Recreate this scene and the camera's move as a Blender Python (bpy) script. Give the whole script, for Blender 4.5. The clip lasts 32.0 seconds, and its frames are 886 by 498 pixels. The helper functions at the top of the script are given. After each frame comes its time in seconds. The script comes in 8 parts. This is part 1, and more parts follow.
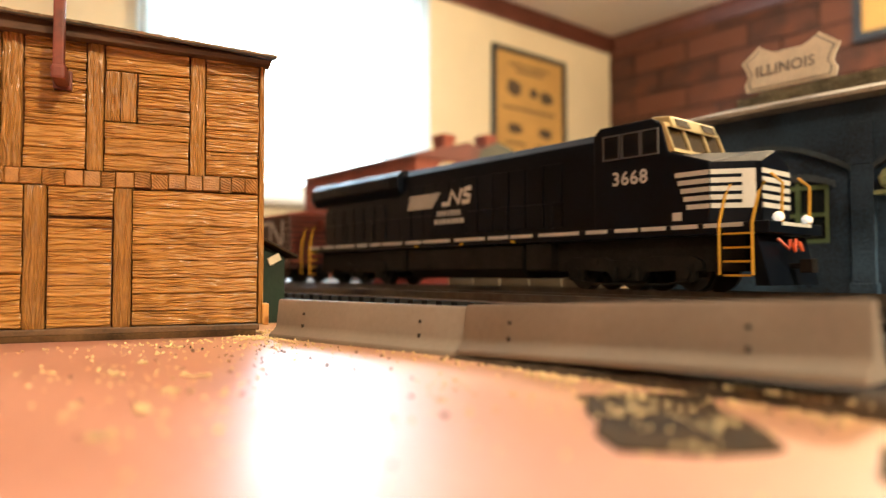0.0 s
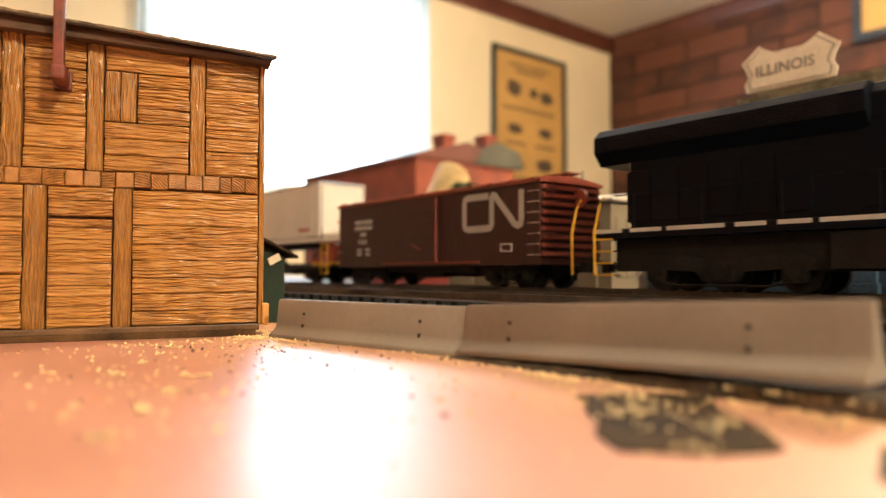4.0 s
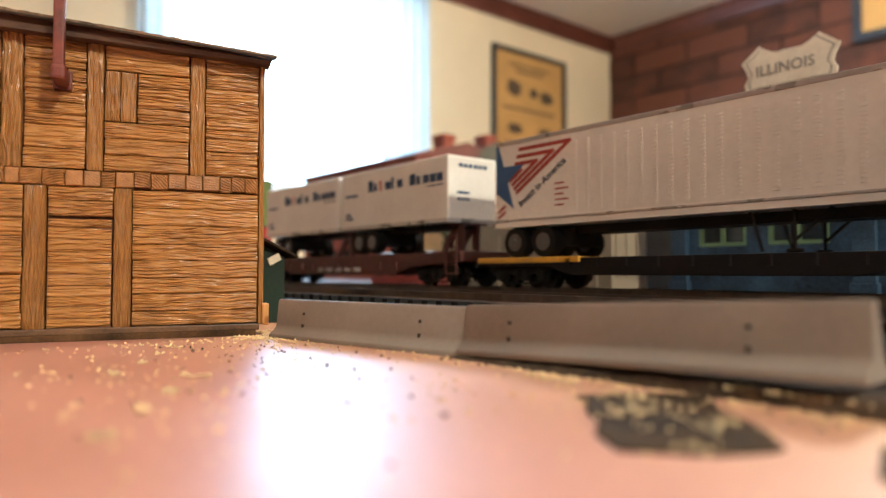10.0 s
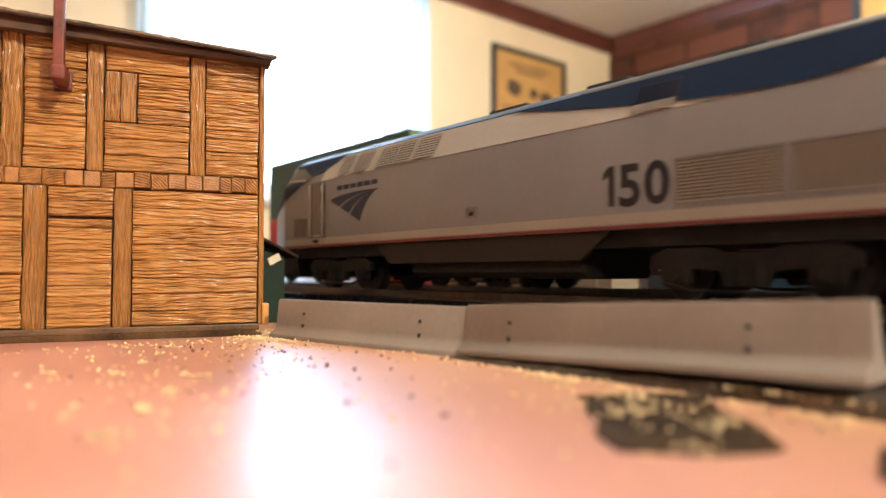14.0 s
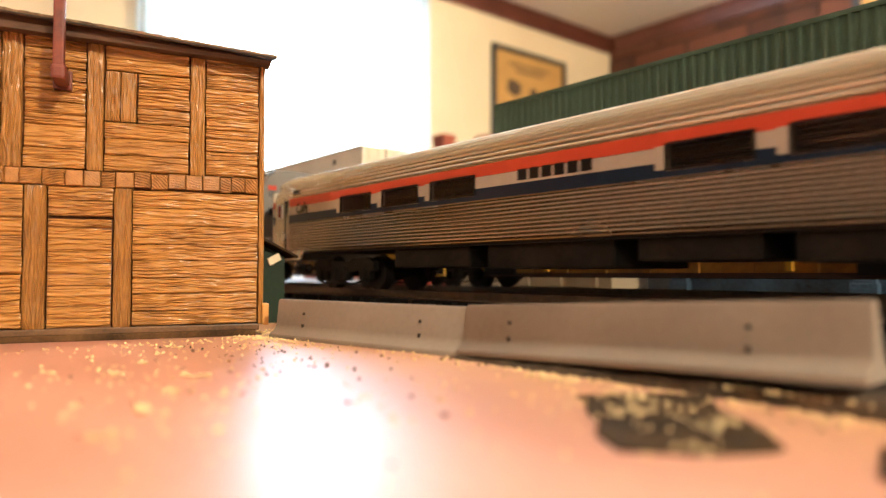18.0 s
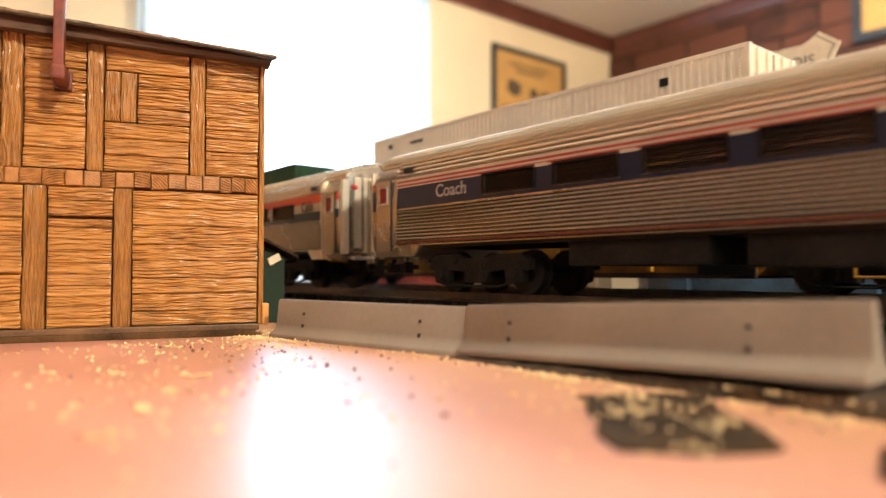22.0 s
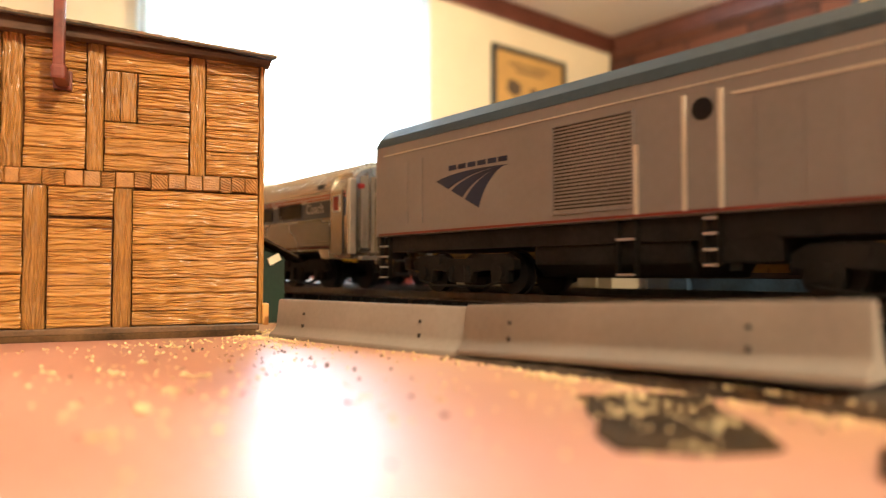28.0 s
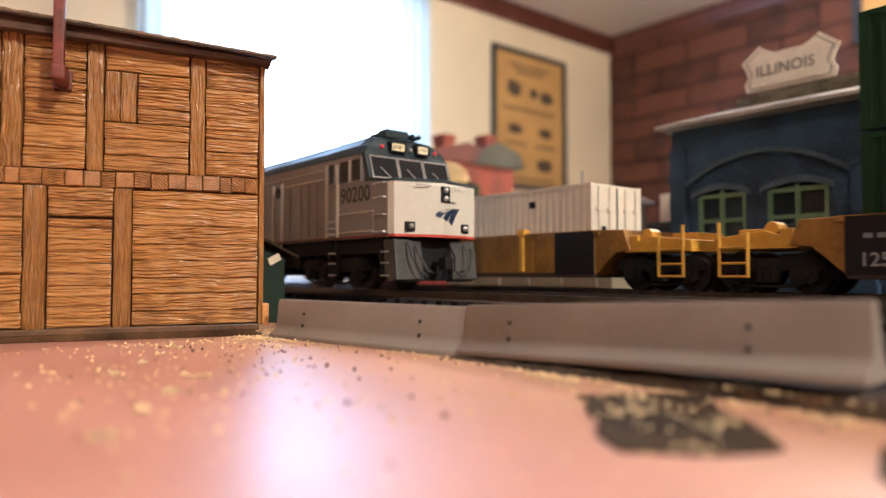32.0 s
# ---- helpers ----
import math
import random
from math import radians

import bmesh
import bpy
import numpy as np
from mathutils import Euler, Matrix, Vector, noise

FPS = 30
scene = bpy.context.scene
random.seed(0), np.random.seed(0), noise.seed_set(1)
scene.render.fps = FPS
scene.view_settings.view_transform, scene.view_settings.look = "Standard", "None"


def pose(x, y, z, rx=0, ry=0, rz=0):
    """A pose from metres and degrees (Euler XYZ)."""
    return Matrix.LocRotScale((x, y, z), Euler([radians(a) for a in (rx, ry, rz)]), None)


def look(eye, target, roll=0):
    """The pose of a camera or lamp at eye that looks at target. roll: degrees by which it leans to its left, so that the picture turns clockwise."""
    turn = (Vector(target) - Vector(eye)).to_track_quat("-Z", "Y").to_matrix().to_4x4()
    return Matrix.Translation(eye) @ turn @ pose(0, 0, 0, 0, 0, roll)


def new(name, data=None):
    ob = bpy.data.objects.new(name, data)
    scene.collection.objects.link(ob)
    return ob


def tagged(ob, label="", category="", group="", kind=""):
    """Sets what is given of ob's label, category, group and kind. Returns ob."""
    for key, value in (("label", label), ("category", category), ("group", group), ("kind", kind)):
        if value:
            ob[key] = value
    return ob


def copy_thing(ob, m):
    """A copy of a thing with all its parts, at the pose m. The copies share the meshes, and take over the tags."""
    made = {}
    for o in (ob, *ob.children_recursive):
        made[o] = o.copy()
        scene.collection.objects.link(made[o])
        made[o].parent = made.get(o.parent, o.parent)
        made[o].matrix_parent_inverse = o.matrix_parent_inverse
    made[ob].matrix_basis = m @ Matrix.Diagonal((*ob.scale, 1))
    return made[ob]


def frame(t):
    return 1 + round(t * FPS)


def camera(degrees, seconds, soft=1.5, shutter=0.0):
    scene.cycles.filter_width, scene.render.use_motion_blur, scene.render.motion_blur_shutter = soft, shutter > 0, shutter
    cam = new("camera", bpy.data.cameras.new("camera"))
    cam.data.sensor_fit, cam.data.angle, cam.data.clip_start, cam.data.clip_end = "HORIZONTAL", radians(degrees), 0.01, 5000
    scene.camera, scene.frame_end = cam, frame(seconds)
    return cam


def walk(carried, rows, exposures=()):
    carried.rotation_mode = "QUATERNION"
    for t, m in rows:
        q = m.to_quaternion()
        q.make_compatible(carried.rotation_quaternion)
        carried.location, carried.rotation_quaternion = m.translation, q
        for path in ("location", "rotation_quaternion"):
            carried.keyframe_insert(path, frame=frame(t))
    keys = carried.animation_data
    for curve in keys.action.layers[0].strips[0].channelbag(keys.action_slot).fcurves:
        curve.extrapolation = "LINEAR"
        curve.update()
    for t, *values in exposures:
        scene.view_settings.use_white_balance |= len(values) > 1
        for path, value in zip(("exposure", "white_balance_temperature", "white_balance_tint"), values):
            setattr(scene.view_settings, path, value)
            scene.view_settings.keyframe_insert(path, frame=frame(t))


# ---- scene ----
# Metres at true model size (1:87 trains on a table in a room).
# X runs along the tracks, Y away from the camera, z = 0 on the painted road.
FOV, TURN, EYE_Z = 66.0, 39.47, 0.0161
cam = camera(FOV, 32.0, soft=1.3, shutter=0.5)
cam.data.dof.use_dof = True
cam.data.dof.focus_distance = 0.176
cam.data.dof.aperture_fstop = 12.5
_a = radians(TURN)
HEAD = Vector((-math.cos(_a), math.sin(_a), math.tan(radians(2.0))))
_eye = Vector((0, 0, EYE_Z))
VIEW = look(_eye, _eye + HEAD)
walk(cam, [(0, VIEW), (32.0, VIEW)], exposures=[(0, 0.22, 5850, 4), (3, 0.24, 5800, 4), (6, 0.15, 5750, 4), (8, 0.03, 5350, 4), (10, -0.05, 4820, 3), (13, 0.33, 4850, 4), (17, 0.45, 5550, 5), (23, 0.47, 5250, 5), (29, 0.53, 5750, 4), (31, 0.21, 4900, 6), (32.0, 0.00, 4750, 11)])

# ---- daylight and room light ----
world = bpy.data.worlds.new("sky")
scene.world = world
world.use_nodes = True
_nt = world.node_tree
_sky = _nt.nodes.new("ShaderNodeTexSky")
_sky.sky_type, _sky.sun_disc = "NISHITA", False
_sky.sun_elevation, _sky.sun_rotation = radians(40), radians(-70)
_bg = _nt.nodes["Background"]
_nt.links.new(_sky.outputs[0], _bg.inputs[0])
_bg.inputs[1].default_value = 0.15


def lamp(name, kind, energy, colour, m, **kw):
    d = bpy.data.lights.new(name, kind)
    d.energy, d.color = energy, colour
    for k, v in kw.items():
        if k == "size":
            d.size = v
        elif k == "size_y":
            d.shape, d.size_y = "RECTANGLE", v
        elif k == "radius":
            d.shadow_soft_size = v
        elif k == "cone":
            d.spot_size, d.spot_blend = radians(v), 0.25
        elif k == "angle":
            d.angle = v
    o = new(name, d)
    o.matrix_world = m
    return o


# daylight through the window in the plastered wall, and the warm ceiling lamp of the room
LAMPS = ((1.05, 0.15), (-0.25, 1.25), (0.85, -0.95))
lamp("window_daylight", "AREA", 17.0, (0.74, 0.88, 1.0), look((-1.56, 0.76, 0.54), (0, 0.62, 0.05)), size=0.62, size_y=0.60)
lamp("unseen_lamp_light", "SPOT", 108.0, (1.0, 0.76, 0.47), pose(*LAMPS[0], 0.80), radius=0.05, cone=165)
# unseen lamp added at the back, brightens bricks and station
lamp("unseen_lamp_light", "POINT", 62.0, (1.0, 0.75, 0.46), pose(*LAMPS[1], 0.80), radius=0.06)
# unseen fill lamp added in front, brightens the near sides of the trains
lamp("unseen_lamp_light", "POINT", 20.0, (1.0, 0.77, 0.50), pose(*LAMPS[2], 0.80), radius=0.06)

# ---- materials ----
MATS = {}


def mat(name, base, rough=0.5, metal=0.0, var=0.12, grain=900.0, coarse=60.0, bump=0.0, spec=0.5, tint=None, rand=0.0):
    """A procedural surface: colour varied at a fine and a coarse scale (per metre), with wear in the gloss and fine relief."""
    if name in MATS:
        return MATS[name]
    m = bpy.data.materials.new(name)
    m.use_nodes = True
    n, l = m.node_tree.nodes, m.node_tree.links
    p = n["Principled BSDF"]
    p.inputs["Roughness"].default_value, p.inputs["Metallic"].default_value = rough, metal
    p.inputs["Specular IOR Level"].default_value = spec
    co = n.new("ShaderNodeTexCoord")
    fine, big = n.new("ShaderNodeTexNoise"), n.new("ShaderNodeTexNoise")
    fine.inputs["Scale"].default_value, big.inputs["Scale"].default_value = grain, coarse
    fine.inputs["Detail"].default_value, big.inputs["Detail"].default_value = 3, 4
    l.new(co.outputs["Object"], fine.inputs["Vector"]), l.new(co.outputs["Object"], big.inputs["Vector"])
    add = n.new("ShaderNodeMath")
    add.operation = "MULTIPLY_ADD"
    l.new(fine.outputs["Fac"], add.inputs[0])
    add.inputs[1].default_value = 0.45
    l.new(big.outputs["Fac"], add.inputs[2])
    last = add.outputs[0]
    if rand:
        oi, mu = n.new("ShaderNodeObjectInfo"), n.new("ShaderNodeMath")
        mu.operation = "MULTIPLY_ADD"
        l.new(oi.outputs["Random"], mu.inputs[0])
        mu.inputs[1].default_value = rand
        l.new(last, mu.inputs[2])
        last = mu.outputs[0]
    ramp = n.new("ShaderNodeValToRGB")
    e = ramp.color_ramp.elements
    lo = [max(0.0, v * (1 - 2.2 * var)) for v in base]
    hi = [min(1.0, v * (1 + 1.6 * var)) for v in (tint or base)]
    e[0].position, e[0].color = 0.45, (*lo, 1)
    e[1].position, e[1].color = 1.0 + rand * 0.6, (*hi, 1)
    l.new(last, ramp.inputs[0])
    l.new(ramp.outputs[0], p.inputs["Base Color"])
    rr = n.new("ShaderNodeMapRange")
    rr.inputs[1].default_value, rr.inputs[2].default_value = 0.3, 0.7
    rr.inputs[3].default_value, rr.inputs[4].default_value = max(0.02, rough - 0.08), min(1.0, rough + 0.08)
    l.new(big.outputs["Fac"], rr.inputs[0])
    l.new(rr.outputs[0], p.inputs["Roughness"])
    if bump:
        b = n.new("ShaderNodeBump")
        b.inputs["Strength"].default_value, b.inputs["Distance"].default_value = 1.0, bump
        l.new(fine.outputs["Fac"], b.inputs["Height"])
        l.new(b.outputs[0], p.inputs["Normal"])
    MATS[name] = m
    return m


def glow(name, colour, strength):
    if name not in MATS:
        m = bpy.data.materials.new(name)
        m.use_nodes = True
        p = m.node_tree.nodes["Principled BSDF"]
        p.inputs["Base Color"].default_value = (*colour, 1)
        p.inputs["Emission Color"].default_value = (*colour, 1)
        p.inputs["Emission Strength"].default_value = strength
        MATS[name] = m
    return MATS[name]


def glass(name, colour, rough=0.03, alpha=0.5):
    if name not in MATS:
        m = bpy.data.materials.new(name)
        m.use_nodes = True
        p = m.node_tree.nodes["Principled BSDF"]
        p.inputs["Base Color"].default_value = (*colour, 1)
        p.inputs["Roughness"].default_value = rough
        p.inputs["Alpha"].default_value = alpha
        MATS[name] = m
    return MATS[name]


# ---- building helpers ----
def box(bm, x0, x1, y0, y1, z0, z1, m=None):
    v = [bm.verts.new((x, y, z)) for z in (z0, z1) for y in (y0, y1) for x in (x0, x1)]
    for q in ((0, 2, 3, 1), (4, 5, 7, 6), (0, 1, 5, 4), (2, 6, 7, 3), (0, 4, 6, 2), (1, 3, 7, 5)):
        bm.faces.new([v[i] for i in q])
    if m is not None:
        bmesh.ops.transform(bm, matrix=m, verts=v)
    return v


def prism(bm, pts, axis, a, b):
    """A closed outline of 2D points, drawn out from a to b along an axis (the two other axes in order take the points)."""
    def at(p, w):
        return {"x": (w, p[0], p[1]), "y": (p[0], w, p[1]), "z": (p[0], p[1], w)}[axis]
    lo, hi = [bm.verts.new(at(p, a)) for p in pts], [bm.verts.new(at(p, b)) for p in pts]
    fs = [bm.faces.new(lo), bm.faces.new(hi[::-1])]
    k = len(pts)
    for i in range(k):
        fs.append(bm.faces.new((lo[i], hi[i], hi[(i + 1) % k], lo[(i + 1) % k])))
    bmesh.ops.recalc_face_normals(bm, faces=fs)
    return lo + hi


def loft(bm, rings, cap=True, closed=True):
    """Skin between rings of equal length."""
    rows = [[bm.verts.new(p) for p in r] for r in rings]
    k, fs = len(rows[0]), []
    for a, b in zip(rows, rows[1:]):
        for i in range(k if closed else k - 1):
            fs.append(bm.faces.new((a[i], a[(i + 1) % k], b[(i + 1) % k], b[i])))
    if cap:
        fs += [bm.faces.new(rows[0][::-1]), bm.faces.new(rows[-1])]
    bmesh.ops.recalc_face_normals(bm, faces=fs)
    return rows


def tube(bm, pts, r, k=6):
    """A round bar along a line of points."""
    rings = []
    for i, p in enumerate(pts):
        p = Vector(p)
        d = (Vector(pts[min(i + 1, len(pts) - 1)]) - Vector(pts[max(i - 1, 0)])).normalized()
        u = d.cross(Vector((0, 0, 1)) if abs(d.z) < 0.9 else Vector((1, 0, 0))).normalized()
        w = d.cross(u)
        rings.append([p + r * (math.cos(2 * math.pi * j / k) * u + math.sin(2 * math.pi * j / k) * w) for j in range(k)])
    loft(bm, rings)


def disc(bm, x, y0, y1, z, r, k=16):
    """A cylinder with its axis along y."""
    prism(bm, [(x + r * math.cos(2 * math.pi * i / k), z + r * math.sin(2 * math.pi * i / k)) for i in range(k)], "y", y0, y1)


def mesh_of(name, bm, material, bevel=0.0):
    if bevel:
        bmesh.ops.bevel(bm, geom=list(bm.edges), offset=bevel, segments=2, profile=0.6, affect="EDGES", clamp_overlap=True)
    me = bpy.data.meshes.new(name)
    bm.to_mesh(me)
    bm.free()
    me.materials.append(material)
    return me


def part(name, bm, material, parent=None, label="", bevel=0.0, smooth=False):
    me = mesh_of(name, bm, material, bevel)
    if smooth:
        me.shade_smooth()
        me.set_sharp_from_angle(angle=radians(35))
    ob = new(name, me)
    ob.parent = parent
    return tagged(ob, label) if label else ob


def piece(name, me, parent, m):
    """One more object on a shared mesh."""
    ob = new(name, me)
    ob.parent = parent
    ob.matrix_basis = m
    return ob


def boxpart(name, b, material, parent, label="", bevel=0.0):
    bm = bmesh.new()
    box(bm, *b)
    return part(name, bm, material, parent, label, bevel)


def thing(name, label, category, m=None, group="", kind=""):
    ob = new(name)
    ob.empty_display_size = 0.01
    if m is not None:
        ob.matrix_basis = m
    return tagged(ob, label, category, group, kind)


def letters(name, text, size, material, parent, m, label="", bold=0.0, spacing=1.0, depth=0.00004):
    """Built-in font, made into a mesh, that stands on the pose m (reading along its x, up along its y)."""
    cu = bpy.data.curves.new(name, "FONT")
    cu.body, cu.size, cu.extrude, cu.offset, cu.space_character = text, size, depth, bold, spacing
    cu.resolution_u = 3
    tmp = bpy.data.objects.new(name, cu)
    me = bpy.data.meshes.new_from_object(tmp)
    bpy.data.objects.remove(tmp)
    bpy.data.curves.remove(cu)
    me.materials.append(material)
    ob = new(name, me)
    ob.parent = parent
    ob.matrix_basis = m
    return tagged(ob, label) if label else ob


def woodgrain(name, base, dark, axis, rough=0.6, relief=0.00022, fine=2600.0, long=110.0):
    """Stained timber with stretched grain lines along one axis (0 = x, 2 = z) and per-piece colour shifts."""
    m = bpy.data.materials.new(name)
    m.use_nodes = True
    n, l = m.node_tree.nodes, m.node_tree.links
    p = n["Principled BSDF"]
    co, mp = n.new("ShaderNodeTexCoord"), n.new("ShaderNodeMapping")
    mp.inputs["Scale"].default_value = (long, fine, fine) if axis == 0 else (fine, fine, long)
    oi, ofs = n.new("ShaderNodeObjectInfo"), n.new("ShaderNodeVectorMath")
    ofs.operation = "MULTIPLY_ADD"
    ofs.inputs[1].default_value = (37.0, 37.0, 37.0)
    l.new(co.outputs["Object"], mp.inputs["Vector"])
    l.new(oi.outputs["Random"], ofs.inputs[0])
    l.new(mp.outputs[0], ofs.inputs[2])
    g, b = n.new("ShaderNodeTexNoise"), n.new("ShaderNodeTexNoise")
    g.inputs["Scale"].default_value, g.inputs["Detail"].default_value = 1.0, 3
    g.inputs["Distortion"].default_value = 0.6
    b.inputs["Scale"].default_value, b.inputs["Detail"].default_value = 170.0, 4
    l.new(ofs.outputs[0], g.inputs["Vector"])
    l.new(co.outputs["Object"], b.inputs["Vector"])
    s1, s2 = n.new("ShaderNodeMath"), n.new("ShaderNodeMath")
    s1.operation = s2.operation = "MULTIPLY_ADD"
    l.new(b.outputs["Fac"], s1.inputs[0])
    s1.inputs[1].default_value = 0.7
    l.new(g.outputs["Fac"], s1.inputs[2])
    l.new(oi.outputs["Random"], s2.inputs[0])
    s2.inputs[1].default_value = 0.22
    l.new(s1.outputs[0], s2.inputs[2])
    r = n.new("ShaderNodeValToRGB")
    r.color_ramp.elements[0].position, r.color_ramp.elements[0].color = 0.62, (*dark, 1)
    r.color_ramp.elements[1].position, r.color_ramp.elements[1].color = 1.12, (*base, 1)
    l.new(s2.outputs[0], r.inputs[0])
    l.new(r.outputs[0], p.inputs["Base Color"])
    p.inputs["Roughness"].default_value, p.inputs["Specular IOR Level"].default_value = rough, 0.6
    bu = n.new("ShaderNodeBump")
    bu.inputs["Distance"].default_value = relief
    l.new(g.outputs["Fac"], bu.inputs["Height"])
    l.new(bu.outputs[0], p.inputs["Normal"])
    return m
# ---- the room ----
WALL_X, WALL_Y, CEIL, FLOOR = -1.632, 2.187, 0.925, -1.22
plaster = mat("cream_plaster", (0.78, 0.65, 0.43), 0.8, var=0.05, grain=120, coarse=3, bump=0.0006)
ceil_m = mat("ceiling_paint", (0.80, 0.71, 0.60), 0.85, var=0.05, grain=90, coarse=2, bump=0.0008)
trim_m = mat("dark_wood_trim", (0.12, 0.035, 0.02), 0.45, var=0.25, grain=60, coarse=6)
brick_m = mat("fired_brick", (0.046, 0.0142, 0.0067), 0.8, var=0.42, grain=160, coarse=12, bump=0.0012, rand=0.4, tint=(0.073, 0.0235, 0.011))
mortar_m = mat("dark_mortar", (0.028, 0.012, 0.008), 0.95, var=0.2, grain=200, coarse=9, bump=0.001)
floor_m = mat("room_carpet", (0.20, 0.15, 0.11), 0.95, var=0.2, grain=300, coarse=8)

tagged(boxpart("floor", (WALL_X - 0.1, 2.2, -1.7, WALL_Y + 0.1, FLOOR - 0.1, FLOOR), floor_m, None), "brown carpeted room floor below the layout", "floor", kind="structure")
tagged(boxpart("ceiling", (WALL_X - 0.1, 2.2, -1.7, WALL_Y + 0.1, CEIL, CEIL + 0.1), ceil_m, None), "cream painted room ceiling", "ceiling", kind="structure")
# unseen walls, coloured darker to cut the light they bounce onto the trains
panel_m = mat("unseen_wall_tan", (0.30, 0.20, 0.12), 0.6, var=0.15, grain=60, coarse=4)
tagged(boxpart("wall_east", (2.1, 2.2, -1.6, WALL_Y, FLOOR, CEIL), panel_m, None), "plain unseen room wall, tan to cut bounced light", "wall", kind="structure")
tagged(boxpart("wall_south", (WALL_X, 2.2, -1.7, -1.6, FLOOR, CEIL), panel_m, None), "plain unseen room wall, tan to cut bounced light", "wall", kind="structure")
wall_n = tagged(boxpart("wall_north", (WALL_X - 0.1, 2.2, WALL_Y + 0.008, WALL_Y + 0.1, FLOOR, CEIL), mortar_m, None), "red brick room wall with dark mortar joints", "wall", kind="structure")
# plastered wall with the window opening
WY0, WY1, WZ0, WZ1 = 0.45, 1.28, 0.215, 0.86
bm = bmesh.new()
for b in ((-1.6, 0.085, FLOOR, CEIL), (0.085, 0.245, FLOOR, -0.02), (0.085, 0.245, 0.11, CEIL), (0.245, WY0, FLOOR, CEIL)):
    box(bm, WALL_X - 0.1, WALL_X, *b)
box(bm, WALL_X - 0.1, WALL_X, WY1, WALL_Y + 0.008, FLOOR, CEIL)
box(bm, WALL_X - 0.1, WALL_X, WY0, WY1, FLOOR, WZ0)
box(bm, WALL_X - 0.1, WALL_X, WY0, WY1, WZ1, CEIL)
tagged(part("wall_west", bm, plaster), "cream plaster room wall with a bright window", "wall", kind="structure")
# crown moulding
bm = bmesh.new()
prism(bm, [(WALL_X, CEIL - 0.052), (WALL_X + 0.012, CEIL - 0.052), (WALL_X + 0.016, CEIL - 0.04), (WALL_X + 0.03, CEIL - 0.014), (WALL_X + 0.038, CEIL - 0.01), (WALL_X + 0.038, CEIL - 0.001), (WALL_X, CEIL - 0.001)], "y", -1.6, WALL_Y)
tagged(part("trim_west", bm, trim_m), "dark reddish-brown wooden crown moulding", "trim", kind="structure")
bm = bmesh.new()
prism(bm, [(WALL_Y - 0.002, CEIL - 0.052), (WALL_Y - 0.012, CEIL - 0.052), (WALL_Y - 0.016, CEIL - 0.04), (WALL_Y - 0.03, CEIL - 0.014), (WALL_Y - 0.038, CEIL - 0.01), (WALL_Y - 0.038, CEIL - 0.002), (WALL_Y - 0.002, CEIL - 0.002)], "x", WALL_X + 0.038, 2.1)
tagged(part("trim_north", bm, trim_m), "dark reddish-brown wooden crown moulding", "trim", kind="structure")
# the bright outdoors behind the window
tagged(boxpart("backdrop", (WALL_X - 0.9, WALL_X - 0.88, -1.2, 2.9, -0.7, 1.9), glow("overcast_daylight", (0.9, 0.96, 1.0), 5.0), None), "bright white daylight outside the window", "sky", kind="structure")

# window joinery
white_paint = mat("white_window_paint", (0.78, 0.76, 0.72), 0.4, var=0.05, grain=200, coarse=10)
win = thing("window_1", "white painted sash window full of glaring daylight", "window", pose(WALL_X, 0, 0), kind="structure")
bm = bmesh.new()
for b in ((WY0, WY0 + 0.04, WZ0, WZ1), (WY1 - 0.04, WY1, WZ0, WZ1), (WY0 + 0.04, WY1 - 0.04, WZ0, WZ0 + 0.04), (WY0 + 0.04, WY1 - 0.04, WZ1 - 0.04, WZ1)):
    box(bm, -0.07, -0.03, *b)
part("window_frame", bm, white_paint, win, bevel=0.003)
boxpart("window_sill", (-0.02, 0.035, WY0 - 0.03, WY1 + 0.03, WZ0 - 0.022, WZ0 - 0.001), white_paint, win, bevel=0.004)
sheer = bpy.data.materials.new("sheer_curtain")
sheer.use_nodes = True
_n, _l = sheer.node_tree.nodes, sheer.node_tree.links
_tr, _mx = _n.new("ShaderNodeBsdfTranslucent"), _n.new("ShaderNodeMixShader")
_tr.inputs[0].default_value = (0.62, 0.70, 0.74, 1)
_mx.inputs[0].default_value = 0.7
_n["Principled BSDF"].inputs["Base Color"].default_value = (0.75, 0.8, 0.82, 1)
_l.new(_n["Principled BSDF"].outputs[0], _mx.inputs[1])
_l.new(_tr.outputs[0], _mx.inputs[2])
_l.new(_mx.outputs[0], _n["Material Output"].inputs["Surface"])
bm = bmesh.new()
loft(bm, [[(WALL_X + 0.03 + 0.010 * math.sin(i * 1.15) + 0.004 * math.sin(i * 2.7), 1.095 + i * 0.0068, z) for i in range(27)] for z in (0.17, 0.4, 0.65, 0.872)], cap=False, closed=False)
tagged(part("curtain", bm, sheer, smooth=True), "sheer pale curtain hanging beside the bright window", "curtain")
bm = bmesh.new()
loft(bm, [[(WALL_X + 0.03 + 0.010 * math.sin(i * 1.15) + 0.004 * math.sin(i * 2.7), 0.43 + i * 0.0065, z) for i in range(14)] for z in (0.17, 0.4, 0.65, 0.872)], cap=False, closed=False)
tagged(part("curtain", bm, sheer, smooth=True), "sheer pale curtain hanging beside the bright window", "curtain")

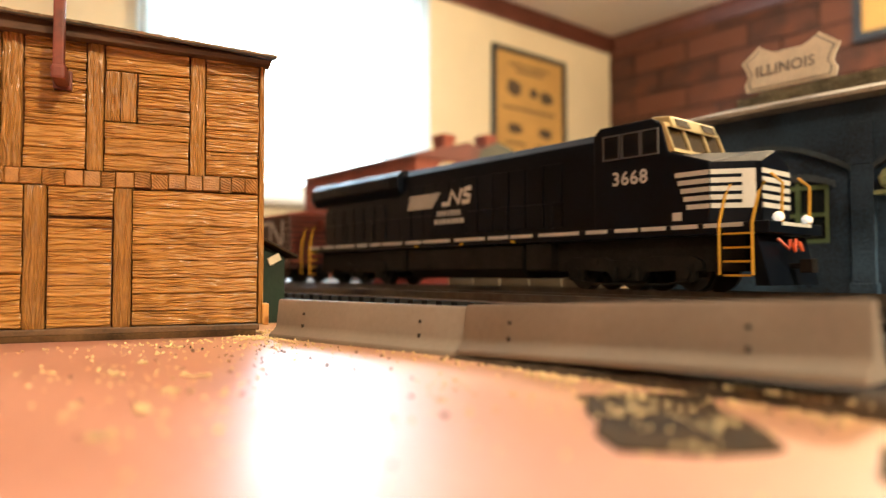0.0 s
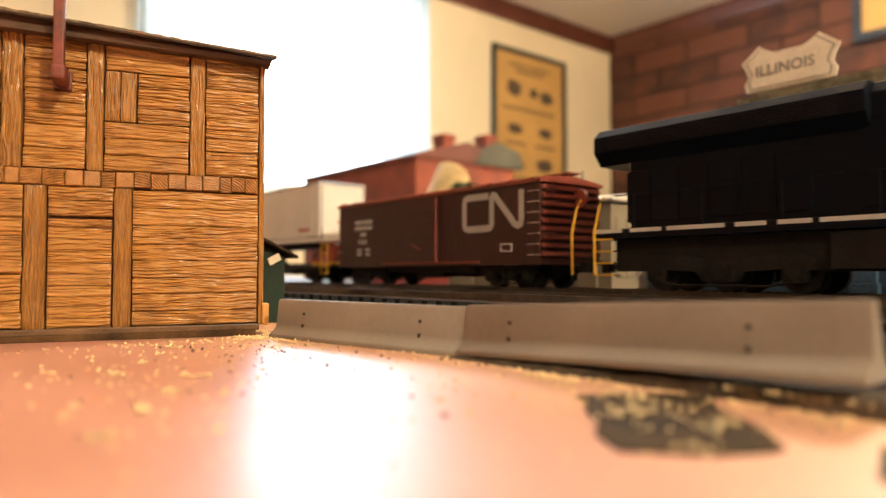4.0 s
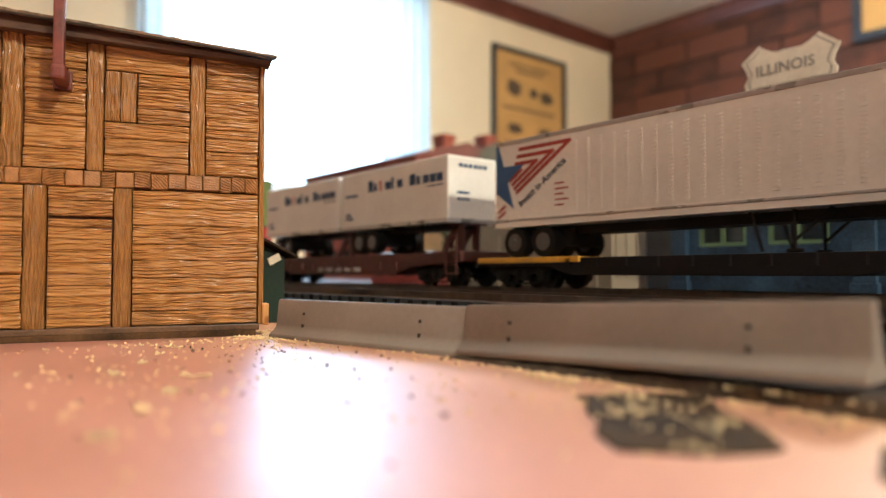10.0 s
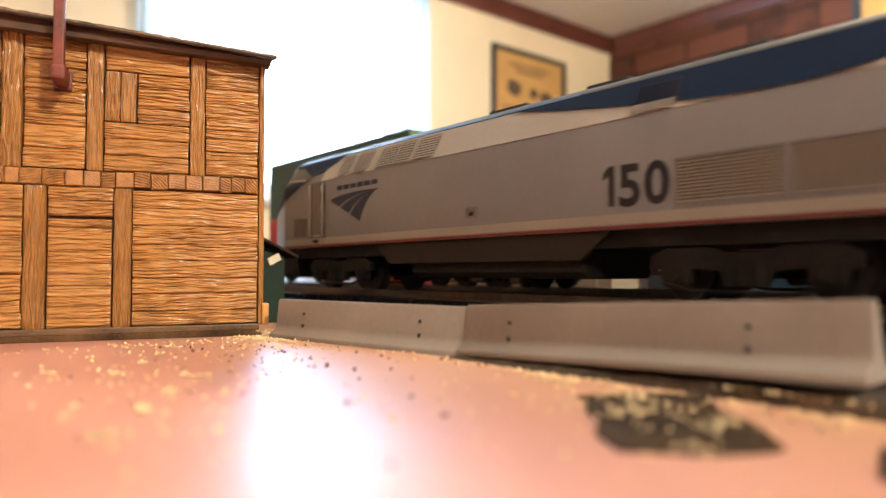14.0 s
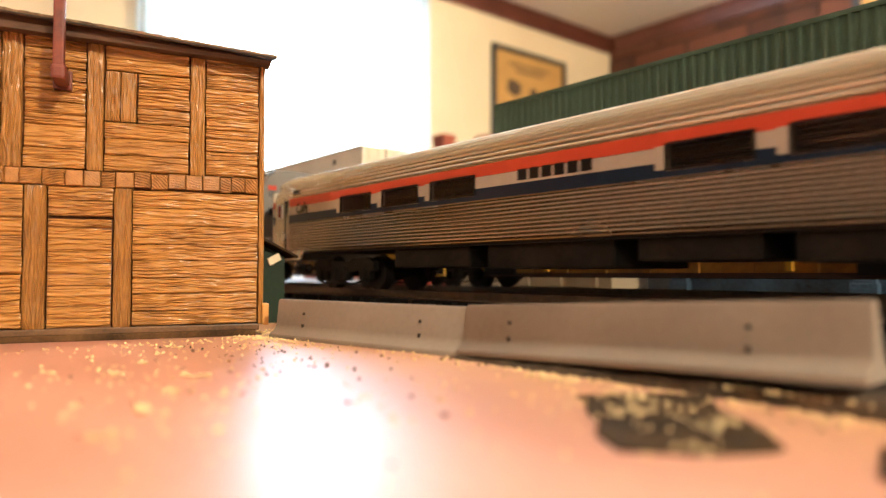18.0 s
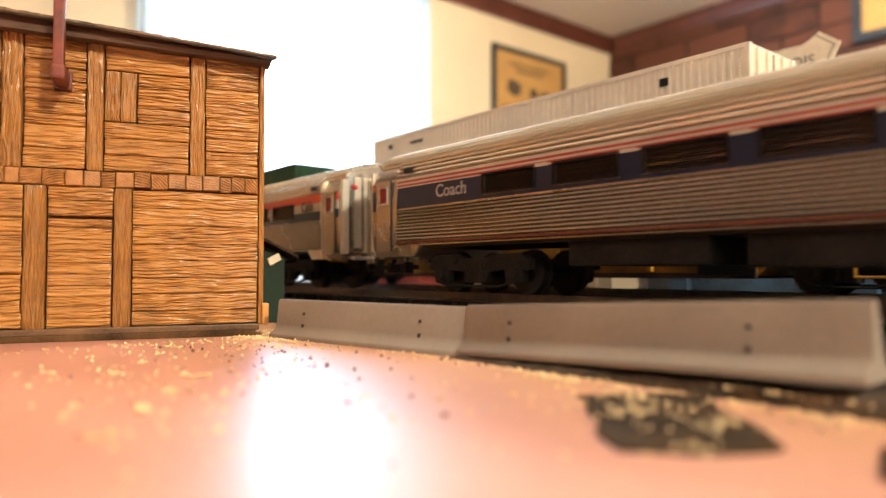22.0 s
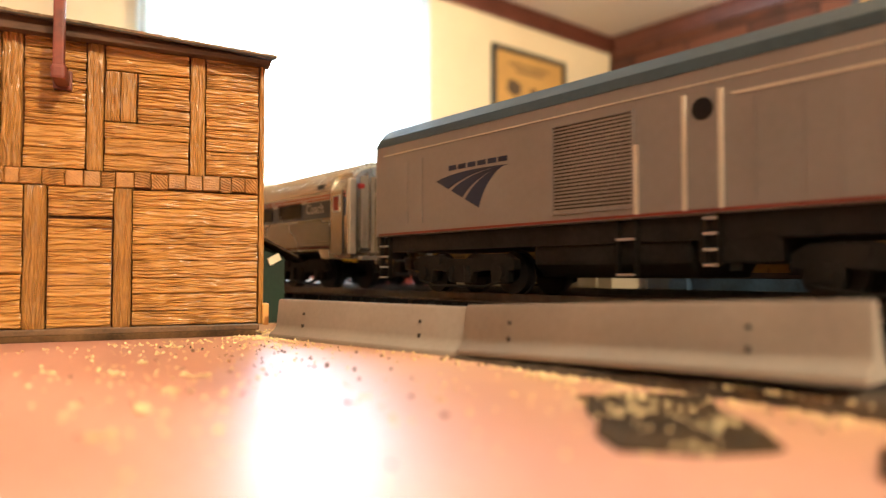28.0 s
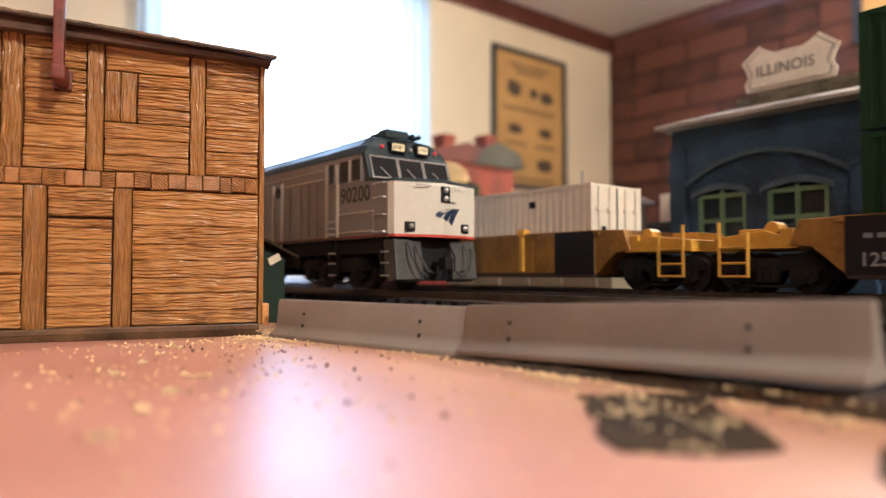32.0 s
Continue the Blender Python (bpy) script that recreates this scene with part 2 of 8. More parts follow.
# framed train poster on the plastered wall
frame_m = mat("dark_slate_frame", (0.03, 0.035, 0.045), 0.4, var=0.15, grain=80)
paper_m = mat("yellowed_paper", (0.52, 0.30, 0.085), 0.75, var=0.08, grain=90, coarse=9)
ink_m = mat("printed_ink", (0.09, 0.06, 0.035), 0.7, var=0.25, grain=120, coarse=25)
post = thing("framed_poster", "yellowed train poster in a dark slim frame", "picture", pose(WALL_X + 0.001, 1.731, 0.543) @ pose(0, 0, 0, 90, 0, 90))
W2, H2 = 0.183, 0.237
bm = bmesh.new()
for b in ((-W2, W2, H2 - 0.013, H2), (-W2, W2, -H2, -H2 + 0.013), (-W2, -W2 + 0.013, -H2 + 0.013, H2 - 0.013), (W2 - 0.013, W2, -H2 + 0.013, H2 - 0.013)):
    box(bm, *b, 0, 0.016)
part("frame", bm, frame_m, post, bevel=0.0015)
boxpart("print", (-W2 + 0.012, W2 - 0.012, -H2 + 0.012, H2 - 0.012, 0.0, 0.004), paper_m, post)


def engine_blot(x, z, w, h):
    bm = bmesh.new()
    rng = random.Random(int(x * 1000 + z * 7000))
    k = 18
    prism(bm, [(x + w * math.cos(2 * math.pi * i / k) * rng.uniform(0.75, 1.05), z + h * math.sin(2 * math.pi * i / k) * rng.uniform(0.7, 1.05)) for i in range(k)], "z", 0.004, 0.0046)
    part("printed_engine", bm, ink_m, post)


for x, z, w, h in ((-0.075, 0.105, 0.042, 0.030), (0.02, 0.098, 0.025, 0.022), (0.085, 0.092, 0.038, 0.026), (-0.07, -0.035, 0.042, 0.022), (0.08, -0.035, 0.040, 0.020), (0.075, -0.15, 0.045, 0.024), (-0.07, -0.16, 0.045, 0.022)):
    engine_blot(x, z, w, h)
for z, a, b in ((0.185, -0.10, 0.10), (0.165, -0.07, 0.07), (0.035, -0.13, 0.13), (-0.085, -0.12, -0.02), (-0.085, 0.03, 0.13), (-0.205, -0.12, 0.12)):
    boxpart("text_bar", (a, b, z - 0.004, z + 0.004, 0.004, 0.0045), ink_m, post)

# dark framed picture on the brick wall
pic = thing("framed_picture", "dark-framed picture hanging on the brick wall", "picture", pose(-0.62, WALL_Y - 0.02, 0.93))
bm = bmesh.new()
for b in ((-0.135, 0.32, -0.245, -0.222), (-0.135, -0.112, -0.222, -0.03), (0.297, 0.32, -0.222, -0.03), (-0.135, 0.32, -0.03, -0.008)):
    box(bm, b[0], b[1], -0.006, 0.012, b[2], b[3])
part("frame", bm, frame_m, pic, bevel=0.002)
boxpart("print", (-0.112, 0.297, 0.0, 0.008, -0.222, -0.03), paper_m, pic)

# ceiling lamp that lights the room, out of the picture
lampm = glow("warm_lamp_glass", (1.0, 0.72, 0.42), 6.0)
cl = thing("ceiling_lamp", "unseen warm glass ceiling lamp on a brass plate", "lamp", pose(*LAMPS[0], CEIL), "ceiling lamps")
bm = bmesh.new()
prism(bm, [(0.10 * math.cos(i * math.pi / 10), 0.10 * math.sin(i * math.pi / 10)) for i in range(20)], "z", -0.02, 0.0)
part("plate", bm, mat("brass", (0.5, 0.33, 0.12), 0.3, 0.9), cl)
bm = bmesh.new()
bmesh.ops.create_uvsphere(bm, u_segments=20, v_segments=10, radius=0.055)
part("globe", bm, lampm, cl, smooth=True).location = (0, 0, -0.05)
# fittings for the two added lamps, also out of view
for _x, _y in LAMPS[1:]:
    copy_thing(cl, pose(_x, _y, CEIL))
# ---- the table-top: painted road, roadbeds, tracks ----
YA, YF, RAIL = 0.1375, 0.1960, 0.0105
road_m = mat("pink_road_paint", (0.47, 0.215, 0.155), 0.40, var=0.05, grain=500, coarse=22, bump=0.00002, tint=(0.52, 0.262, 0.192))
_n, _l = road_m.node_tree.nodes, road_m.node_tree.links
# sandy tan towards the barriers, with warm lamp light put into the colour
_co, _sx, _nz = _n.new("ShaderNodeTexCoord"), _n.new("ShaderNodeSeparateXYZ"), _n.new("ShaderNodeTexNoise")
_nz.inputs["Scale"].default_value, _nz.inputs["Detail"].default_value = 90.0, 5
_l.new(_co.outputs["Object"], _sx.inputs[0]), _l.new(_co.outputs["Object"], _nz.inputs["Vector"])
_my, _mn, _mx = _n.new("ShaderNodeMapRange"), _n.new("ShaderNodeMath"), _n.new("ShaderNodeMix")
_my.inputs[1].default_value, _my.inputs[2].default_value = 0.040, 0.086
_my.inputs[3].default_value, _my.inputs[4].default_value = 0.0, 1.3
_mn.operation = "MULTIPLY"
_l.new(_sx.outputs["Y"], _my.inputs[0]), _l.new(_my.outputs[0], _mn.inputs[0]), _l.new(_nz.outputs["Fac"], _mn.inputs[1])
_mx.data_type = "RGBA"
_l.new(_mn.outputs[0], _mx.inputs["Factor"])
_bc = _n["Principled BSDF"].inputs["Base Color"]
_l.new(_bc.links[0].from_socket, _mx.inputs[6])
_mx.inputs[7].default_value = (0.60, 0.34, 0.17, 1)
_l.new(_mx.outputs[2], _bc)
bed_m = mat("dark_roadbed", (0.035, 0.03, 0.026), 0.9, var=0.3, grain=1500, coarse=60, bump=0.0004, spec=0.15)
rail_m = mat("weathered_rail", (0.20, 0.17, 0.14), 0.4, metal=0.9, var=0.2, grain=400, coarse=40)
tie_m = mat("black_plastic_tie", (0.014, 0.012, 0.011), 0.8, var=0.3, grain=900, spec=0.15)
yard_m = mat("grey_yard_board", (0.17, 0.14, 0.12), 0.75, var=0.12, grain=500, coarse=14, bump=0.0001)
grit_m = mat("sand_grit", (0.55, 0.42, 0.22), 0.8, var=0.35, grain=2500, coarse=300, rand=0.3)
tar_m = mat("black_tar_patch", (0.050, 0.032, 0.015), 0.9, var=0.4, grain=1500, coarse=90, bump=0.0003, spec=0.08)
oak_m = mat("table_edge_wood", (0.2, 0.12, 0.06), 0.5, var=0.2, grain=60, coarse=8)

tagged(boxpart("road", (-1.62, 1.96, -0.6, 0.098, -0.018, 0.0), road_m, None), "salmon-pink painted road surface strewn with grit", "road", kind="structure")
bm = bmesh.new()
prism(bm, [(0.098, -0.018), (1.5, -0.018), (1.5, 0.0062), (0.228, 0.0062), (0.228, 0.0058), (0.111, 0.0058), (0.098, -0.0005)], "x", -1.62, 1.96)
tagged(part("ground", bm, yard_m), "grey painted layout board behind the tracks", "ground", kind="structure")
bm = bmesh.new()
prism(bm, [(0.0985, 0.0), (0.1105, 0.0062), (0.226, 0.0062), (0.228, 0.0068), (0.2285, 0.0040), (0.112, 0.0040)], "x", -2.02, 1.95)
tagged(part("roadbed", bm, bed_m), "dark ballast roadbed under the tracks", "roadbed", kind="structure")
tagged(boxpart("table_frame", (-1.60, 1.94, -0.58, 1.48, -0.09, -0.0185), oak_m, None), "wooden frame under the layout board", "table frame", kind="structure")
for x in (-1.45, 1.80):
    for y in (-0.5, 1.4):
        tagged(boxpart("table_leg", (x - 0.03, x + 0.03, y - 0.03, y + 0.03, FLOOR, -0.09), oak_m, None), "square wooden leg under the layout", "leg", kind="structure")

tie = bmesh.new()
box(tie, -0.0013, 0.0013, -0.0145, 0.0145, 0.0060, 0.0080)
tie = mesh_of("tie", tie, tie_m)
for yc in (YA, YF):
    tr = thing("railway_track", "nickel-silver rails on black plastic ties", "track", pose(0, yc, 0), "parallel tracks")
    for sd in (-1, 1):
        bm = bmesh.new()
        y = sd * 0.0087
        prism(bm, [(y - 0.0011, 0.0080), (y + 0.0011, 0.0080), (y + 0.0003, 0.0085), (y + 0.0005, RAIL), (y - 0.0005, RAIL), (y - 0.0003, 0.0085)], "x", -2.02, 1.95)
        part("rail", bm, rail_m, tr)
    for i in range(110):
        piece("tie", tie, tr, pose(-0.60 + i * 0.0068, 0, 0))


def scatter(name, label, spots, material, seed, smin, smax):
    """Loose grains lying on a surface: tiny uneven stones, one mesh of kind stuff. spots: (count, x, y, spread x, spread y, z)."""
    rng = random.Random(seed)
    vs, fs = [], []
    for cnt, cx, cy, sx, sy, z in spots:
        for _ in range(cnt):
            x, y = rng.gauss(cx, sx), rng.gauss(cy, sy)
            if -0.1895 < x < -0.166 and y < 0.078:
                continue
            r = rng.uniform(smin, smax)
            a = rng.uniform(0, 6.28)
            b = len(vs)
            k = [rng.uniform(0.7, 1.3) for _ in range(6)]
            for i in range(5):
                t = a + i * 1.2566
                vs.append((x + r * k[i] * math.cos(t), y + r * k[i] * math.sin(t), z + r * 0.45))
            vs.append((x, y, z + r * 1.25 * k[5]))
            vs.append((x, y, z - 0.00002))
            for i in range(5):
                fs.append((b + i, b + (i + 1) % 5, b + 5))
                fs.append((b + (i + 1) % 5, b + i, b + 6))
    me = bpy.data.meshes.new(name)
    me.from_pydata(vs, [], fs)
    me.materials.append(material)
    return tagged(new(name, me), label, "grit", kind="stuff")


# grit: thick at the foot of the barriers and of the building, thin over the road
scatter("grit", "pale sand grains lying on the road", [
    (260, -0.162, 0.0745, 0.008, 0.0040, 0), (90, -0.150, 0.067, 0.010, 0.006, 0), (60, -0.135, 0.073, 0.012, 0.003, 0), (50, -0.100, 0.080, 0.016, 0.0022, 0), (80, -0.070, 0.0812, 0.010, 0.0016, 0), (60, -0.045, 0.0812, 0.012, 0.0014, 0),
    (70, -0.0285, 0.081, 0.006, 0.002, 0), (40, -0.036, 0.0842, 0.005, 0.0006, 0.0014), (30, -0.046, 0.070, 0.007, 0.006, 0.0003), (200, -0.125, 0.040, 0.030, 0.018, 0), (90, -0.085, 0.028, 0.022, 0.014, 0), (80, -0.160, 0.045, 0.004, 0.02, 0), (70, -0.060, 0.066, 0.014, 0.010, 0),
    (150, -0.170, 0.083, 0.006, 0.004, 0), (160, -0.12, 0.105, 0.02, 0.004, 0.0045)], grit_m, 11, 0.00016, 0.00042)
scatter("grit", "coarse pale grit in small clumps on the road", [(9, -0.150 + 0.011 * i, 0.050 - 0.004 * (i % 4) - 0.003 * i, 0.0010, 0.0008, 0) for i in range(8)] + [(16, -0.069, 0.0775, 0.003, 0.001, 0), (14, -0.0375, 0.067, 0.003, 0.002, 0.0003), (12, -0.0465, 0.0655, 0.002, 0.002, 0.0003), (14, -0.0515, 0.0735, 0.002, 0.002, 0.0003), (10, -0.033, 0.0575, 0.001, 0.001, 0)], grit_m, 23, 0.00030, 0.00060)
# last spot: dark grains in place of the hatched shadows below the plinth
scatter("grit", "dark gravel grains on the road, some for shadow marks", [(60, -0.128, 0.058, 0.020, 0.010, 0), (22, -0.085, 0.036, 0.02, 0.014, 0), (40, -0.06, 0.08, 0.03, 0.003, 0), (300, -0.055, 0.0855, 0.022, 0.002, 0), (70, -0.174, 0.030, 0.003, 0.016, 0)], mat("dark_gravel", (0.10, 0.06, 0.035), 0.8, var=0.4, grain=2500), 5, 0.00018, 0.00042)
# tar patch and the earth bank under the raised barrier
patch = thing("tar_patch", "worn black tar patch on the pink road", "patch", kind="stuff")
bm = bmesh.new()
rng = random.Random(4)
prism(bm, [(x + rng.uniform(-0.0006, 0.0006), y + rng.uniform(-0.0006, 0.0006)) for x, y in ((-0.0574, 0.0704), (-0.0556, 0.0742), (-0.0534, 0.0778), (-0.0505, 0.0806), (-0.0472, 0.0826), (-0.0435, 0.0790), (-0.0404, 0.0754), (-0.0370, 0.0724), (-0.0339, 0.0695), (-0.0308, 0.0664), (-0.0281, 0.0634), (-0.0290, 0.0610), (-0.0322, 0.0566), (-0.0352, 0.0534), (-0.0378, 0.0519), (-0.0431, 0.0556), (-0.0470, 0.0594), (-0.0506, 0.0632), (-0.0545, 0.0670))], "z", -0.0001, 0.0003)
part("tar", bm, tar_m, patch, bevel=0.0001)
bm = bmesh.new()
prism(bm, [(x + rng.uniform(-0.0006, 0.0006), y + rng.uniform(-0.0006, 0.0006)) for x, y in ((-0.0236, 0.0704), (-0.0215, 0.0660), (-0.0203, 0.0612), (-0.0185, 0.0597), (-0.0150, 0.0610), (-0.0145, 0.0660), (-0.0190, 0.0725))], "z", -0.0001, 0.0003)
part("tar", bm, tar_m, patch, bevel=0.0001)
bank_m = mat("earth_bank", (0.07, 0.045, 0.025), 0.95, var=0.5, grain=1800, coarse=250, bump=0.0004)
bm = bmesh.new()
rng = random.Random(8)
loft(bm, [[(x, 0.0835 + rng.uniform(-0.0006, 0.0004), 0), (x, 0.0842, (x + 0.0985) * 0.022 + rng.uniform(0, 0.0006)), (x, 0.0920, (x + 0.0985) * 0.022 + 0.0004), (x, 0.0985, 0.0004), (x, 0.0985, -0.001), (x, 0.0835, -0.001)] for x in [-0.098 + i * 0.0022 for i in range(45)]])
tagged(part("earth_bank", bm, bank_m), "dark earth bank propping the raised barrier", "earth", kind="stuff")
# ---- half-timbered plank building beside the road ----
HUT = pose(-0.1857, 0.021, 0) @ Matrix.Rotation(math.atan2(0.0548, 0.0172), 4, "Z")
plank_h = woodgrain("stained_plank", (0.385, 0.182, 0.037), (0.180, 0.077, 0.017), 0, rough=0.26, relief=0.00016, fine=2600.0, long=170.0)
plank_v = woodgrain("stained_post", (0.315, 0.145, 0.030), (0.165, 0.070, 0.016), 2, rough=0.32, relief=0.00014, fine=2600.0, long=190.0)
roof_m = mat("weathered_dark_roof", (0.03, 0.022, 0.017), 0.7, var=0.35, grain=800, coarse=120, bump=0.0002)
edge_m = mat("worn_roof_edge", (0.24, 0.16, 0.08), 0.7, var=0.4, grain=1500, coarse=200, bump=0.0002)
plinth_m = mat("dark_plinth", (0.075, 0.040, 0.016), 0.7, var=0.4, grain=1200, coarse=100, bump=0.0001, spec=0.12)
endgrain = mat("sawn_end_grain", (0.26, 0.115, 0.025), 0.36, var=0.22, grain=2600, coarse=600, bump=0.00015, rand=0.3)
# backing sheet behind the boards, joint shade put into its dark colour
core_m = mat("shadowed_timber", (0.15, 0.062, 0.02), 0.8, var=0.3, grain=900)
hut = thing("timber_building", "brown plank-clad half-timbered building with a dark roof", "building", HUT)
hrng = random.Random(21)
U1 = 0.0588
RIDGE = 0.00052
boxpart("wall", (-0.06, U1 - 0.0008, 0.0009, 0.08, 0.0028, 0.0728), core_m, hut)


def plank(name, u0, u1, z0, z1, upright=False, thick=0.0013, lift=0.0):
    """A rough-sawn board: wavy raised grain runs along it, the long edges are rounded off and a little uneven."""
    L, A = (z1 - z0, u1 - u0) if upright else (u1 - u0, z1 - z0)
    nl, na = max(6, min(64, int(L / 0.00045))), max(14, int(A / 0.000105))
    ph, swell = hrng.uniform(0, 50), hrng.uniform(0.7, 1.25)
    tone = hrng.uniform(-0.00015, 0.00015)
    rings = []
    for i in range(nl + 1):
        a = L * i / nl
        e = noise.noise((a * 160 + ph, 7.0, ph)) * 0.00016
        row = []
        for j in range(na + 1):
            b = A * j / na
            wander = noise.noise((a * 95 + ph, b * 130, 1.0)) * 0.00045 + noise.noise((a * 300 + ph, b * 500, 2.0)) * 0.00012
            g = noise.noise((a * 125 + ph, (b + wander) * 1900, ph)) + 0.6 * noise.noise((a * 260, (b + wander) * 3600 + ph, 9.0))
            h = max(-1.0, min(0.7, g * 2.6))
            rim = min(b, A - b) / 0.00042
            d = -lift - thick * 0.55 + tone - RIDGE * 0.5 * swell * h + 0.00027 * max(0.0, 1 - rim) ** 2
            d -= 0.00010 * noise.noise((a * 420, b * 700 + ph, 3.0))
            if i in (0, nl):
                d += 0.00012
            b2 = b + e * (1 if 0 < j < na else 0.7)
            row.append((u0 + b2, d, z0 + a) if upright else (u0 + a, d, z0 + b2))
        row.append((row[-1][0], 0.0012, row[-1][2]))
        row.append((row[0][0], 0.0012, row[0][2]))
        rings.append(row)
    bm = bmesh.new()
    loft(bm, rings)
    return part(name, bm, plank_v if upright else plank_h, hut, smooth=True)


def courses(u0, u1, cuts):
    """Horizontal boards between the given joint heights, top first; the joints run a little askew."""
    for b, a in zip(cuts, cuts[1:]):
        plank("plank", u0 + hrng.uniform(0, 0.0003), u1 - hrng.uniform(0, 0.0003), a + 0.00006, b - 0.00006, thick=hrng.uniform(0.0011, 0.0015))


# upper storey
courses(-0.0100, -0.0005, (0.0722, 0.0690, 0.0658, 0.0622, 0.0590, 0.0556, 0.0520, 0.0486, 0.0448, 0.0408))
courses(0.0042, 0.0171, (0.0722, 0.0692, 0.0666, 0.0648, 0.0619, 0.0594, 0.0565, 0.0537, 0.0510, 0.0456, 0.0409))
courses(0.0212, 0.0405, (0.0722, 0.0684, 0.0655))
courses(0.0284, 0.0405, (0.0653, 0.0622, 0.0597, 0.0568, 0.0543, 0.0530))
courses(0.0212, 0.0405, (0.0528, 0.0489, 0.0448, 0.0409))
courses(0.0443, 0.0575, (0.0722, 0.0700, 0.0669, 0.0633, 0.0599, 0.0556, 0.0527, 0.0504, 0.0471, 0.0438, 0.0409))
for a, b in ((0.0212, 0.0245), (0.0247, 0.0281)):
    plank("plank", a, b, 0.0531, 0.0652, True)
for a, b in ((-0.0003, 0.0038), (0.0174, 0.0209), (0.0407, 0.0441)):
    plank("post", a, b, 0.0407, 0.0722, True, lift=0.0003)
# row of sawn beam ends between the storeys, with curved growth rings
_cuts = (-0.0100, -0.0060, -0.0028, 0.0006, 0.0036, 0.0082, 0.0130, 0.0169, 0.0206, 0.0238, 0.0279, 0.0317, 0.0356, 0.0397, 0.0437, 0.0479, 0.0507, 0.0541, 0.0574)
for _i, (u, u2) in enumerate(zip(_cuts, _cuts[1:])):
    h, proud = hrng.uniform(-0.0002, 0.0002), hrng.uniform(-0.0002, 0.0002)
    cu, cz = u + hrng.uniform(-0.004, 0.008), 0.0368 + hrng.choice((-0.003, 0.007))
    deep = hrng.choice((0.00004, 0.00012, 0.00014))
    rings = []
    for i in range(23):
        row = []
        for j in range(23):
            pu, pz = u + 0.00007 + (u2 - u - 0.00014) * i / 22, 0.0368 + h + 0.0038 * j / 22
            rr = math.hypot(pu - cu, pz - cz) + 0.0003 * noise.noise((pu * 500, pz * 500, _i))
            rim = min(pu - u, u2 - pu, pz - 0.0368 - h, 0.0406 + h - pz)
            row.append((pu, -0.0012 + proud + deep * math.sin(rr * 2 * math.pi / 0.00062) + 0.0004 * max(0.0, 1 - rim / 0.0003) ** 2, pz))
        row += [(row[-1][0], 0.0012, row[-1][2]), (row[0][0], 0.0012, row[0][2])]
        rings.append(row)
    bm = bmesh.new()
    loft(bm, rings)
    part("beam_end", bm, endgrain, hut, smooth=True)
# ground storey
courses(-0.0100, 0.0045, (0.0366, 0.0331, 0.0289, 0.0247, 0.0199, 0.0158, 0.0113, 0.0068, 0.0031))
courses(0.0094, 0.0234, (0.0366, 0.0334, 0.0296))
courses(0.0277, 0.0575, (0.0364, 0.0321, 0.0278, 0.0232, 0.0191, 0.0148, 0.0109, 0.0067, 0.0032))
for a, b in ((0.0047, 0.0092), (0.0236, 0.0275)):
    plank("post", a, b, 0.0030, 0.0366, True, lift=0.0003)
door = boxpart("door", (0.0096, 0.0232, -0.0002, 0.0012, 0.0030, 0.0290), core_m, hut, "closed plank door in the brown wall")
_cuts = (0.0289, 0.0268, 0.0241, 0.0210, 0.0184, 0.0157, 0.0130, 0.0104, 0.0081, 0.0053, 0.0032)
for b, a in zip(_cuts, _cuts[1:]):
    plank("door_board", 0.0097, 0.0231, a + 0.00006, b - 0.00005, thick=0.0012).parent = door
# corner post, plinth, roof that sinks a little towards the corner
plank("corner_post", 0.0577, 0.0590, 0.0029, 0.0712, True, thick=0.0016)
bm = bmesh.new()
box(bm, 0.0588, 0.0604, -0.0012, 0.0022, 0.0026, 0.0082)
part("corner_block", bm, mat("bright_corner_wood", (0.55, 0.27, 0.07), 0.45, var=0.15), hut, bevel=0.0003)
boxpart("side_wall", (U1 - 0.0008, U1, 0.0012, 0.08, 0.0028, 0.0712), plank_v, hut)
boxpart("plinth", (-0.06, 0.0580, -0.0016, 0.081, 0.0014, 0.0030), mat("brown_plinth", (0.115, 0.056, 0.020), 0.5, var=0.35, grain=1200, coarse=100, bump=0.0001), hut, "dark wooden plinth", 0.0003)
boxpart("plinth", (-0.06, 0.0570, -0.0024, 0.081, 0.0, 0.0016), plinth_m, hut, "dark wooden plinth", 0.0003)
SINK = 0.061
# fascia in a darkened brown that carries the shade of the eave
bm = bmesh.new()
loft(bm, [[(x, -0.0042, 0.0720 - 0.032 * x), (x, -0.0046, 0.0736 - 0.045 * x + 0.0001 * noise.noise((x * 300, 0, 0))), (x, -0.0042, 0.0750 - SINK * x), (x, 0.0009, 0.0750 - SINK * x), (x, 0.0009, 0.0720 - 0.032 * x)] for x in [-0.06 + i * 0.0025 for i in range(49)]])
part("wall_plate", bm, woodgrain("shaded_fascia", (0.085, 0.040, 0.016), (0.040, 0.019, 0.009), 0, rough=0.6, relief=0.00012, fine=2300.0, long=105.0), hut, "brown fascia board, eave shade put into its colour")
bm = bmesh.new()
loft(bm, [[(x, y, z - SINK * x) for y, z in ((-0.0066, 0.0748), (-0.0066, 0.0755), (0.040, 0.0870), (0.085, 0.0764), (0.085, 0.0748), (0.040, 0.0852))] for x in (-0.06, 0.0612)])
roof = part("roof", bm, roof_m, hut, "dark weathered overhanging roof")
bm = bmesh.new()
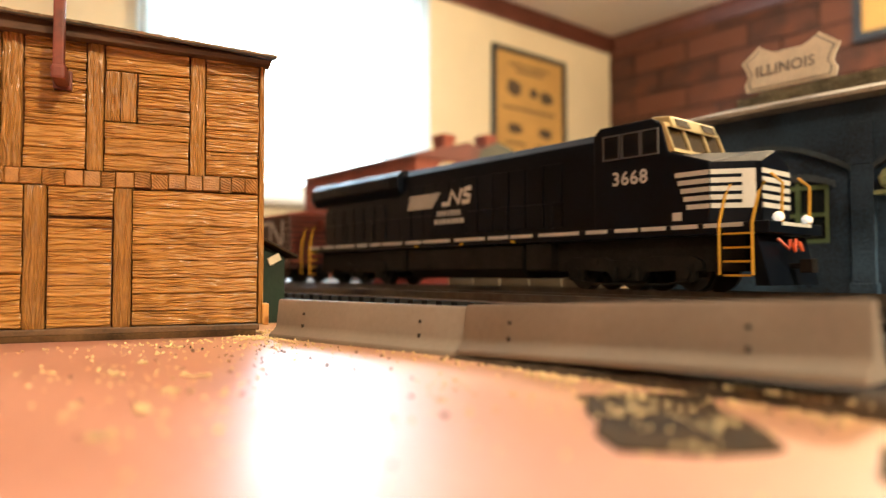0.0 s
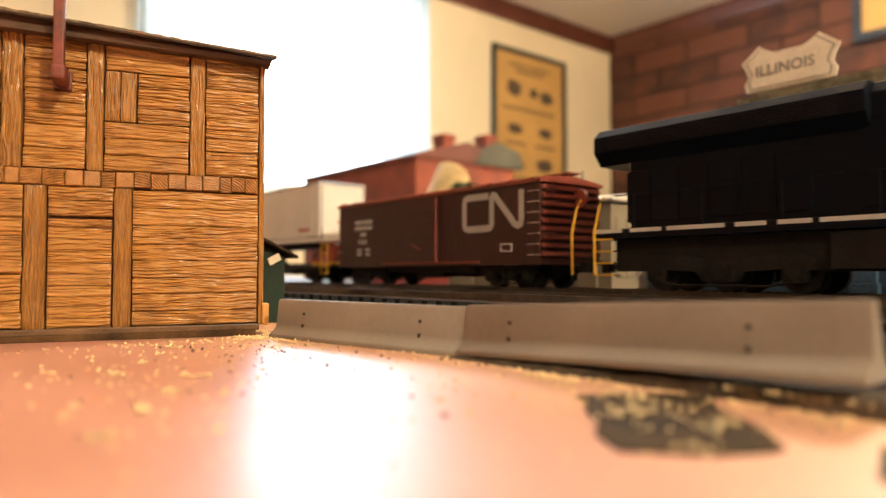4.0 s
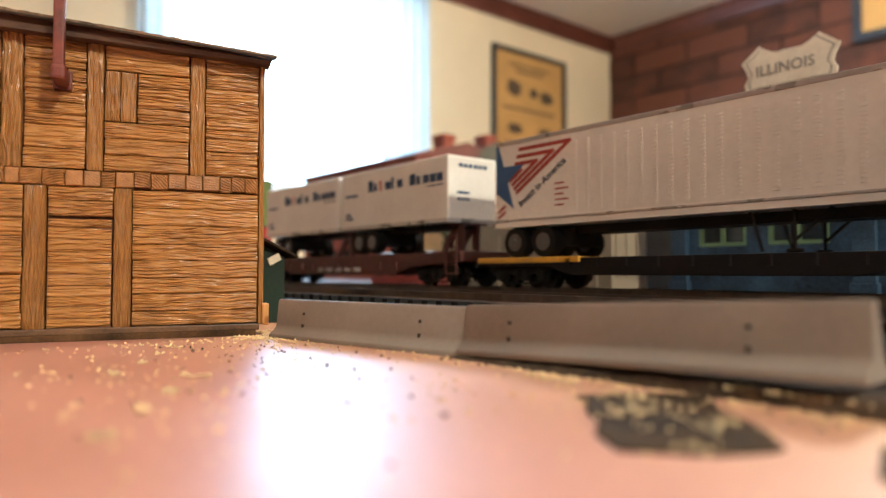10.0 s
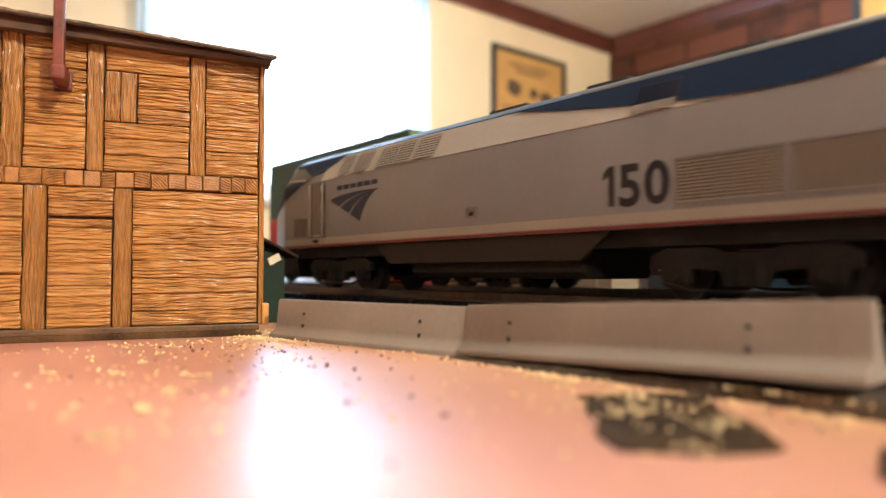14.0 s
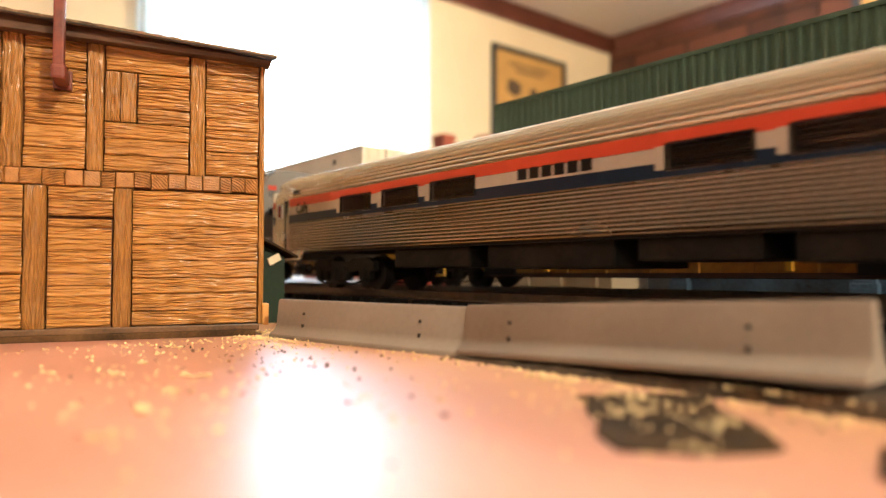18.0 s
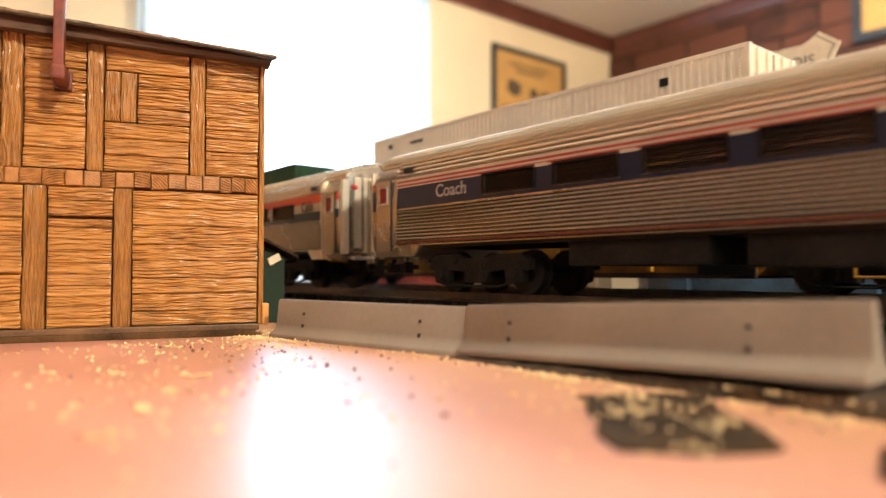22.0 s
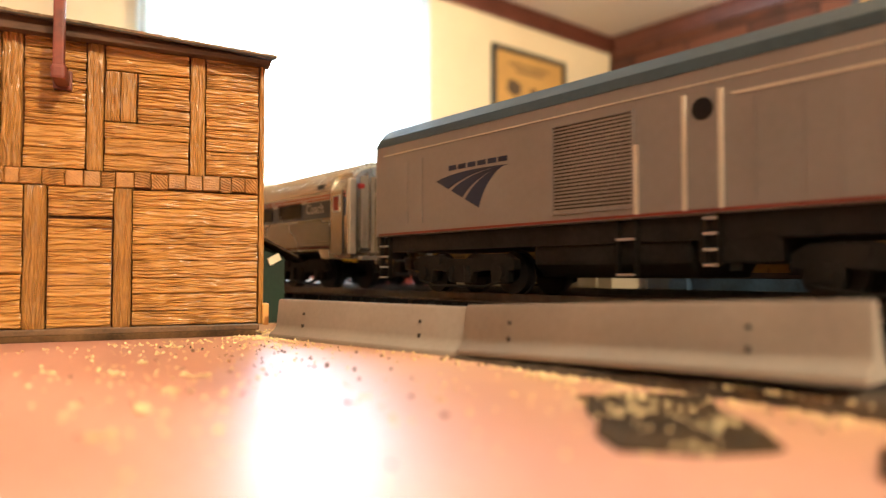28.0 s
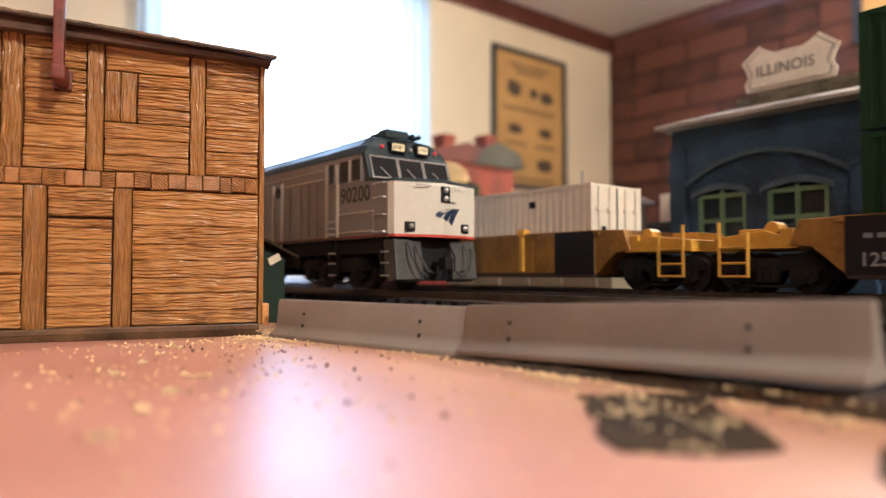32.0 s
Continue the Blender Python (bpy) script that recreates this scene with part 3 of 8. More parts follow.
loft(bm, [[(x, -0.0068 - 0.00025 * noise.noise((x * 420, 3.0, 0)), 0.0751 - SINK * x), (x, -0.0069 - 0.00025 * noise.noise((x * 420, 3.0, 0)), 0.0756 - SINK * x + 0.00022 * noise.noise((x * 500, 1.0, 0))), (x, -0.0048, 0.0761 - SINK * x + 0.00022 * noise.noise((x * 260, 5.0, 0))), (x, -0.0046, 0.0751 - SINK * x)] for x in [-0.06 + i * 0.0006 for i in range(203)]])
part("eave_edge", bm, edge_m, roof, "worn pale roof edge")
# rust-red vent pipe that leaves the wall and rises past the eave
pipe_m = mat("rust_red_pipe", (0.14, 0.028, 0.014), 0.6, var=0.25, grain=900, coarse=150)
vent = thing("vent_pipe", "rust-red vent pipe fixed to the plank wall", "pipe", HUT)
bm = bmesh.new()
box(bm, 0.0110, 0.0134, -0.0094, -0.0070, 0.0620, 0.0940)
part("riser", bm, pipe_m, vent, bevel=0.0005)
bm = bmesh.new()
prism(bm, [(-0.0097, 0.0600), (-0.0097, 0.0632), (-0.0070, 0.0640), (-0.0006, 0.0632), (-0.0006, 0.0600)], "x", 0.0107, 0.0137)
part("elbow", bm, pipe_m, vent, bevel=0.0007)
bm = bmesh.new()
box(bm, 0.0102, 0.0142, -0.0018, -0.0004, 0.0594, 0.0640)
part("flange", bm, pipe_m, vent, bevel=0.0004)

# ---- road barriers ----
conc = mat("grey_plastic_concrete", (0.250, 0.212, 0.175), 0.48, var=0.08, grain=900, coarse=60, bump=0.00002)
slot_m = mat("barrier_slot", (0.03, 0.022, 0.018), 0.7, var=0.1)
PROFILE = [(0.0, 0.0), (0.0, 0.0009), (0.0009, 0.0015), (0.0017, 0.0021), (0.0022, 0.0027), (0.00245, 0.0034), (0.0031, 0.0090), (0.0034, 0.0095), (0.0046, 0.0095), (0.0049, 0.0090), (0.00555, 0.0034), (0.0058, 0.0027), (0.0063, 0.0021), (0.0071, 0.0015), (0.0080, 0.0009), (0.0080, 0.0)]


def barrier(ax, ay, az, bx, by, bz, label):
    d = Vector((bx - ax, by - ay, bz - az))
    ln = d.length
    o = thing("jersey_barrier", label, "barrier", pose(ax, ay, az) @ Matrix.Rotation(math.atan2(d.y, d.x), 4, "Z") @ Matrix.Rotation(-math.asin(d.z / ln), 4, "Y"), "road barriers")
    bm = bmesh.new()
    loft(bm, [[(x, y + s * (0.0038 - y), z) for y, z in PROFILE] for x, s in ((0, 0.10), (0.0006, 0.0), (ln - 0.0006, 0.0), (ln, 0.10))])
    bmesh.ops.bevel(bm, geom=[e for e in bm.edges if e.calc_face_angle(0) > 0.5], offset=0.00016, segments=2, affect="EDGES", clamp_overlap=True)
    part("body", bm, conc, o, smooth=True)
    for x in (ln * 0.17, ln * 0.79):
        bm = bmesh.new()
        box(bm, x + 0.0002, x + 0.0008, 0.00210, 0.004, 0.0029, 0.0037)
        disc(bm, x + 0.0005, 0.00245, 0.004, 0.0062, 0.00034, 10)
        part("recess", bm, slot_m, o)
    return o


barrier(-0.1592, 0.0746, 0.0, -0.0985, 0.0850, 0.0, "grey plastic concrete road barrier standing on the road edge")
barrier(-0.0995, 0.0848, 0.0004, -0.0285, 0.0838, 0.0036, "grey plastic concrete road barrier tilted up on an earth bank")

# ---- little green shed behind the building ----
shed_g = mat("dark_green_paint", (0.011, 0.024, 0.012), 0.8, var=0.2, grain=900, coarse=80, bump=0.0001)
shed = thing("green_shed", "small dark green shed with a shingled roof", "shed", pose(-0.2078, 0.0917, 0.0, 0, 0, 8))
boxpart("wall", (-0.022, 0.0035, -0.008, 0.010, 0.0, 0.0215), shed_g, shed)
bm = bmesh.new()
prism(bm, [(-0.008, 0.0215), (-0.004, 0.0279), (0.010, 0.0215)], "x", -0.0215, 0.0030)
part("gable", bm, shed_g, shed)
for i in range(6):
    boxpart("board", (-0.0215 + i * 0.0041, -0.0178 + i * 0.0041, -0.0086, -0.0080, 0.001, 0.0212), shed_g, shed, bevel=0.0001)
bm = bmesh.new()
prism(bm, [(-0.020, 0.0208), (-0.020, 0.0217), (-0.004, 0.0292), (0.0135, 0.0217), (0.0135, 0.0208), (-0.004, 0.0282)], "x", -0.025, 0.0065)
part("roof", bm, mat("brown_shed_roof", (0.05, 0.032, 0.02), 0.95, var=0.3, grain=900, spec=0.06), shed, "dark worn shingled roof", bevel=0.0002)
tagpaper = tagged(boxpart("paper_tag", (-0.0002, 0.0002, -0.0023, 0.0023, -0.0012, 0.0012), mat("card_paper", (0.62, 0.55, 0.40), 0.8, var=0.06), None), "cream paper tag hanging on the green shed", "tag")
tagpaper.matrix_basis = pose(-0.2078, 0.0917, 0.0, 0, 0, 8) @ pose(0.0042, 0.0056, 0.0205, 24)

# ---- blue station with arched bays ----
GZ = 0.0062
blue = mat("slate_blue_brick", (0.018, 0.041, 0.078), 0.6, var=0.4, grain=900, coarse=40, bump=0.0003, tint=(0.034, 0.063, 0.105), spec=0.3)
green_fr = mat("sage_green_frame", (0.15, 0.23, 0.11), 0.5, var=0.15, grain=600)
trim_b = mat("worn_blue_trim", (0.065, 0.095, 0.125), 0.6, var=0.3, grain=900, coarse=60, bump=0.0002)
dark_in = mat("dark_interior", (0.012, 0.012, 0.012), 0.9, var=0.2)
roof_w = mat("pale_grey_roof", (0.34, 0.29, 0.23), 0.8, var=0.2, grain=700, coarse=60, bump=0.0002)
moss = mat("mossy_ridge", (0.13, 0.115, 0.07), 0.9, var=0.4, grain=900, coarse=120, bump=0.0004)
pane_m = glass("window_glass", (0.05, 0.06, 0.06), 0.05, 0.35)
stat = thing("station", "slate-blue brick station with arched bays and green windows", "station building", pose(-0.176, 0.283, GZ))
BAYS, BW = 4, 0.0760


def arch(x0, x1, z0, rise, k=10):
    return [(x0 + (x1 - x0) * i / k, z0 + rise * (1 - (2 * i / k - 1) ** 2)) for i in range(k + 1)]


SL, SH, SD = BAYS * BW + 0.008, 0.0755, 0.11
boxpart("back_wall", (0, SL, SD - 0.003, SD, 0, SH), blue, stat)
for a in (0, SL - 0.003):
    boxpart("end_wall", (a, a + 0.003, 0.004, SD - 0.003, 0, SH), blue, stat)
boxpart("floor_slab", (0.003, SL - 0.003, 0.004, SD - 0.003, 0, 0.002), dark_in, stat)
bm = bmesh.new()
box(bm, 0, SL, 0.0, 0.004, 0.0665, SH)
part("frieze", bm, blue, stat)
for b in range(BAYS):
    x0 = b * BW
    # pilaster with its cap
    bm = bmesh.new()
    box(bm, x0, x0 + 0.008, -0.0022, 0.004, 0, 0.0665)
    box(bm, x0 - 0.0008, x0 + 0.0088, -0.0030, 0.004, 0.0, 0.006)
    box(bm, x0 - 0.0004, x0 + 0.0084, -0.0028, 0.004, 0.0505, 0.0540)
    part("pilaster", bm, blue, stat, bevel=0.0003)
    # spandrel above the big arch, and the recessed wall with two openings
    bm = bmesh.new()
    pts = [(x0 + 0.008, 0.0665)] + arch(x0 + 0.008, x0 + BW, 0.0505, 0.0115, 12) + [(x0 + BW, 0.0665)]
    prism(bm, pts, "y", -0.0012, 0.004)
    part("spandrel", bm, blue, stat)
    bm = bmesh.new()
    outer, inner = arch(x0 + 0.008, x0 + BW, 0.0505, 0.0115, 12), arch(x0 + 0.008, x0 + BW, 0.0485, 0.0115, 12)
    prism(bm, outer + inner[::-1], "y", -0.0026, 0.002)
    part("arch_moulding", bm, trim_b, stat, "worn grey-blue arch moulding")
    door_bay = b == 1
    ops = ((x0 + 0.0125, x0 + 0.0345), (x0 + 0.0435, x0 + 0.0675))
    zs, zt = (0.0 if door_bay else 0.0215), (0.0440 if not door_bay else 0.0405)
    cols = [x0 + 0.008, ops[0][0], ops[0][1], ops[1][0], ops[1][1], x0 + BW]
    for i in (0, 2, 4):
        boxpart("pier", (cols[i], cols[i + 1], 0.0005, 0.0035, 0, 0.0665), blue, stat)
    for a, c in ops:
        if zs:
            boxpart("window_apron", (a, c, 0.0005, 0.0035, 0, zs), blue, stat)
        bm = bmesh.new()
        prism(bm, arch(a, c, zt, 0.0032, 8) + [(c, 0.0665), (a, 0.0665)], "y", 0.0005, 0.0035)
        part("arch_head", bm, blue, stat)
    for a, c in ops:
        bm = bmesh.new()
        prism(bm, arch(a - 0.0025, c + 0.0025, zt + 0.0012, 0.0040, 8) + arch(a - 0.0025, c + 0.0025, zt - 0.0012, 0.0036, 8)[::-1], "y", -0.0012, 0.0012)
        part("lintel", bm, trim_b, stat, bevel=0.0002)
        wn = thing("window" if not door_bay else "door", "sage green framed opening", "window")
        wn.parent = stat
        del wn["category"]
        bm = bmesh.new()
        m = (a + c) / 2
        for bb in ((a, a + 0.0018, zs, zt + 0.001), (c - 0.0018, c, zs, zt + 0.001), (m - 0.0009, m + 0.0009, zs, zt + 0.002), (a + 0.0018, m - 0.0009, zt - 0.0012, zt + 0.0006), (m + 0.0009, c - 0.0018, zt - 0.0012, zt + 0.0006),
                   (a + 0.0018, m - 0.0009, (zs + zt) / 2 - 0.0008, (zs + zt) / 2 + 0.0008), (m + 0.0009, c - 0.0018, (zs + zt) / 2 - 0.0008, (zs + zt) / 2 + 0.0008), (a + 0.0018, m - 0.0009, zs, zs + 0.0016), (m + 0.0009, c - 0.0018, zs, zs + 0.0016)):
            box(bm, bb[0], bb[1], 0.0010, 0.0024, bb[2], bb[3])
        part("frame", bm, green_fr, wn)
        for p0, p1 in ((a + 0.0018, m - 0.0009), (m + 0.0009, c - 0.0018)):
            boxpart("pane", (p0, p1, 0.0026, 0.0029, zs, zt + 0.001), pane_m, wn)
bm = bmesh.new()
box(bm, SL - 0.008, SL, -0.0022, 0.004, 0, 0.0665)
part("pilaster", bm, blue, stat)
bm = bmesh.new()
R0, R1 = (-0.0030, SL + 0.0075, -0.0095, SD + 0.006), (0.022, SL - 0.022, 0.024, SD - 0.024)
loft(bm, [[(R0[0], R0[2], SH - 0.0002), (R0[1], R0[2], SH - 0.0002), (R0[1], R0[3], SH - 0.0002), (R0[0], R0[3], SH - 0.0002)], [(R0[0], R0[2], SH + 0.0014), (R0[1], R0[2], SH + 0.0014), (R0[1], R0[3], SH + 0.0014), (R0[0], R0[3], SH + 0.0014)],
          [(R1[0], R1[2], SH + 0.0110), (R1[1], R1[2], SH + 0.0110), (R1[1], R1[3], SH + 0.0110), (R1[0], R1[3], SH + 0.0110)]])
part("roof", bm, roof_w, stat, "pale grey hipped roof with a thick eave")
bm = bmesh.new()
box(bm, R1[0] - 0.002, R1[1] + 0.002, R1[2] - 0.002, R1[3] + 0.002, SH + 0.0103, SH + 0.0145)
box(bm, R1[0] + 0.006, R1[1] - 0.002, R1[2] + 0.002, R1[3] - 0.002, SH + 0.0145, SH + 0.0172)
part("ridge_curb", bm, moss, stat, "mossy stone curb on the roof", bevel=0.0005)

# cut-out name sign on the station roof
sign_m = mat("cream_sign_board", (0.74, 0.67, 0.54), 0.6, var=0.08, grain=500)
line_m = mat("grey_sign_ink", (0.22, 0.20, 0.18), 0.6, var=0.1)
sign = thing("name_sign", "cream shield-shaped cut-out sign with grey lettering", "sign", pose(-0.1598, 0.3145, GZ + SH + 0.0192))
half = [(0.0, 0.0168), (0.0056, 0.0165), (0.0096, 0.0182), (0.0132, 0.0208), (0.0218, 0.0142), (0.0196, 0.0100), (0.0187, 0.0070), (0.0205, 0.0037), (0.0196, 0.0)]


def shield(s, y0, y1, dz):
    pts = [(x * s, 0.0104 + (z - 0.0104) * s) for x, z in half]
    bm = bmesh.new()
    prism(bm, pts + [(-x, z) for x, z in pts[::-1] if x > 0], "y", y0, y1)
    return bm


SIGN_AT = pose(0.0235, 0, 0)
o = part("board", shield(1.0, 0.0, 0.0010, 0), sign_m, sign)
o.matrix_basis = SIGN_AT
o = part("border_line", shield(0.90, -0.0002, 0.0, 0), line_m, sign)
o.matrix_basis = SIGN_AT
o = part("face", shield(0.865, -0.0004, -0.0002, 0), sign_m, sign)
o.matrix_basis = SIGN_AT
for x in (0.012, 0.035):
    boxpart("foot", (x - 0.001, x + 0.001, 0.0002, 0.0012, -0.0021, 0.0004), line_m, sign)
letters("lettering", "ILLINOIS", 0.0068, line_m, sign, pose(0.0235 - 0.0148, -0.0005, 0.0066, 90), bold=0.00012, spacing=1.02)
# pale green lamp by the station door
urn_m = mat("pale_green_glaze", (0.36, 0.42, 0.22), 0.35, var=0.2, grain=900)
urn = thing("wall_lamp", "pale green lamp above the station door", "lamp", pose(-0.176 + 0.0905, 0.2805, GZ + 0.0445))
bm = bmesh.new()
loft(bm, [[(r * math.cos(a * math.pi / 6), r * math.sin(a * math.pi / 6), z) for a in range(12)] for r, z in ((0.0018, -0.0045), (0.0042, -0.0030), (0.0052, 0.0), (0.0034, 0.0028), (0.0016, 0.0042), (0.0020, 0.0056))])
part("shade", bm, urn_m, urn, smooth=True)
bm = bmesh.new()
box(bm, -0.006, 0.006, -0.0020, 0.0034, -0.0060, -0.0045)
part("bracket", bm, urn_m, urn)

# ---- long pale grey shed between the tracks and the station ----
wall_g = mat("beige_siding", (0.25, 0.20, 0.13), 0.7, var=0.08, grain=700, coarse=40)
wh = thing("trackside_shed", "long beige shed with a whitish flat roof", "shed", pose(-0.313, 0.262, GZ))
boxpart("wall", (0, 0.118, 0, 0.028, 0, 0.0435), wall_g, wh)
bm = bmesh.new()
prism(bm, [(-0.003, 0.0436), (-0.003, 0.0448), (0.014, 0.0480), (0.031, 0.0448), (0.031, 0.0436)], "x", -0.003, 0.121)
part("roof", bm, mat("whitish_roof", (0.62, 0.57, 0.48), 0.7, var=0.1, grain=500), wh, "whitish low-pitched roof", bevel=0.0003)
for i in range(5):
    boxpart("door_leaf", (0.010 + i * 0.022, 0.022 + i * 0.022, -0.0008, 0, 0.003, 0.030), wall_g, wh, bevel=0.0002)
for i in range(3):
    boxpart("end_panel", (0.118, 0.1188, 0.003 + i * 0.008, 0.0095 + i * 0.008, 0.008, 0.036), wall_g, wh, bevel=0.0002)
bm = bmesh.new()
tube(bm, [(0.09, 0.014, 0.047), (0.09, 0.014, 0.062)], 0.0005)
part("antenna", bm, line_m, wh)
# dark crate with a pale box on it, beside the station
dk = thing("dark_crate", "dark grey crate beside the station wall", "crate", pose(-0.235, 0.345, GZ))
boxpart("body", (0, 0.040, 0, 0.03, 0, 0.036), mat("dark_grey_paint", (0.045, 0.05, 0.055), 0.6, var=0.2, grain=600), dk, bevel=0.0006)
boxpart("lid", (-0.001, 0.041, -0.001, 0.031, 0.036, 0.039), mat("dark_grey_paint", (0.045, 0.05, 0.055)), dk, bevel=0.0004)
pb = thing("pale_box", "pale cream carton on a dark crate", "box", pose(-0.226, 0.350, GZ + 0.039))
boxpart("carton", (0, 0.030, 0, 0.022, 0, 0.0165), sign_m, pb, bevel=0.0006)
boxpart("flap", (0.003, 0.027, -0.0006, 0, 0.009, 0.015), sign_m, pb, bevel=0.0002)

# ---- distant red brick building ----
redb = mat("far_red_brick", (0.26, 0.065, 0.035), 0.85, var=0.2, grain=500, coarse=25, bump=0.0003)
slate = mat("blue_grey_slate", (0.13, 0.15, 0.14), 0.7, var=0.2, grain=400, coarse=30)
rb = thing("brick_building", "red brick mill building with two chimneys", "building", pose(-0.725, 0.55, GZ))
boxpart("wall", (-0.31, 0, 0, 0.185, 0, 0.166), redb, rb)
bm = bmesh.new()
prism(bm, [(-0.006, 0.166), (-0.006, 0.170), (0.0925, 0.196), (0.191, 0.170), (0.191, 0.166)], "x", -0.316, 0.003)
part("roof", bm, mat("dull_red_roof", (0.15, 0.05, 0.035), 0.8, var=0.2, grain=300, coarse=20), rb, "dull red gable roof")
for y in (0.046, 0.126):
    bm = bmesh.new()
    box(bm, -0.020, 0.002, y, y + 0.020, 0.16, 0.203 if y < 0.1 else 0.212)
    box(bm, -0.022, 0.004, y - 0.002, y + 0.022, 0.195 if y < 0.1 else 0.204, 0.200 if y < 0.1 else 0.209)
    part("chimney", bm, redb, rb)
for i in (2, 3):
    for k in range(3):
        w = thing("window", "", "")
        w.parent = rb
        x, z = -0.295 + i * 0.037, 0.018 + k * 0.048
        boxpart("pane", (x, x + 0.017, -0.0004, 0.0, z, z + 0.028), dark_in, w)
        boxpart("sill", (x - 0.001, x + 0.018, -0.0022, 0.0, z - 0.0025, z), roof_w, w)
for i in (0, 2):
    for k in range(2):
        y, z = 0.020 + i * 0.042, 0.018 + k * 0.048
        w = thing("window", "", "")
        w.parent = rb
        boxpart("pane", (0.0, 0.0004, y, y + 0.018, z, z + 0.028), dark_in, w)
        boxpart("sill", (0.0, 0.0022, y - 0.001, y + 0.019, z - 0.0025, z), roof_w, w)
bm = bmesh.new()
prism(bm, [(0.105, 0.166), (0.200, 0.166), (0.196, 0.190), (0.150, 0.203), (0.118, 0.190)], "x", -0.10, 0.004)
part("wing_gable", bm, mat("olive_slate", (0.085, 0.080, 0.055), 0.8, var=0.2, grain=300, coarse=20), rb, "grey-green slate roof of the wing")
# tan outcrop with a green bush before the brick building, red cabin by the track
tan = mat("tan_plaster_rock", (0.66, 0.48, 0.22), 0.9, var=0.15, grain=500, coarse=60, bump=0.001)
rk = random.Random(6)
bm = bmesh.new()
bmesh.ops.create_icosphere(bm, subdivisions=3, radius=1.0)
for v in bm.verts:
    d = 1 + 0.22 * noise.noise(v.co * 1.7) + 0.07 * noise.noise(v.co * 5)
    v.co = Vector((v.co.x * 0.046 * d, v.co.y * 0.032 * d, max(-0.0, v.co.z) * 0.128 * d ** 0.5))
o = tagged(part("rock_outcrop", bm, tan, smooth=True), "tan plaster rock outcrop before a brick building", "rock")
o.matrix_basis = pose(-0.5525, 0.464, GZ)
leaf = mat("dark_leaf", (0.045, 0.085, 0.035), 0.8, var=0.4, grain=900, coarse=200)
bush = thing("bush", "dark green bush beside a tan rock outcrop", "bush", pose(-0.510, 0.447, GZ))
bm = bmesh.new()
tube(bm, [(0, 0, 0), (0.002, 0, 0.03), (-0.001, 0.001, 0.07)], 0.0025)
part("trunk", bm, tie_m, bush)
vs, fs = [], []
for i in range(700):
    a, h = rk.uniform(0, 6.28), rk.uniform(0.015, 0.098)
    r = rk.uniform(0.2, 1) ** 0.5 * 0.026 * (1.05 - abs(h - 0.055) / 0.075)
    c = Vector((r * math.cos(a), r * math.sin(a), h))
    q = Euler((rk.uniform(0, 6), rk.uniform(0, 6), rk.uniform(0, 6))).to_matrix()
    b = len(vs)
    for p in ((-1, 0, 0), (0, -0.6, 0.2), (1, 0, 0), (0, 0.6, 0.2)):
        vs.append(c + q @ (Vector(p) * 0.004))
    fs.append((b, b + 1, b + 2, b + 3))
me = bpy.data.meshes.new("crown")
me.from_pydata(vs, [], fs)
me.materials.append(leaf)
o = new("crown", me)
o.parent = bush
cab_m = mat("red_cabin_paint", (0.33, 0.05, 0.035), 0.6, var=0.2, grain=600)
cb = thing("red_cabin", "low red trackside cabin", "cabin", pose(-0.405, 0.268, GZ))
boxpart("wall", (0, 0.055, 0, 0.03, 0, 0.020), cab_m, cb, bevel=0.0004)
bm = bmesh.new()
prism(bm, [(-0.002, 0.020), (-0.002, 0.0212), (0.015, 0.0245), (0.032, 0.0212), (0.032, 0.020)], "x", -0.002, 0.057)
part("roof", bm, slate, cb)
for i in range(3):
    boxpart("window", (0.006 + i * 0.017, 0.015 + i * 0.017, -0.0005, 0, 0.008, 0.015), dark_in, cb)


# ---- rolling stock: shared parts (origin on the rail top, x to the right of the tracks) ----
FREIGHT, PASSENGER, ROLLING = [], [], []
black_p = mat("black_plastic", (0.007, 0.007, 0.008), 0.5, var=0.25, grain=700, coarse=90, spec=0.3)
grime = mat("grimy_underframe", (0.018, 0.016, 0.0135), 0.7, var=0.3, grain=900, coarse=120, bump=0.00005, spec=0.2)
steel = mat("wheel_steel", (0.025, 0.021, 0.019), 0.5, metal=0.5, var=0.25, grain=500)
white_d = mat("white_lettering", (0.62, 0.60, 0.56), 0.5, var=0.05, grain=900)
blue_d = mat("dark_blue_lettering", (0.012, 0.024, 0.064), 0.45, var=0.1, grain=900)
yellow_p = mat("safety_yellow", (0.62, 0.33, 0.02), 0.45, var=0.12, grain=700, coarse=120)
red_d = mat("red_stripe", (0.50, 0.055, 0.025), 0.45, var=0.08, grain=900)
silver = mat("brushed_silver", (0.52, 0.49, 0.46), 0.32, metal=0.55, var=0.07, grain=500, coarse=50)
rubber = mat("black_rubber", (0.014, 0.013, 0.012), 0.85, var=0.2, grain=900, spec=0.2)
dkglass = glass("tinted_glass", (0.02, 0.02, 0.022), 0.05, 0.75)
cleargl = glass("coach_glass", (0.03, 0.025, 0.02), 0.05, 0.18)


def wheel_mesh(r):
    bm = bmesh.new()
    for s in (-1, 1):
        disc(bm, 0, s * 0.0068, s * 0.0092, 0, r, 18)
        disc(bm, 0, s * 0.0062, s * 0.0068, 0, r + 0.0006, 18)
        disc(bm, 0, s * 0.0092, s * 0.0096, 0, r * 0.45, 10)
    disc(bm, 0, -0.007, 0.007, 0, 0.0012, 8)
    return mesh_of("wheelset", bm, steel)


WHEELS = {r: wheel_mesh(r) for r in (0.0048, 0.0056)}


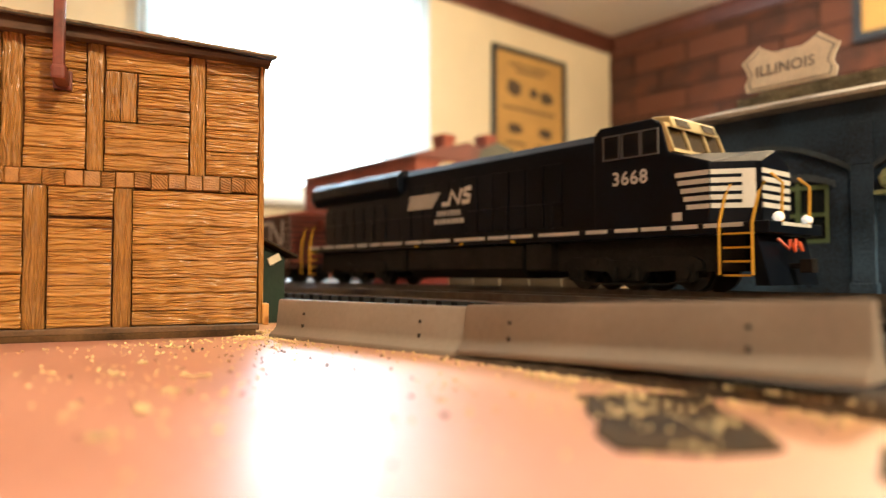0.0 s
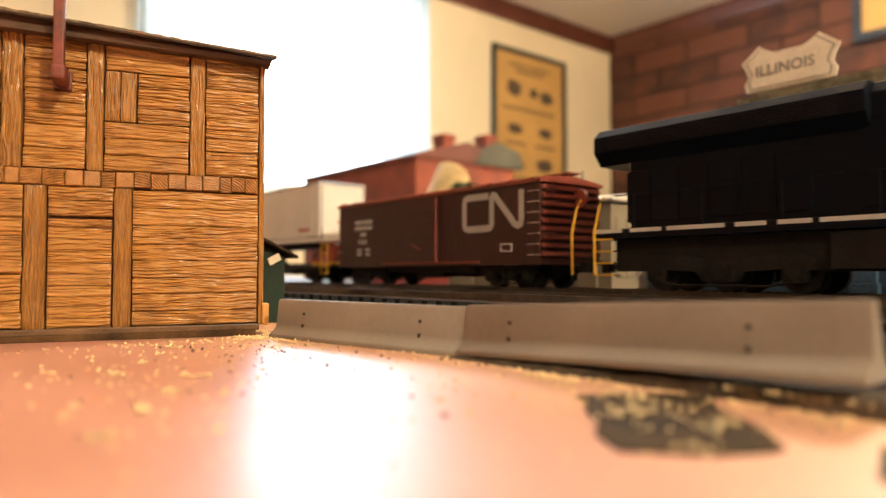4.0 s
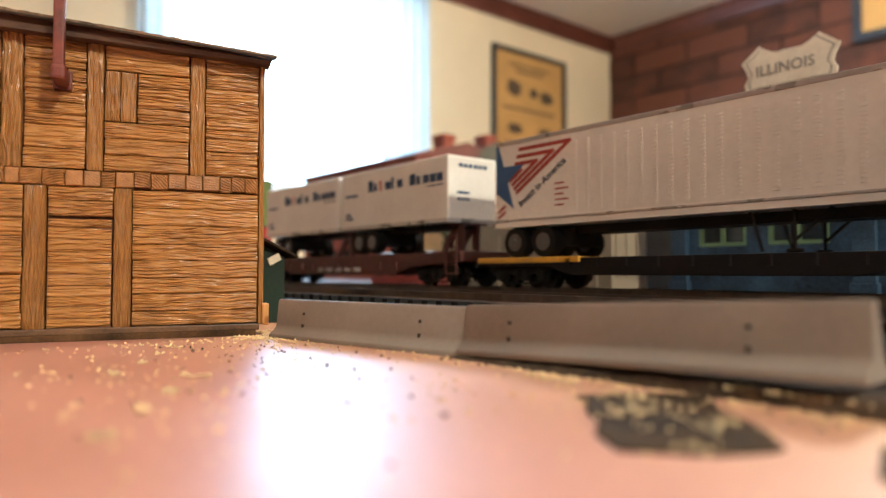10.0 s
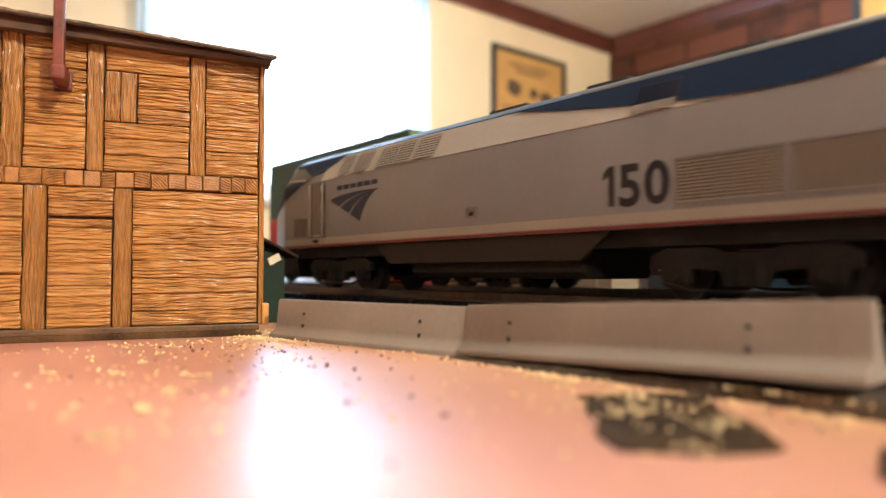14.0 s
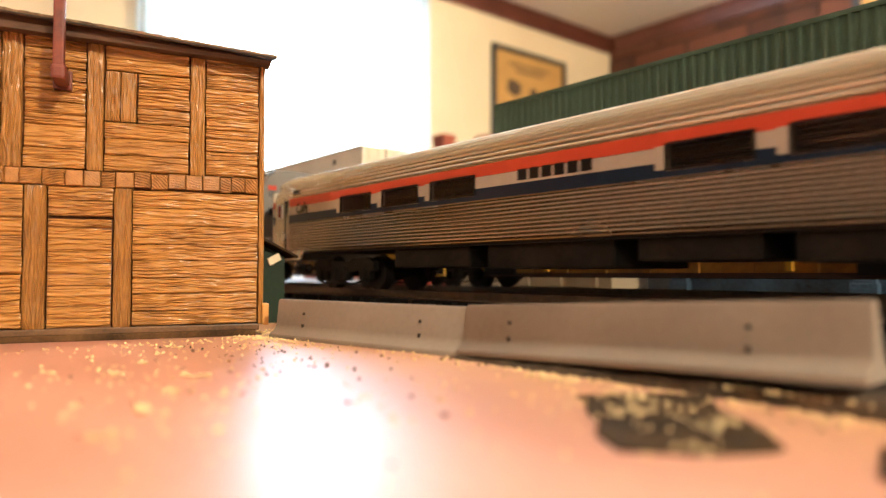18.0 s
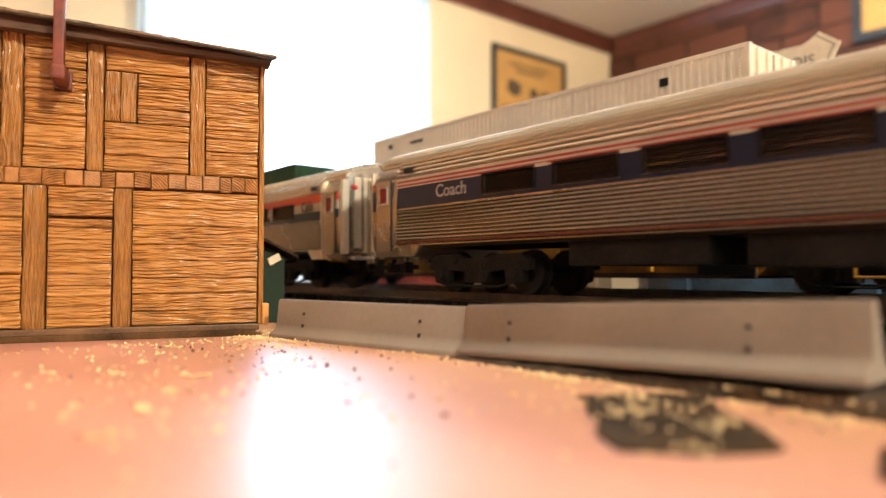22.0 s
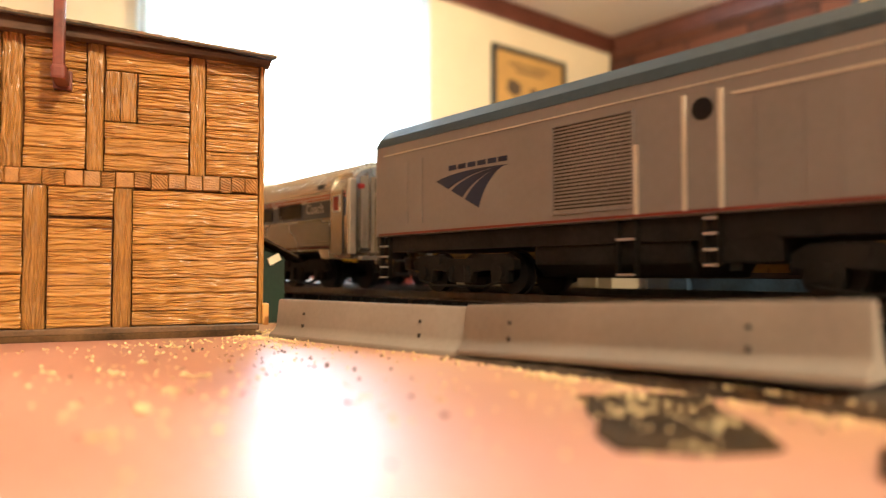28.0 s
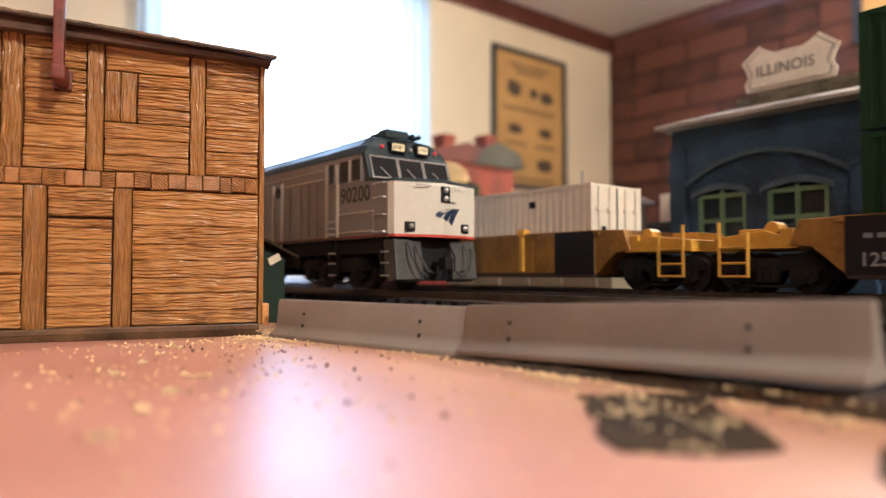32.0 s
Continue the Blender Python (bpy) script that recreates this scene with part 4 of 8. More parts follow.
def truck(car, x, axles, r, base, half=0.0128, moving=None):
    """A bogie: side frames with journals and springs, a bolster, and wheelsets that turn."""
    t = new("truck")
    t.parent = car
    t.location = (x, 0, 0)
    w = base * (axles - 1)
    for s in (-1, 1):
        bm = bmesh.new()
        y0, y1 = sorted((s * half, s * (half - 0.0022)))
        h = w / 2
        arc = [(-h - r * 0.95, r * 1.15), (-h - r * 0.95, r * 1.60), (-h - r * 0.35, r * 1.90), (-h * 0.45, r * 1.90), (-h * 0.30, r * 1.70)]
        low = [(-h * 0.26, r * 0.52), (-h * 0.36, r * 1.05), (-h + r * 0.62, r * 1.15), (-h + r * 0.55, r * 0.55), (-h + r * 0.30, r * 0.48), (-h - r * 0.30, r * 0.48), (-h - r * 0.52, r * 0.58), (-h - r * 0.58, r * 1.10)]
        prism(bm, arc + [(-x1, z1) for x1, z1 in arc[::-1]] + [(-x1, z1) for x1, z1 in low[::-1]] + low, "y", y0, y1)
        part("side_frame", bm, grime, t, bevel=0.0002)
        for i in range(axles):
            bm = bmesh.new()
            disc(bm, -w / 2 + i * base, s * half - 0.0009, s * half + 0.0009, r, r * 0.34, 10)
            box(bm, -w / 2 + i * base - r * 0.42, -w / 2 + i * base + r * 0.42, *sorted((s * half - 0.0002, s * half + 0.0006)), r * 0.62, r * 1.42)
            part("journal", bm, grime, t)
        for i in (-1, 1):
            bm = bmesh.new()
            prism(bm, [(0.0009 * math.cos(a * math.pi / 4) + i * w * 0.10, s * (half + 0.0001) + 0.0009 * math.sin(a * math.pi / 4)) for a in range(8)], "z", r * 0.55, r * 1.35)
            part("spring", bm, grime, t)
        bm = bmesh.new()
        tube(bm, [(-w / 2 - r * 0.2, s * (half + 0.0007), r * 0.60), (-w * 0.34, s * (half + 0.0007), r * 0.36), (w * 0.34, s * (half + 0.0007), r * 0.36), (w / 2 + r * 0.2, s * (half + 0.0007), r * 0.60)], 0.0004)
        part("equaliser", bm, grime, t)
        bm = bmesh.new()
        disc(bm, -w * 0.30, s * half - 0.0004, s * half + 0.0012, r * 1.62, r * 0.24, 10)
        part("brake_cylinder", bm, grime, t)
    bm = bmesh.new()
    box(bm, -0.0022, 0.0022, -half + 0.0022, half - 0.0022, r * 0.8, r * 1.7)
    part("bolster", bm, grime, t)
    for i in range(axles):
        ws = piece("wheelset", WHEELS[r], t, pose(-w / 2 + i * base, 0, r))
        ROLLING.append((ws, r, -w / 2 + i * base, moving))
    return t


def coupler(car, x, sgn, z=0.0075):
    bm = bmesh.new()
    box(bm, min(x, x + sgn * 0.005), max(x, x + sgn * 0.005), -0.0009, 0.0009, z - 0.0008, z + 0.0008)
    box(bm, min(x + sgn * 0.0042, x + sgn * 0.0078), max(x + sgn * 0.0042, x + sgn * 0.0078), -0.0016, 0.0016, z - 0.0019, z + 0.0019)
    part("coupler", bm, steel, car, bevel=0.0003)


def bar(car, name, x0, x1, z0, z1, y, material, t=0.0001, label=""):
    """A thin mark on the near side at depth y (outer face just proud of it)."""
    return boxpart(name, (x0, x1, y - t, y, z0, z1), material, car, label)


def stroke(car, name, pts, w, y, material, axis="y", t=0.0001):
    """A flat ribbon of even width along points (x, z), on the near side."""
    bm = bmesh.new()
    left, right = [], []
    for i, p in enumerate(pts):
        a, b = pts[max(i - 1, 0)], pts[min(i + 1, len(pts) - 1)]
        d = Vector((b[0] - a[0], b[1] - a[1])).normalized()
        left.append((p[0] - d.y * w / 2, p[1] + d.x * w / 2))
        right.append((p[0] + d.y * w / 2, p[1] - d.x * w / 2))
    prism(bm, left + right[::-1], "y", y - t, y)
    return part(name, bm, material, car)


def text(car, s, size, x, z, y, material, bold=0.0, spacing=1.0):
    return letters("lettering", s, size, material, car, pose(x, y - 0.00008, z, 90), bold=bold, spacing=spacing)


def grab(car, x0, x1, z, y, material, out=0.0009, r=0.00017):
    bm = bmesh.new()
    tube(bm, [(x0, y, z), (x0, y - out, z), (x1, y - out, z), (x1, y, z)], r, 5)
    return part("grab_iron", bm, material, car)


def grab_end(car, x, y0, y1, z, material, out=0.0009, r=0.00017):
    bm = bmesh.new()
    tube(bm, [(x, y0, z), (x + out, y0, z), (x + out, y1, z), (x, y1, z)], r, 5)
    return part("grab_iron", bm, material, car)


def louvre(car, x0, x1, z0, z1, y, material, back, n, tilt=0.0):
    """A grille: dark backing with slats, on the near side; tilt leans the top inward."""
    g = part("grille", slab(x0, x1, z0, z1, y, 0.00010, tilt), back, car)
    th = min(0.00026, (z1 - z0) / n * 0.30)
    for i in range(n):
        a = z0 + (z1 - z0) * (i + 0.08) / n
        b = z0 + (z1 - z0) * (i + 0.58) / n
        part("slat", slab(x0, x1, a, b, y - 0.00010, th, tilt, z0), material, g)
    return g


def slab(x0, x1, z0, z1, y, t, tilt=0.0, zr=None):
    zr = z0 if zr is None else zr
    bm = bmesh.new()
    prism(bm, [(y + (z0 - zr) * tilt, z0), (y - t + (z0 - zr) * tilt, z0), (y - t + (z1 - zr) * tilt, z1), (y + (z1 - zr) * tilt, z1)], "x", x0, x1)
    return bm


def swoosh_mark(car, x, z, w, h, y, material):
    """Three tapering curved blades that fan out from the upper right, with a plain bar of the maker's length above."""
    for k in range(3):
        bm = bmesh.new()
        up, lo = [], []
        f = ((0.0, 0.30), (0.36, 0.62), (0.68, 0.98))[k]
        for i in range(9):
            q = i / 8
            ex = 1.0 - 0.04 * k
            for lst, g in ((up, f[0]), (lo, f[1])):
                bx = w * (0.0 + 0.62 * g)
                bz = -h * (0.14 + 0.86 * g)
                tx, tz = w, 0.0
                cx, cz = w * (0.34 + 0.36 * g), -h * (-0.10 + 0.38 * g)
                lst.append((x + (1 - q) ** 2 * bx + 2 * q * (1 - q) * cx + q * q * tx * ex, z + (1 - q) ** 2 * bz + 2 * q * (1 - q) * cz + q * q * tz))
        prism(bm, up + lo[::-1], "y", y - 0.0001, y)
        part("emblem_blade", bm, material, car)


def black_locomotive():
    o = thing("diesel_locomotive", "black six-axle freight locomotive with white lettering and yellow rails", "locomotive")
    nm = mat("gloss_black_paint", (0.003, 0.005, 0.010), 0.38, var=0.2, grain=600, coarse=60, spec=0.14)
    for x in (-0.082, 0.078):
        truck(o, x, 3, 0.0056, 0.0205, 0.0135, moving=FREIGHT)
    boxpart("frame", (-0.124, 0.1245, -0.0165, 0.0165, 0.0163, 0.0195), nm, o, bevel=0.0003)
    bm = bmesh.new()
    prism(bm, [(-0.0150, 0.0160), (-0.0150, 0.0070), (-0.0110, 0.0035), (0.0110, 0.0035), (0.0150, 0.0070), (0.0150, 0.0160)], "x", -0.036, 0.034)
    part("fuel_tank", bm, grime, o, bevel=0.0006)
    boxpart("underframe", (-0.118, 0.116, -0.0118, 0.0118, 0.0060, 0.0163), grime, o)
    for a, b in ((-0.052, -0.038), (0.036, 0.048)):
        boxpart("equipment_box", (a, b, -0.0155, 0.0155, 0.0065, 0.0160), grime, o, bevel=0.0004)
    # long hood with doors and roof details
    bm = bmesh.new()
    prism(bm, [(-0.0125, 0.0195), (-0.0125, 0.0492), (-0.0098, 0.0520), (0.0098, 0.0520), (0.0125, 0.0492), (0.0125, 0.0195)], "x", -0.1120, 0.069)
    part("long_hood", bm, nm, o, bevel=0.0003)
    bm = bmesh.new()
    prism(bm, [(-0.0125, 0.0405), (-0.0158, 0.0445), (-0.0158, 0.0496), (-0.0128, 0.0523), (0.0128, 0.0523), (0.0158, 0.0496), (0.0158, 0.0445), (0.0125, 0.0405)], "x", -0.1238, -0.0435)
    part("radiator", bm, nm, o, bevel=0.0003)
    louvre(o, -0.118, -0.050, 0.0450, 0.0492, -0.0159, nm, black_p, 7)
    for i in range(11):
        a = -0.045 + i * 0.0088
        boxpart("hood_door", (a, a + 0.0080, -0.0129, -0.0125, 0.0215, 0.0440), nm, o, bevel=0.0002)
    for i in range(6):
        a = -0.113 + i * 0.0095
        boxpart("hood_door", (a, a + 0.0085, -0.0129, -0.0125, 0.0215, 0.0375), nm, o, bevel=0.0002)
    for x, w, h in ((-0.030, 0.012, 0.0022), (-0.008, 0.016, 0.0030), (0.020, 0.010, 0.0018), (0.040, 0.008, 0.0015)):
        boxpart("roof_hatch", (x, x + w, -0.0060, 0.0060, 0.0516, 0.0518 + h * 0.4), nm, o, bevel=0.0004)
    for x in (-0.108, -0.088, -0.068):
        bm = bmesh.new()
        prism(bm, [(x + 0.0075 * math.cos(a * math.pi / 10), 0.0075 * math.sin(a * math.pi / 10)) for a in range(20)], "z", 0.0520, 0.0528)
        part("roof_fan", bm, nm, o)
    for i in range(11):
        boxpart("door_latch", (-0.0380 + i * 0.0088, -0.0374 + i * 0.0088, -0.0132, -0.0129, 0.0300, 0.0330), nm, o)
    for x in (-0.0285, 0.0010, 0.0300):
        boxpart("sill_light", (x, x + 0.0014, -0.0172, -0.0165, 0.0166, 0.0174), yellow_p, o)
    # cab with slanted silver windshield, nose
    bm = bmesh.new()
    prism(bm, [(0.0675, 0.0195), (0.0675, 0.0500), (0.0700, 0.0525), (0.0895, 0.0525), (0.0925, 0.0505), (0.0950, 0.0415), (0.1080, 0.0373), (0.1080, 0.0195)], "y", -0.0163, 0.0163)
    part("cab", bm, nm, o, bevel=0.0005)
    for a, b in ((0.0718, 0.0775), (0.0790, 0.0850), (0.0862, 0.0915)):
        bm = bmesh.new()
        prism(bm, [(a, 0.0418), (b, 0.0418), (b - 0.0004, 0.0490), (a, 0.0490)], "y", -0.0166, -0.0162)
        part("cab_window", bm, dkglass, o)
        bm = bmesh.new()
        for q in ((a - 0.0004, a, 0.0414, 0.0494), (b, b + 0.0004, 0.0414, 0.0494), (a, b, 0.0490, 0.0494), (a, b, 0.0414, 0.0418)):
            box(bm, q[0], q[1], -0.0168, -0.0162, q[2], q[3])
        part("window_frame", bm, mat("dull_window_frame", (0.10, 0.10, 0.10), 0.4), o)
    gold = mat("bare_gold_plastic", (0.62, 0.50, 0.26), 0.35, metal=0.3, var=0.1)
    at = lambda q, e: (0.0922 + 0.0036 * q + e, 0.0510 - 0.0094 * q)
    for ya, yb in ((-0.0150, -0.0062), (-0.0052, 0.0052), (0.0062, 0.0150)):
        bm = bmesh.new()
        prism(bm, [at(0.12, 0.0004), at(0.12, -0.0008), at(0.88, -0.0008), at(0.88, 0.0004)], "y", ya, yb)
        part("windshield", bm, mat("brown_pane", (0.05, 0.034, 0.016), 0.12, var=0.3, grain=900, coarse=300), o, "brown-tinted windshield pane")
    bm = bmesh.new()
    for fa, fb, ya, yb in ((0.0, 0.12, -0.0158, 0.0158), (0.88, 1.0, -0.0158, 0.0158), (0.12, 0.88, -0.0158, -0.0150), (0.12, 0.88, -0.0062, -0.0052), (0.12, 0.88, 0.0052, 0.0062), (0.12, 0.88, 0.0150, 0.0158)):
        prism(bm, [at(fa, 0.0010), at(fa, -0.0008), at(fb, -0.0008), at(fb, 0.0010)], "y", ya, yb)
    part("windshield_frame", bm, gold, o, "bare gold windshield frame")
    bm = bmesh.new()
    prism(bm, [(0.0870, 0.0518), (0.0872, 0.0538), (0.0935, 0.0532), (0.0950, 0.0492), (0.0925, 0.0500)], "y", -0.0130, 0.0130)
    part("number_board", bm, gold, o, bevel=0.0005)
    for ya, yb in ((-0.0110, -0.0040), (0.0040, 0.0110)):
        bm = bmesh.new()
        prism(bm, [(0.0940, 0.0525), (0.0936, 0.0527), (0.0948, 0.0500), (0.0952, 0.0500)], "y", ya, yb)
        part("number_glass", bm, mat("brown_pane", (0.05, 0.034, 0.016)), o)
    bm = bmesh.new()
    loft(bm, [[(x, -y, 0.0195), (x, -y, z), (x, 0, zc), (x, y, z), (x, y, 0.0195)] for x, y, z, zc in ((0.0945, 0.0150, 0.0405, 0.0430), (0.1078, 0.0161, 0.0370, 0.0415), (0.1175, 0.0090, 0.0368, 0.0408), (0.1190, 0.0085, 0.0366, 0.0404))])
    nose = part("nose", bm, nm, o, bevel=0.0002)
    # white bars that wrap round the nose and meet in a solid panel
    for i in range(5):
        z = 0.0238 + i * 0.0024
        bm = bmesh.new()
        loft(bm, [[(x, -y - 0.00012, z), (x, -y - 0.00012, z + 0.0014), (x, -y + 0.0003, z + 0.0014), (x, -y + 0.0003, z)] for x, y in ((0.1081, 0.0160), (0.1148, 0.0110))])
        part("nose_stripe", bm, white_d, nose)
        boxpart("nose_stripe", (0.1190, 0.1192, -0.0085, 0.0085, z, z + 0.0014), white_d, nose)
        bar(o, "cab_stripe", 0.0971 + (4 - i) * 0.0009, 0.1079, z, z + 0.0014, -0.0163, white_d)
    bm = bmesh.new()
    loft(bm, [[(x, -y - 0.00014, 0.0238), (x, -y - 0.00014, 0.0348), (x, -y + 0.0003, 0.0348), (x, -y + 0.0003, 0.0238)] for x, y in ((0.1148, 0.0111), (0.1176, 0.0090))])
    part("nose_panel", bm, white_d, nose)
    # sill stripe
    x = -0.1235
    sr = random.Random(3)
    while x < 0.114:
        w = sr.choice((0.0085, 0.011, 0.015, 0.018))
        bar(o, "sill_stripe", x, min(x + w, 0.1175), 0.0182, 0.0194, -0.0165, white_d, 0.00012)
        x += w + sr.choice((0.0012, 0.0018, 0.003))
    # end platforms, steps, handrails
    for x0, sg in ((0.1195, 1), (-0.1235, -1)):
        for i in range(4):
            z = 0.0165 - i * 0.0038
            xa = x0 - 0.0075 if sg > 0 else x0
            boxpart("step", (xa, xa + 0.0075, -0.0166, -0.0125, z - 0.0004, z), nm, o)
            boxpart("step_edge", (xa, xa + 0.0075, -0.0171, -0.0166, z - 0.0005, z + 0.0001), yellow_p, o)
        for dx in (-0.0085, 0.0008):
            bm = bmesh.new()
            tube(bm, [(x0 + sg * 0.0 + dx, -0.0171, 0.0050), (x0 + dx, -0.0172, 0.0190), (x0 + dx + 0.0016, -0.0166, 0.0270), (x0 + dx + 0.0030, -0.0160, 0.0300)], 0.00040)
            part("handrail", bm, yellow_p, o)
    for i in range(8):
        bm = bmesh.new()
        x = -0.108 + i * 0.0225
        tube(bm, [(x, -0.0163, 0.0190), (x, -0.0163, 0.0300)], 0.00018)
        part("stanchion", bm, nm, o)
    bm = bmesh.new()
    tube(bm, [(-0.115, -0.0163, 0.0300), (0.056, -0.0163, 0.0300)], 0.00018)
    part("side_handrail", bm, nm, o)
    for y in (-0.0085, 0.0085):
        bm = bmesh.new()
        tube(bm, [(0.1242, y, 0.0185), (0.1246, y, 0.0300), (0.1215, y, 0.0330)], 0.00040)
        part("handrail", bm, yellow_p, o)
        bm = bmesh.new()
        bmesh.ops.create_icosphere(bm, subdivisions=2, radius=0.0015)
        q = part("ditch_light", bm, glow("ditch_light_glass", (1.0, 0.9, 0.75), 0.5), o, smooth=True)
        q.location = (0.1236, y * 1.05, 0.0208)
    boxpart("front_stripe", (0.1245, 0.1247, -0.0090, 0.0090, 0.0184, 0.0194), white_d, o)
    bm = bmesh.new()
    loft(bm, [[(0.1205, y, 0.0160) for y in (-0.0150, 0.0150)] + [(0.1195, y, 0.0160) for y in (0.0150, -0.0150)], [(0.1240, y, 0.0022) for y in (-0.0150, 0.0150)] + [(0.1200, y, 0.0022) for y in (0.0150, -0.0150)]])
    part("snow_plow", bm, nm, o)
    bm = bmesh.new()
    tube(bm, [(0.1225, -0.0075, 0.0150), (0.1250, -0.0060, 0.0120), (0.1245, -0.0045, 0.0145), (0.1252, -0.0030, 0.0115), (0.1245, -0.0010, 0.0148), (0.1252, 0.0015, 0.0118), (0.1240, 0.0030, 0.0142)], 0.00045)
    part("air_hose", bm, mat("orange_hose", (0.75, 0.11, 0.03), 0.5, var=0.08), o, "bright orange air hose")
    coupler(o, 0.1215, 1), coupler(o, -0.124, -1)
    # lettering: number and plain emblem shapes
    text(o, "3668", 0.0060, 0.0748, 0.0332, -0.0163, white_d, bold=0.00012, spacing=1.12)
    bar(o, "data_plate", 0.0962, 0.0992, 0.0208, 0.0232, -0.0163, white_d)
    for i in range(5):
        z = 0.0336 + i * 0.0013
        bm = bmesh.new()
        prism(bm, [(-0.0395 + i * 0.0004, z), (-0.0215 + i * 0.0012, z), (-0.0208 + i * 0.0012, z + 0.0009), (-0.0392 + i * 0.0004, z + 0.0009)], "y", -0.01302, -0.0129)
        part("emblem_bar", bm, white_d, o)
    for pts in ([(-0.0150, 0.0345), (-0.0105, 0.0345), (-0.0085, 0.0395), (-0.0045, 0.0345), (-0.0022, 0.0402)], [(0.0035, 0.0400), (-0.0002, 0.0398), (-0.0006, 0.0376), (0.0024, 0.0370), (0.0020, 0.0347), (-0.0022, 0.0346)]):
        stroke(o, "emblem_ribbon", pts, 0.0020, -0.0129, white_d)
    for z, a, b in ((0.0296, -0.0185, -0.0020), (0.0262, -0.0200, -0.0005)):
        for i in range(7):
            q = a + (b - a) * i / 7
            bar(o, "text_bar", q, q + (b - a) / 9, z, z + 0.0020, -0.0129, white_d, 0.00012)
    FREIGHT.append((o, -0.208))


# ---- oxide-red boxcar ----
def boxcar():
    o = thing("boxcar", "oxide-brown ribbed boxcar with pale lettering", "freight car")
    m = mat("oxide_brown_paint", (0.043, 0.012, 0.011), 0.5, var=0.15, grain=700, coarse=60)
    re = mat("oxide_red_end", (0.22, 0.045, 0.025), 0.55, var=0.2, grain=700, coarse=60)
    L = 0.0693
    truck(o, -0.0480, 2, 0.0048, 0.0200, moving=FREIGHT), truck(o, 0.0480, 2, 0.0048, 0.0200, moving=FREIGHT)
    boxpart("body", (-L + 0.0012, L - 0.0012, -0.0168, 0.0168, 0.0093, 0.0385), m, o, bevel=0.0002)
    bm = bmesh.new()
    prism(bm, [(-0.0176, 0.0380), (-0.0176, 0.0392), (0, 0.0412), (0.0176, 0.0392), (0.0176, 0.0380)], "x", -L, L)
    roof = part("roof", bm, re, o, "oxide-red raised-panel roof")
    for i in range(13):
        x = -L + 0.004 + i * 0.01085
        bm = bmesh.new()
        prism(bm, [(-0.0178, 0.0386), (-0.0178, 0.0398), (0, 0.0419), (0.0178, 0.0398), (0.0178, 0.0386)], "x", x, x + 0.0014)
        part("roof_rib", bm, re, roof)
    boxpart("running_board", (-L - 0.001, L + 0.001, -0.0030, 0.0030, 0.0418, 0.0424), re, o)
    for sg in (-1, 1):
        for i in range(9):
            z = 0.0115 + i * 0.0030
            boxpart("end_rib", (min(sg * (L - 0.0012), sg * L), max(sg * (L - 0.0012), sg * L), -0.0160, 0.0160, z, z + 0.0016), re, o, bevel=0.0003)
    boxpart("sill", (-L, L, -0.0171, 0.0171, 0.0085, 0.0100), m, o)
    boxpart("underframe", (-L + 0.006, L - 0.006, -0.0050, 0.0050, 0.0040, 0.0090), grime, o)
    boxpart("brake_tank", (-0.010, 0.008, -0.0120, -0.0060, 0.0035, 0.0080), grime, o, bevel=0.0008)
    boxpart("center_sill", (-0.030, 0.030, -0.0140, -0.0125, 0.0060, 0.0088), grime, o)
    door = boxpart("door", (-0.0120, 0.0115, -0.0177, -0.0168, 0.0102, 0.0370), m, o, bevel=0.0003)
    for i in range(5):
        boxpart("door_rib", (-0.0115, 0.0110, -0.0181, -0.0177, 0.0135 + i * 0.0048, 0.0142 + i * 0.0048), m, door)
    boxpart("door_track", (-0.028, 0.0370, -0.0180, -0.0168, 0.0094, 0.0101), re, o)
    bm = bmesh.new()
    tube(bm, [(-0.0060, -0.0180, 0.0180), (0.0005, -0.0182, 0.0155)], 0.00035)
    tube(bm, [(0.0110, -0.0182, 0.0100), (0.0113, -0.0182, 0.0370)], 0.00030)
    part("door_lever", bm, re, o)
    for i in range(26):
        x = -0.066 + i * 0.0052
        if -0.0135 < x < 0.0125:
            continue
        boxpart("seam", (x, x + 0.0003, -0.0169, -0.0168, 0.0103, 0.0376), m, o)
    for i in range(7):
        grab(o, 0.0630, 0.0680, 0.0120 + i * 0.0038, -0.0168, mat("pale_grab", (0.42, 0.30, 0.24), 0.5))
        if i < 2:
            grab(o, -0.0685, -0.0645, 0.0160 + i * 0.0055, -0.0168, mat("pale_grab", (0.42, 0.30, 0.24)))
        grab_end(o, L, -0.0150, -0.0105, 0.0120 + i * 0.0038, re)
    bm = bmesh.new()
    disc(bm, L + 0.0015, 0.0020, 0.0026, 0.0330, 0.0034, 14)
    part("brake_wheel", bm, re, o)
    # pale ribbon emblem: an open loop and a zigzag, as one flat line
    w = 0.0026
    em = mat("pale_grey_emblem", (0.45, 0.43, 0.40), 0.5, var=0.06, grain=900)
    stroke(o, "emblem_ribbon", [(0.0420, 0.0350), (0.0300, 0.0350), (0.0284, 0.0344), (0.0280, 0.0330), (0.0280, 0.0245), (0.0284, 0.0232), (0.0300, 0.0226), (0.0420, 0.0226)], w, -0.0169, em)
    stroke(o, "emblem_ribbon", [(0.0418, 0.0226), (0.0432, 0.0229), (0.0438, 0.0240), (0.0439, 0.0345), (0.0444, 0.0352), (0.0456, 0.0349), (0.0562, 0.0234), (0.0576, 0.0228), (0.0590, 0.0234), (0.0594, 0.0250), (0.0594, 0.0360)], w, -0.01705, em)
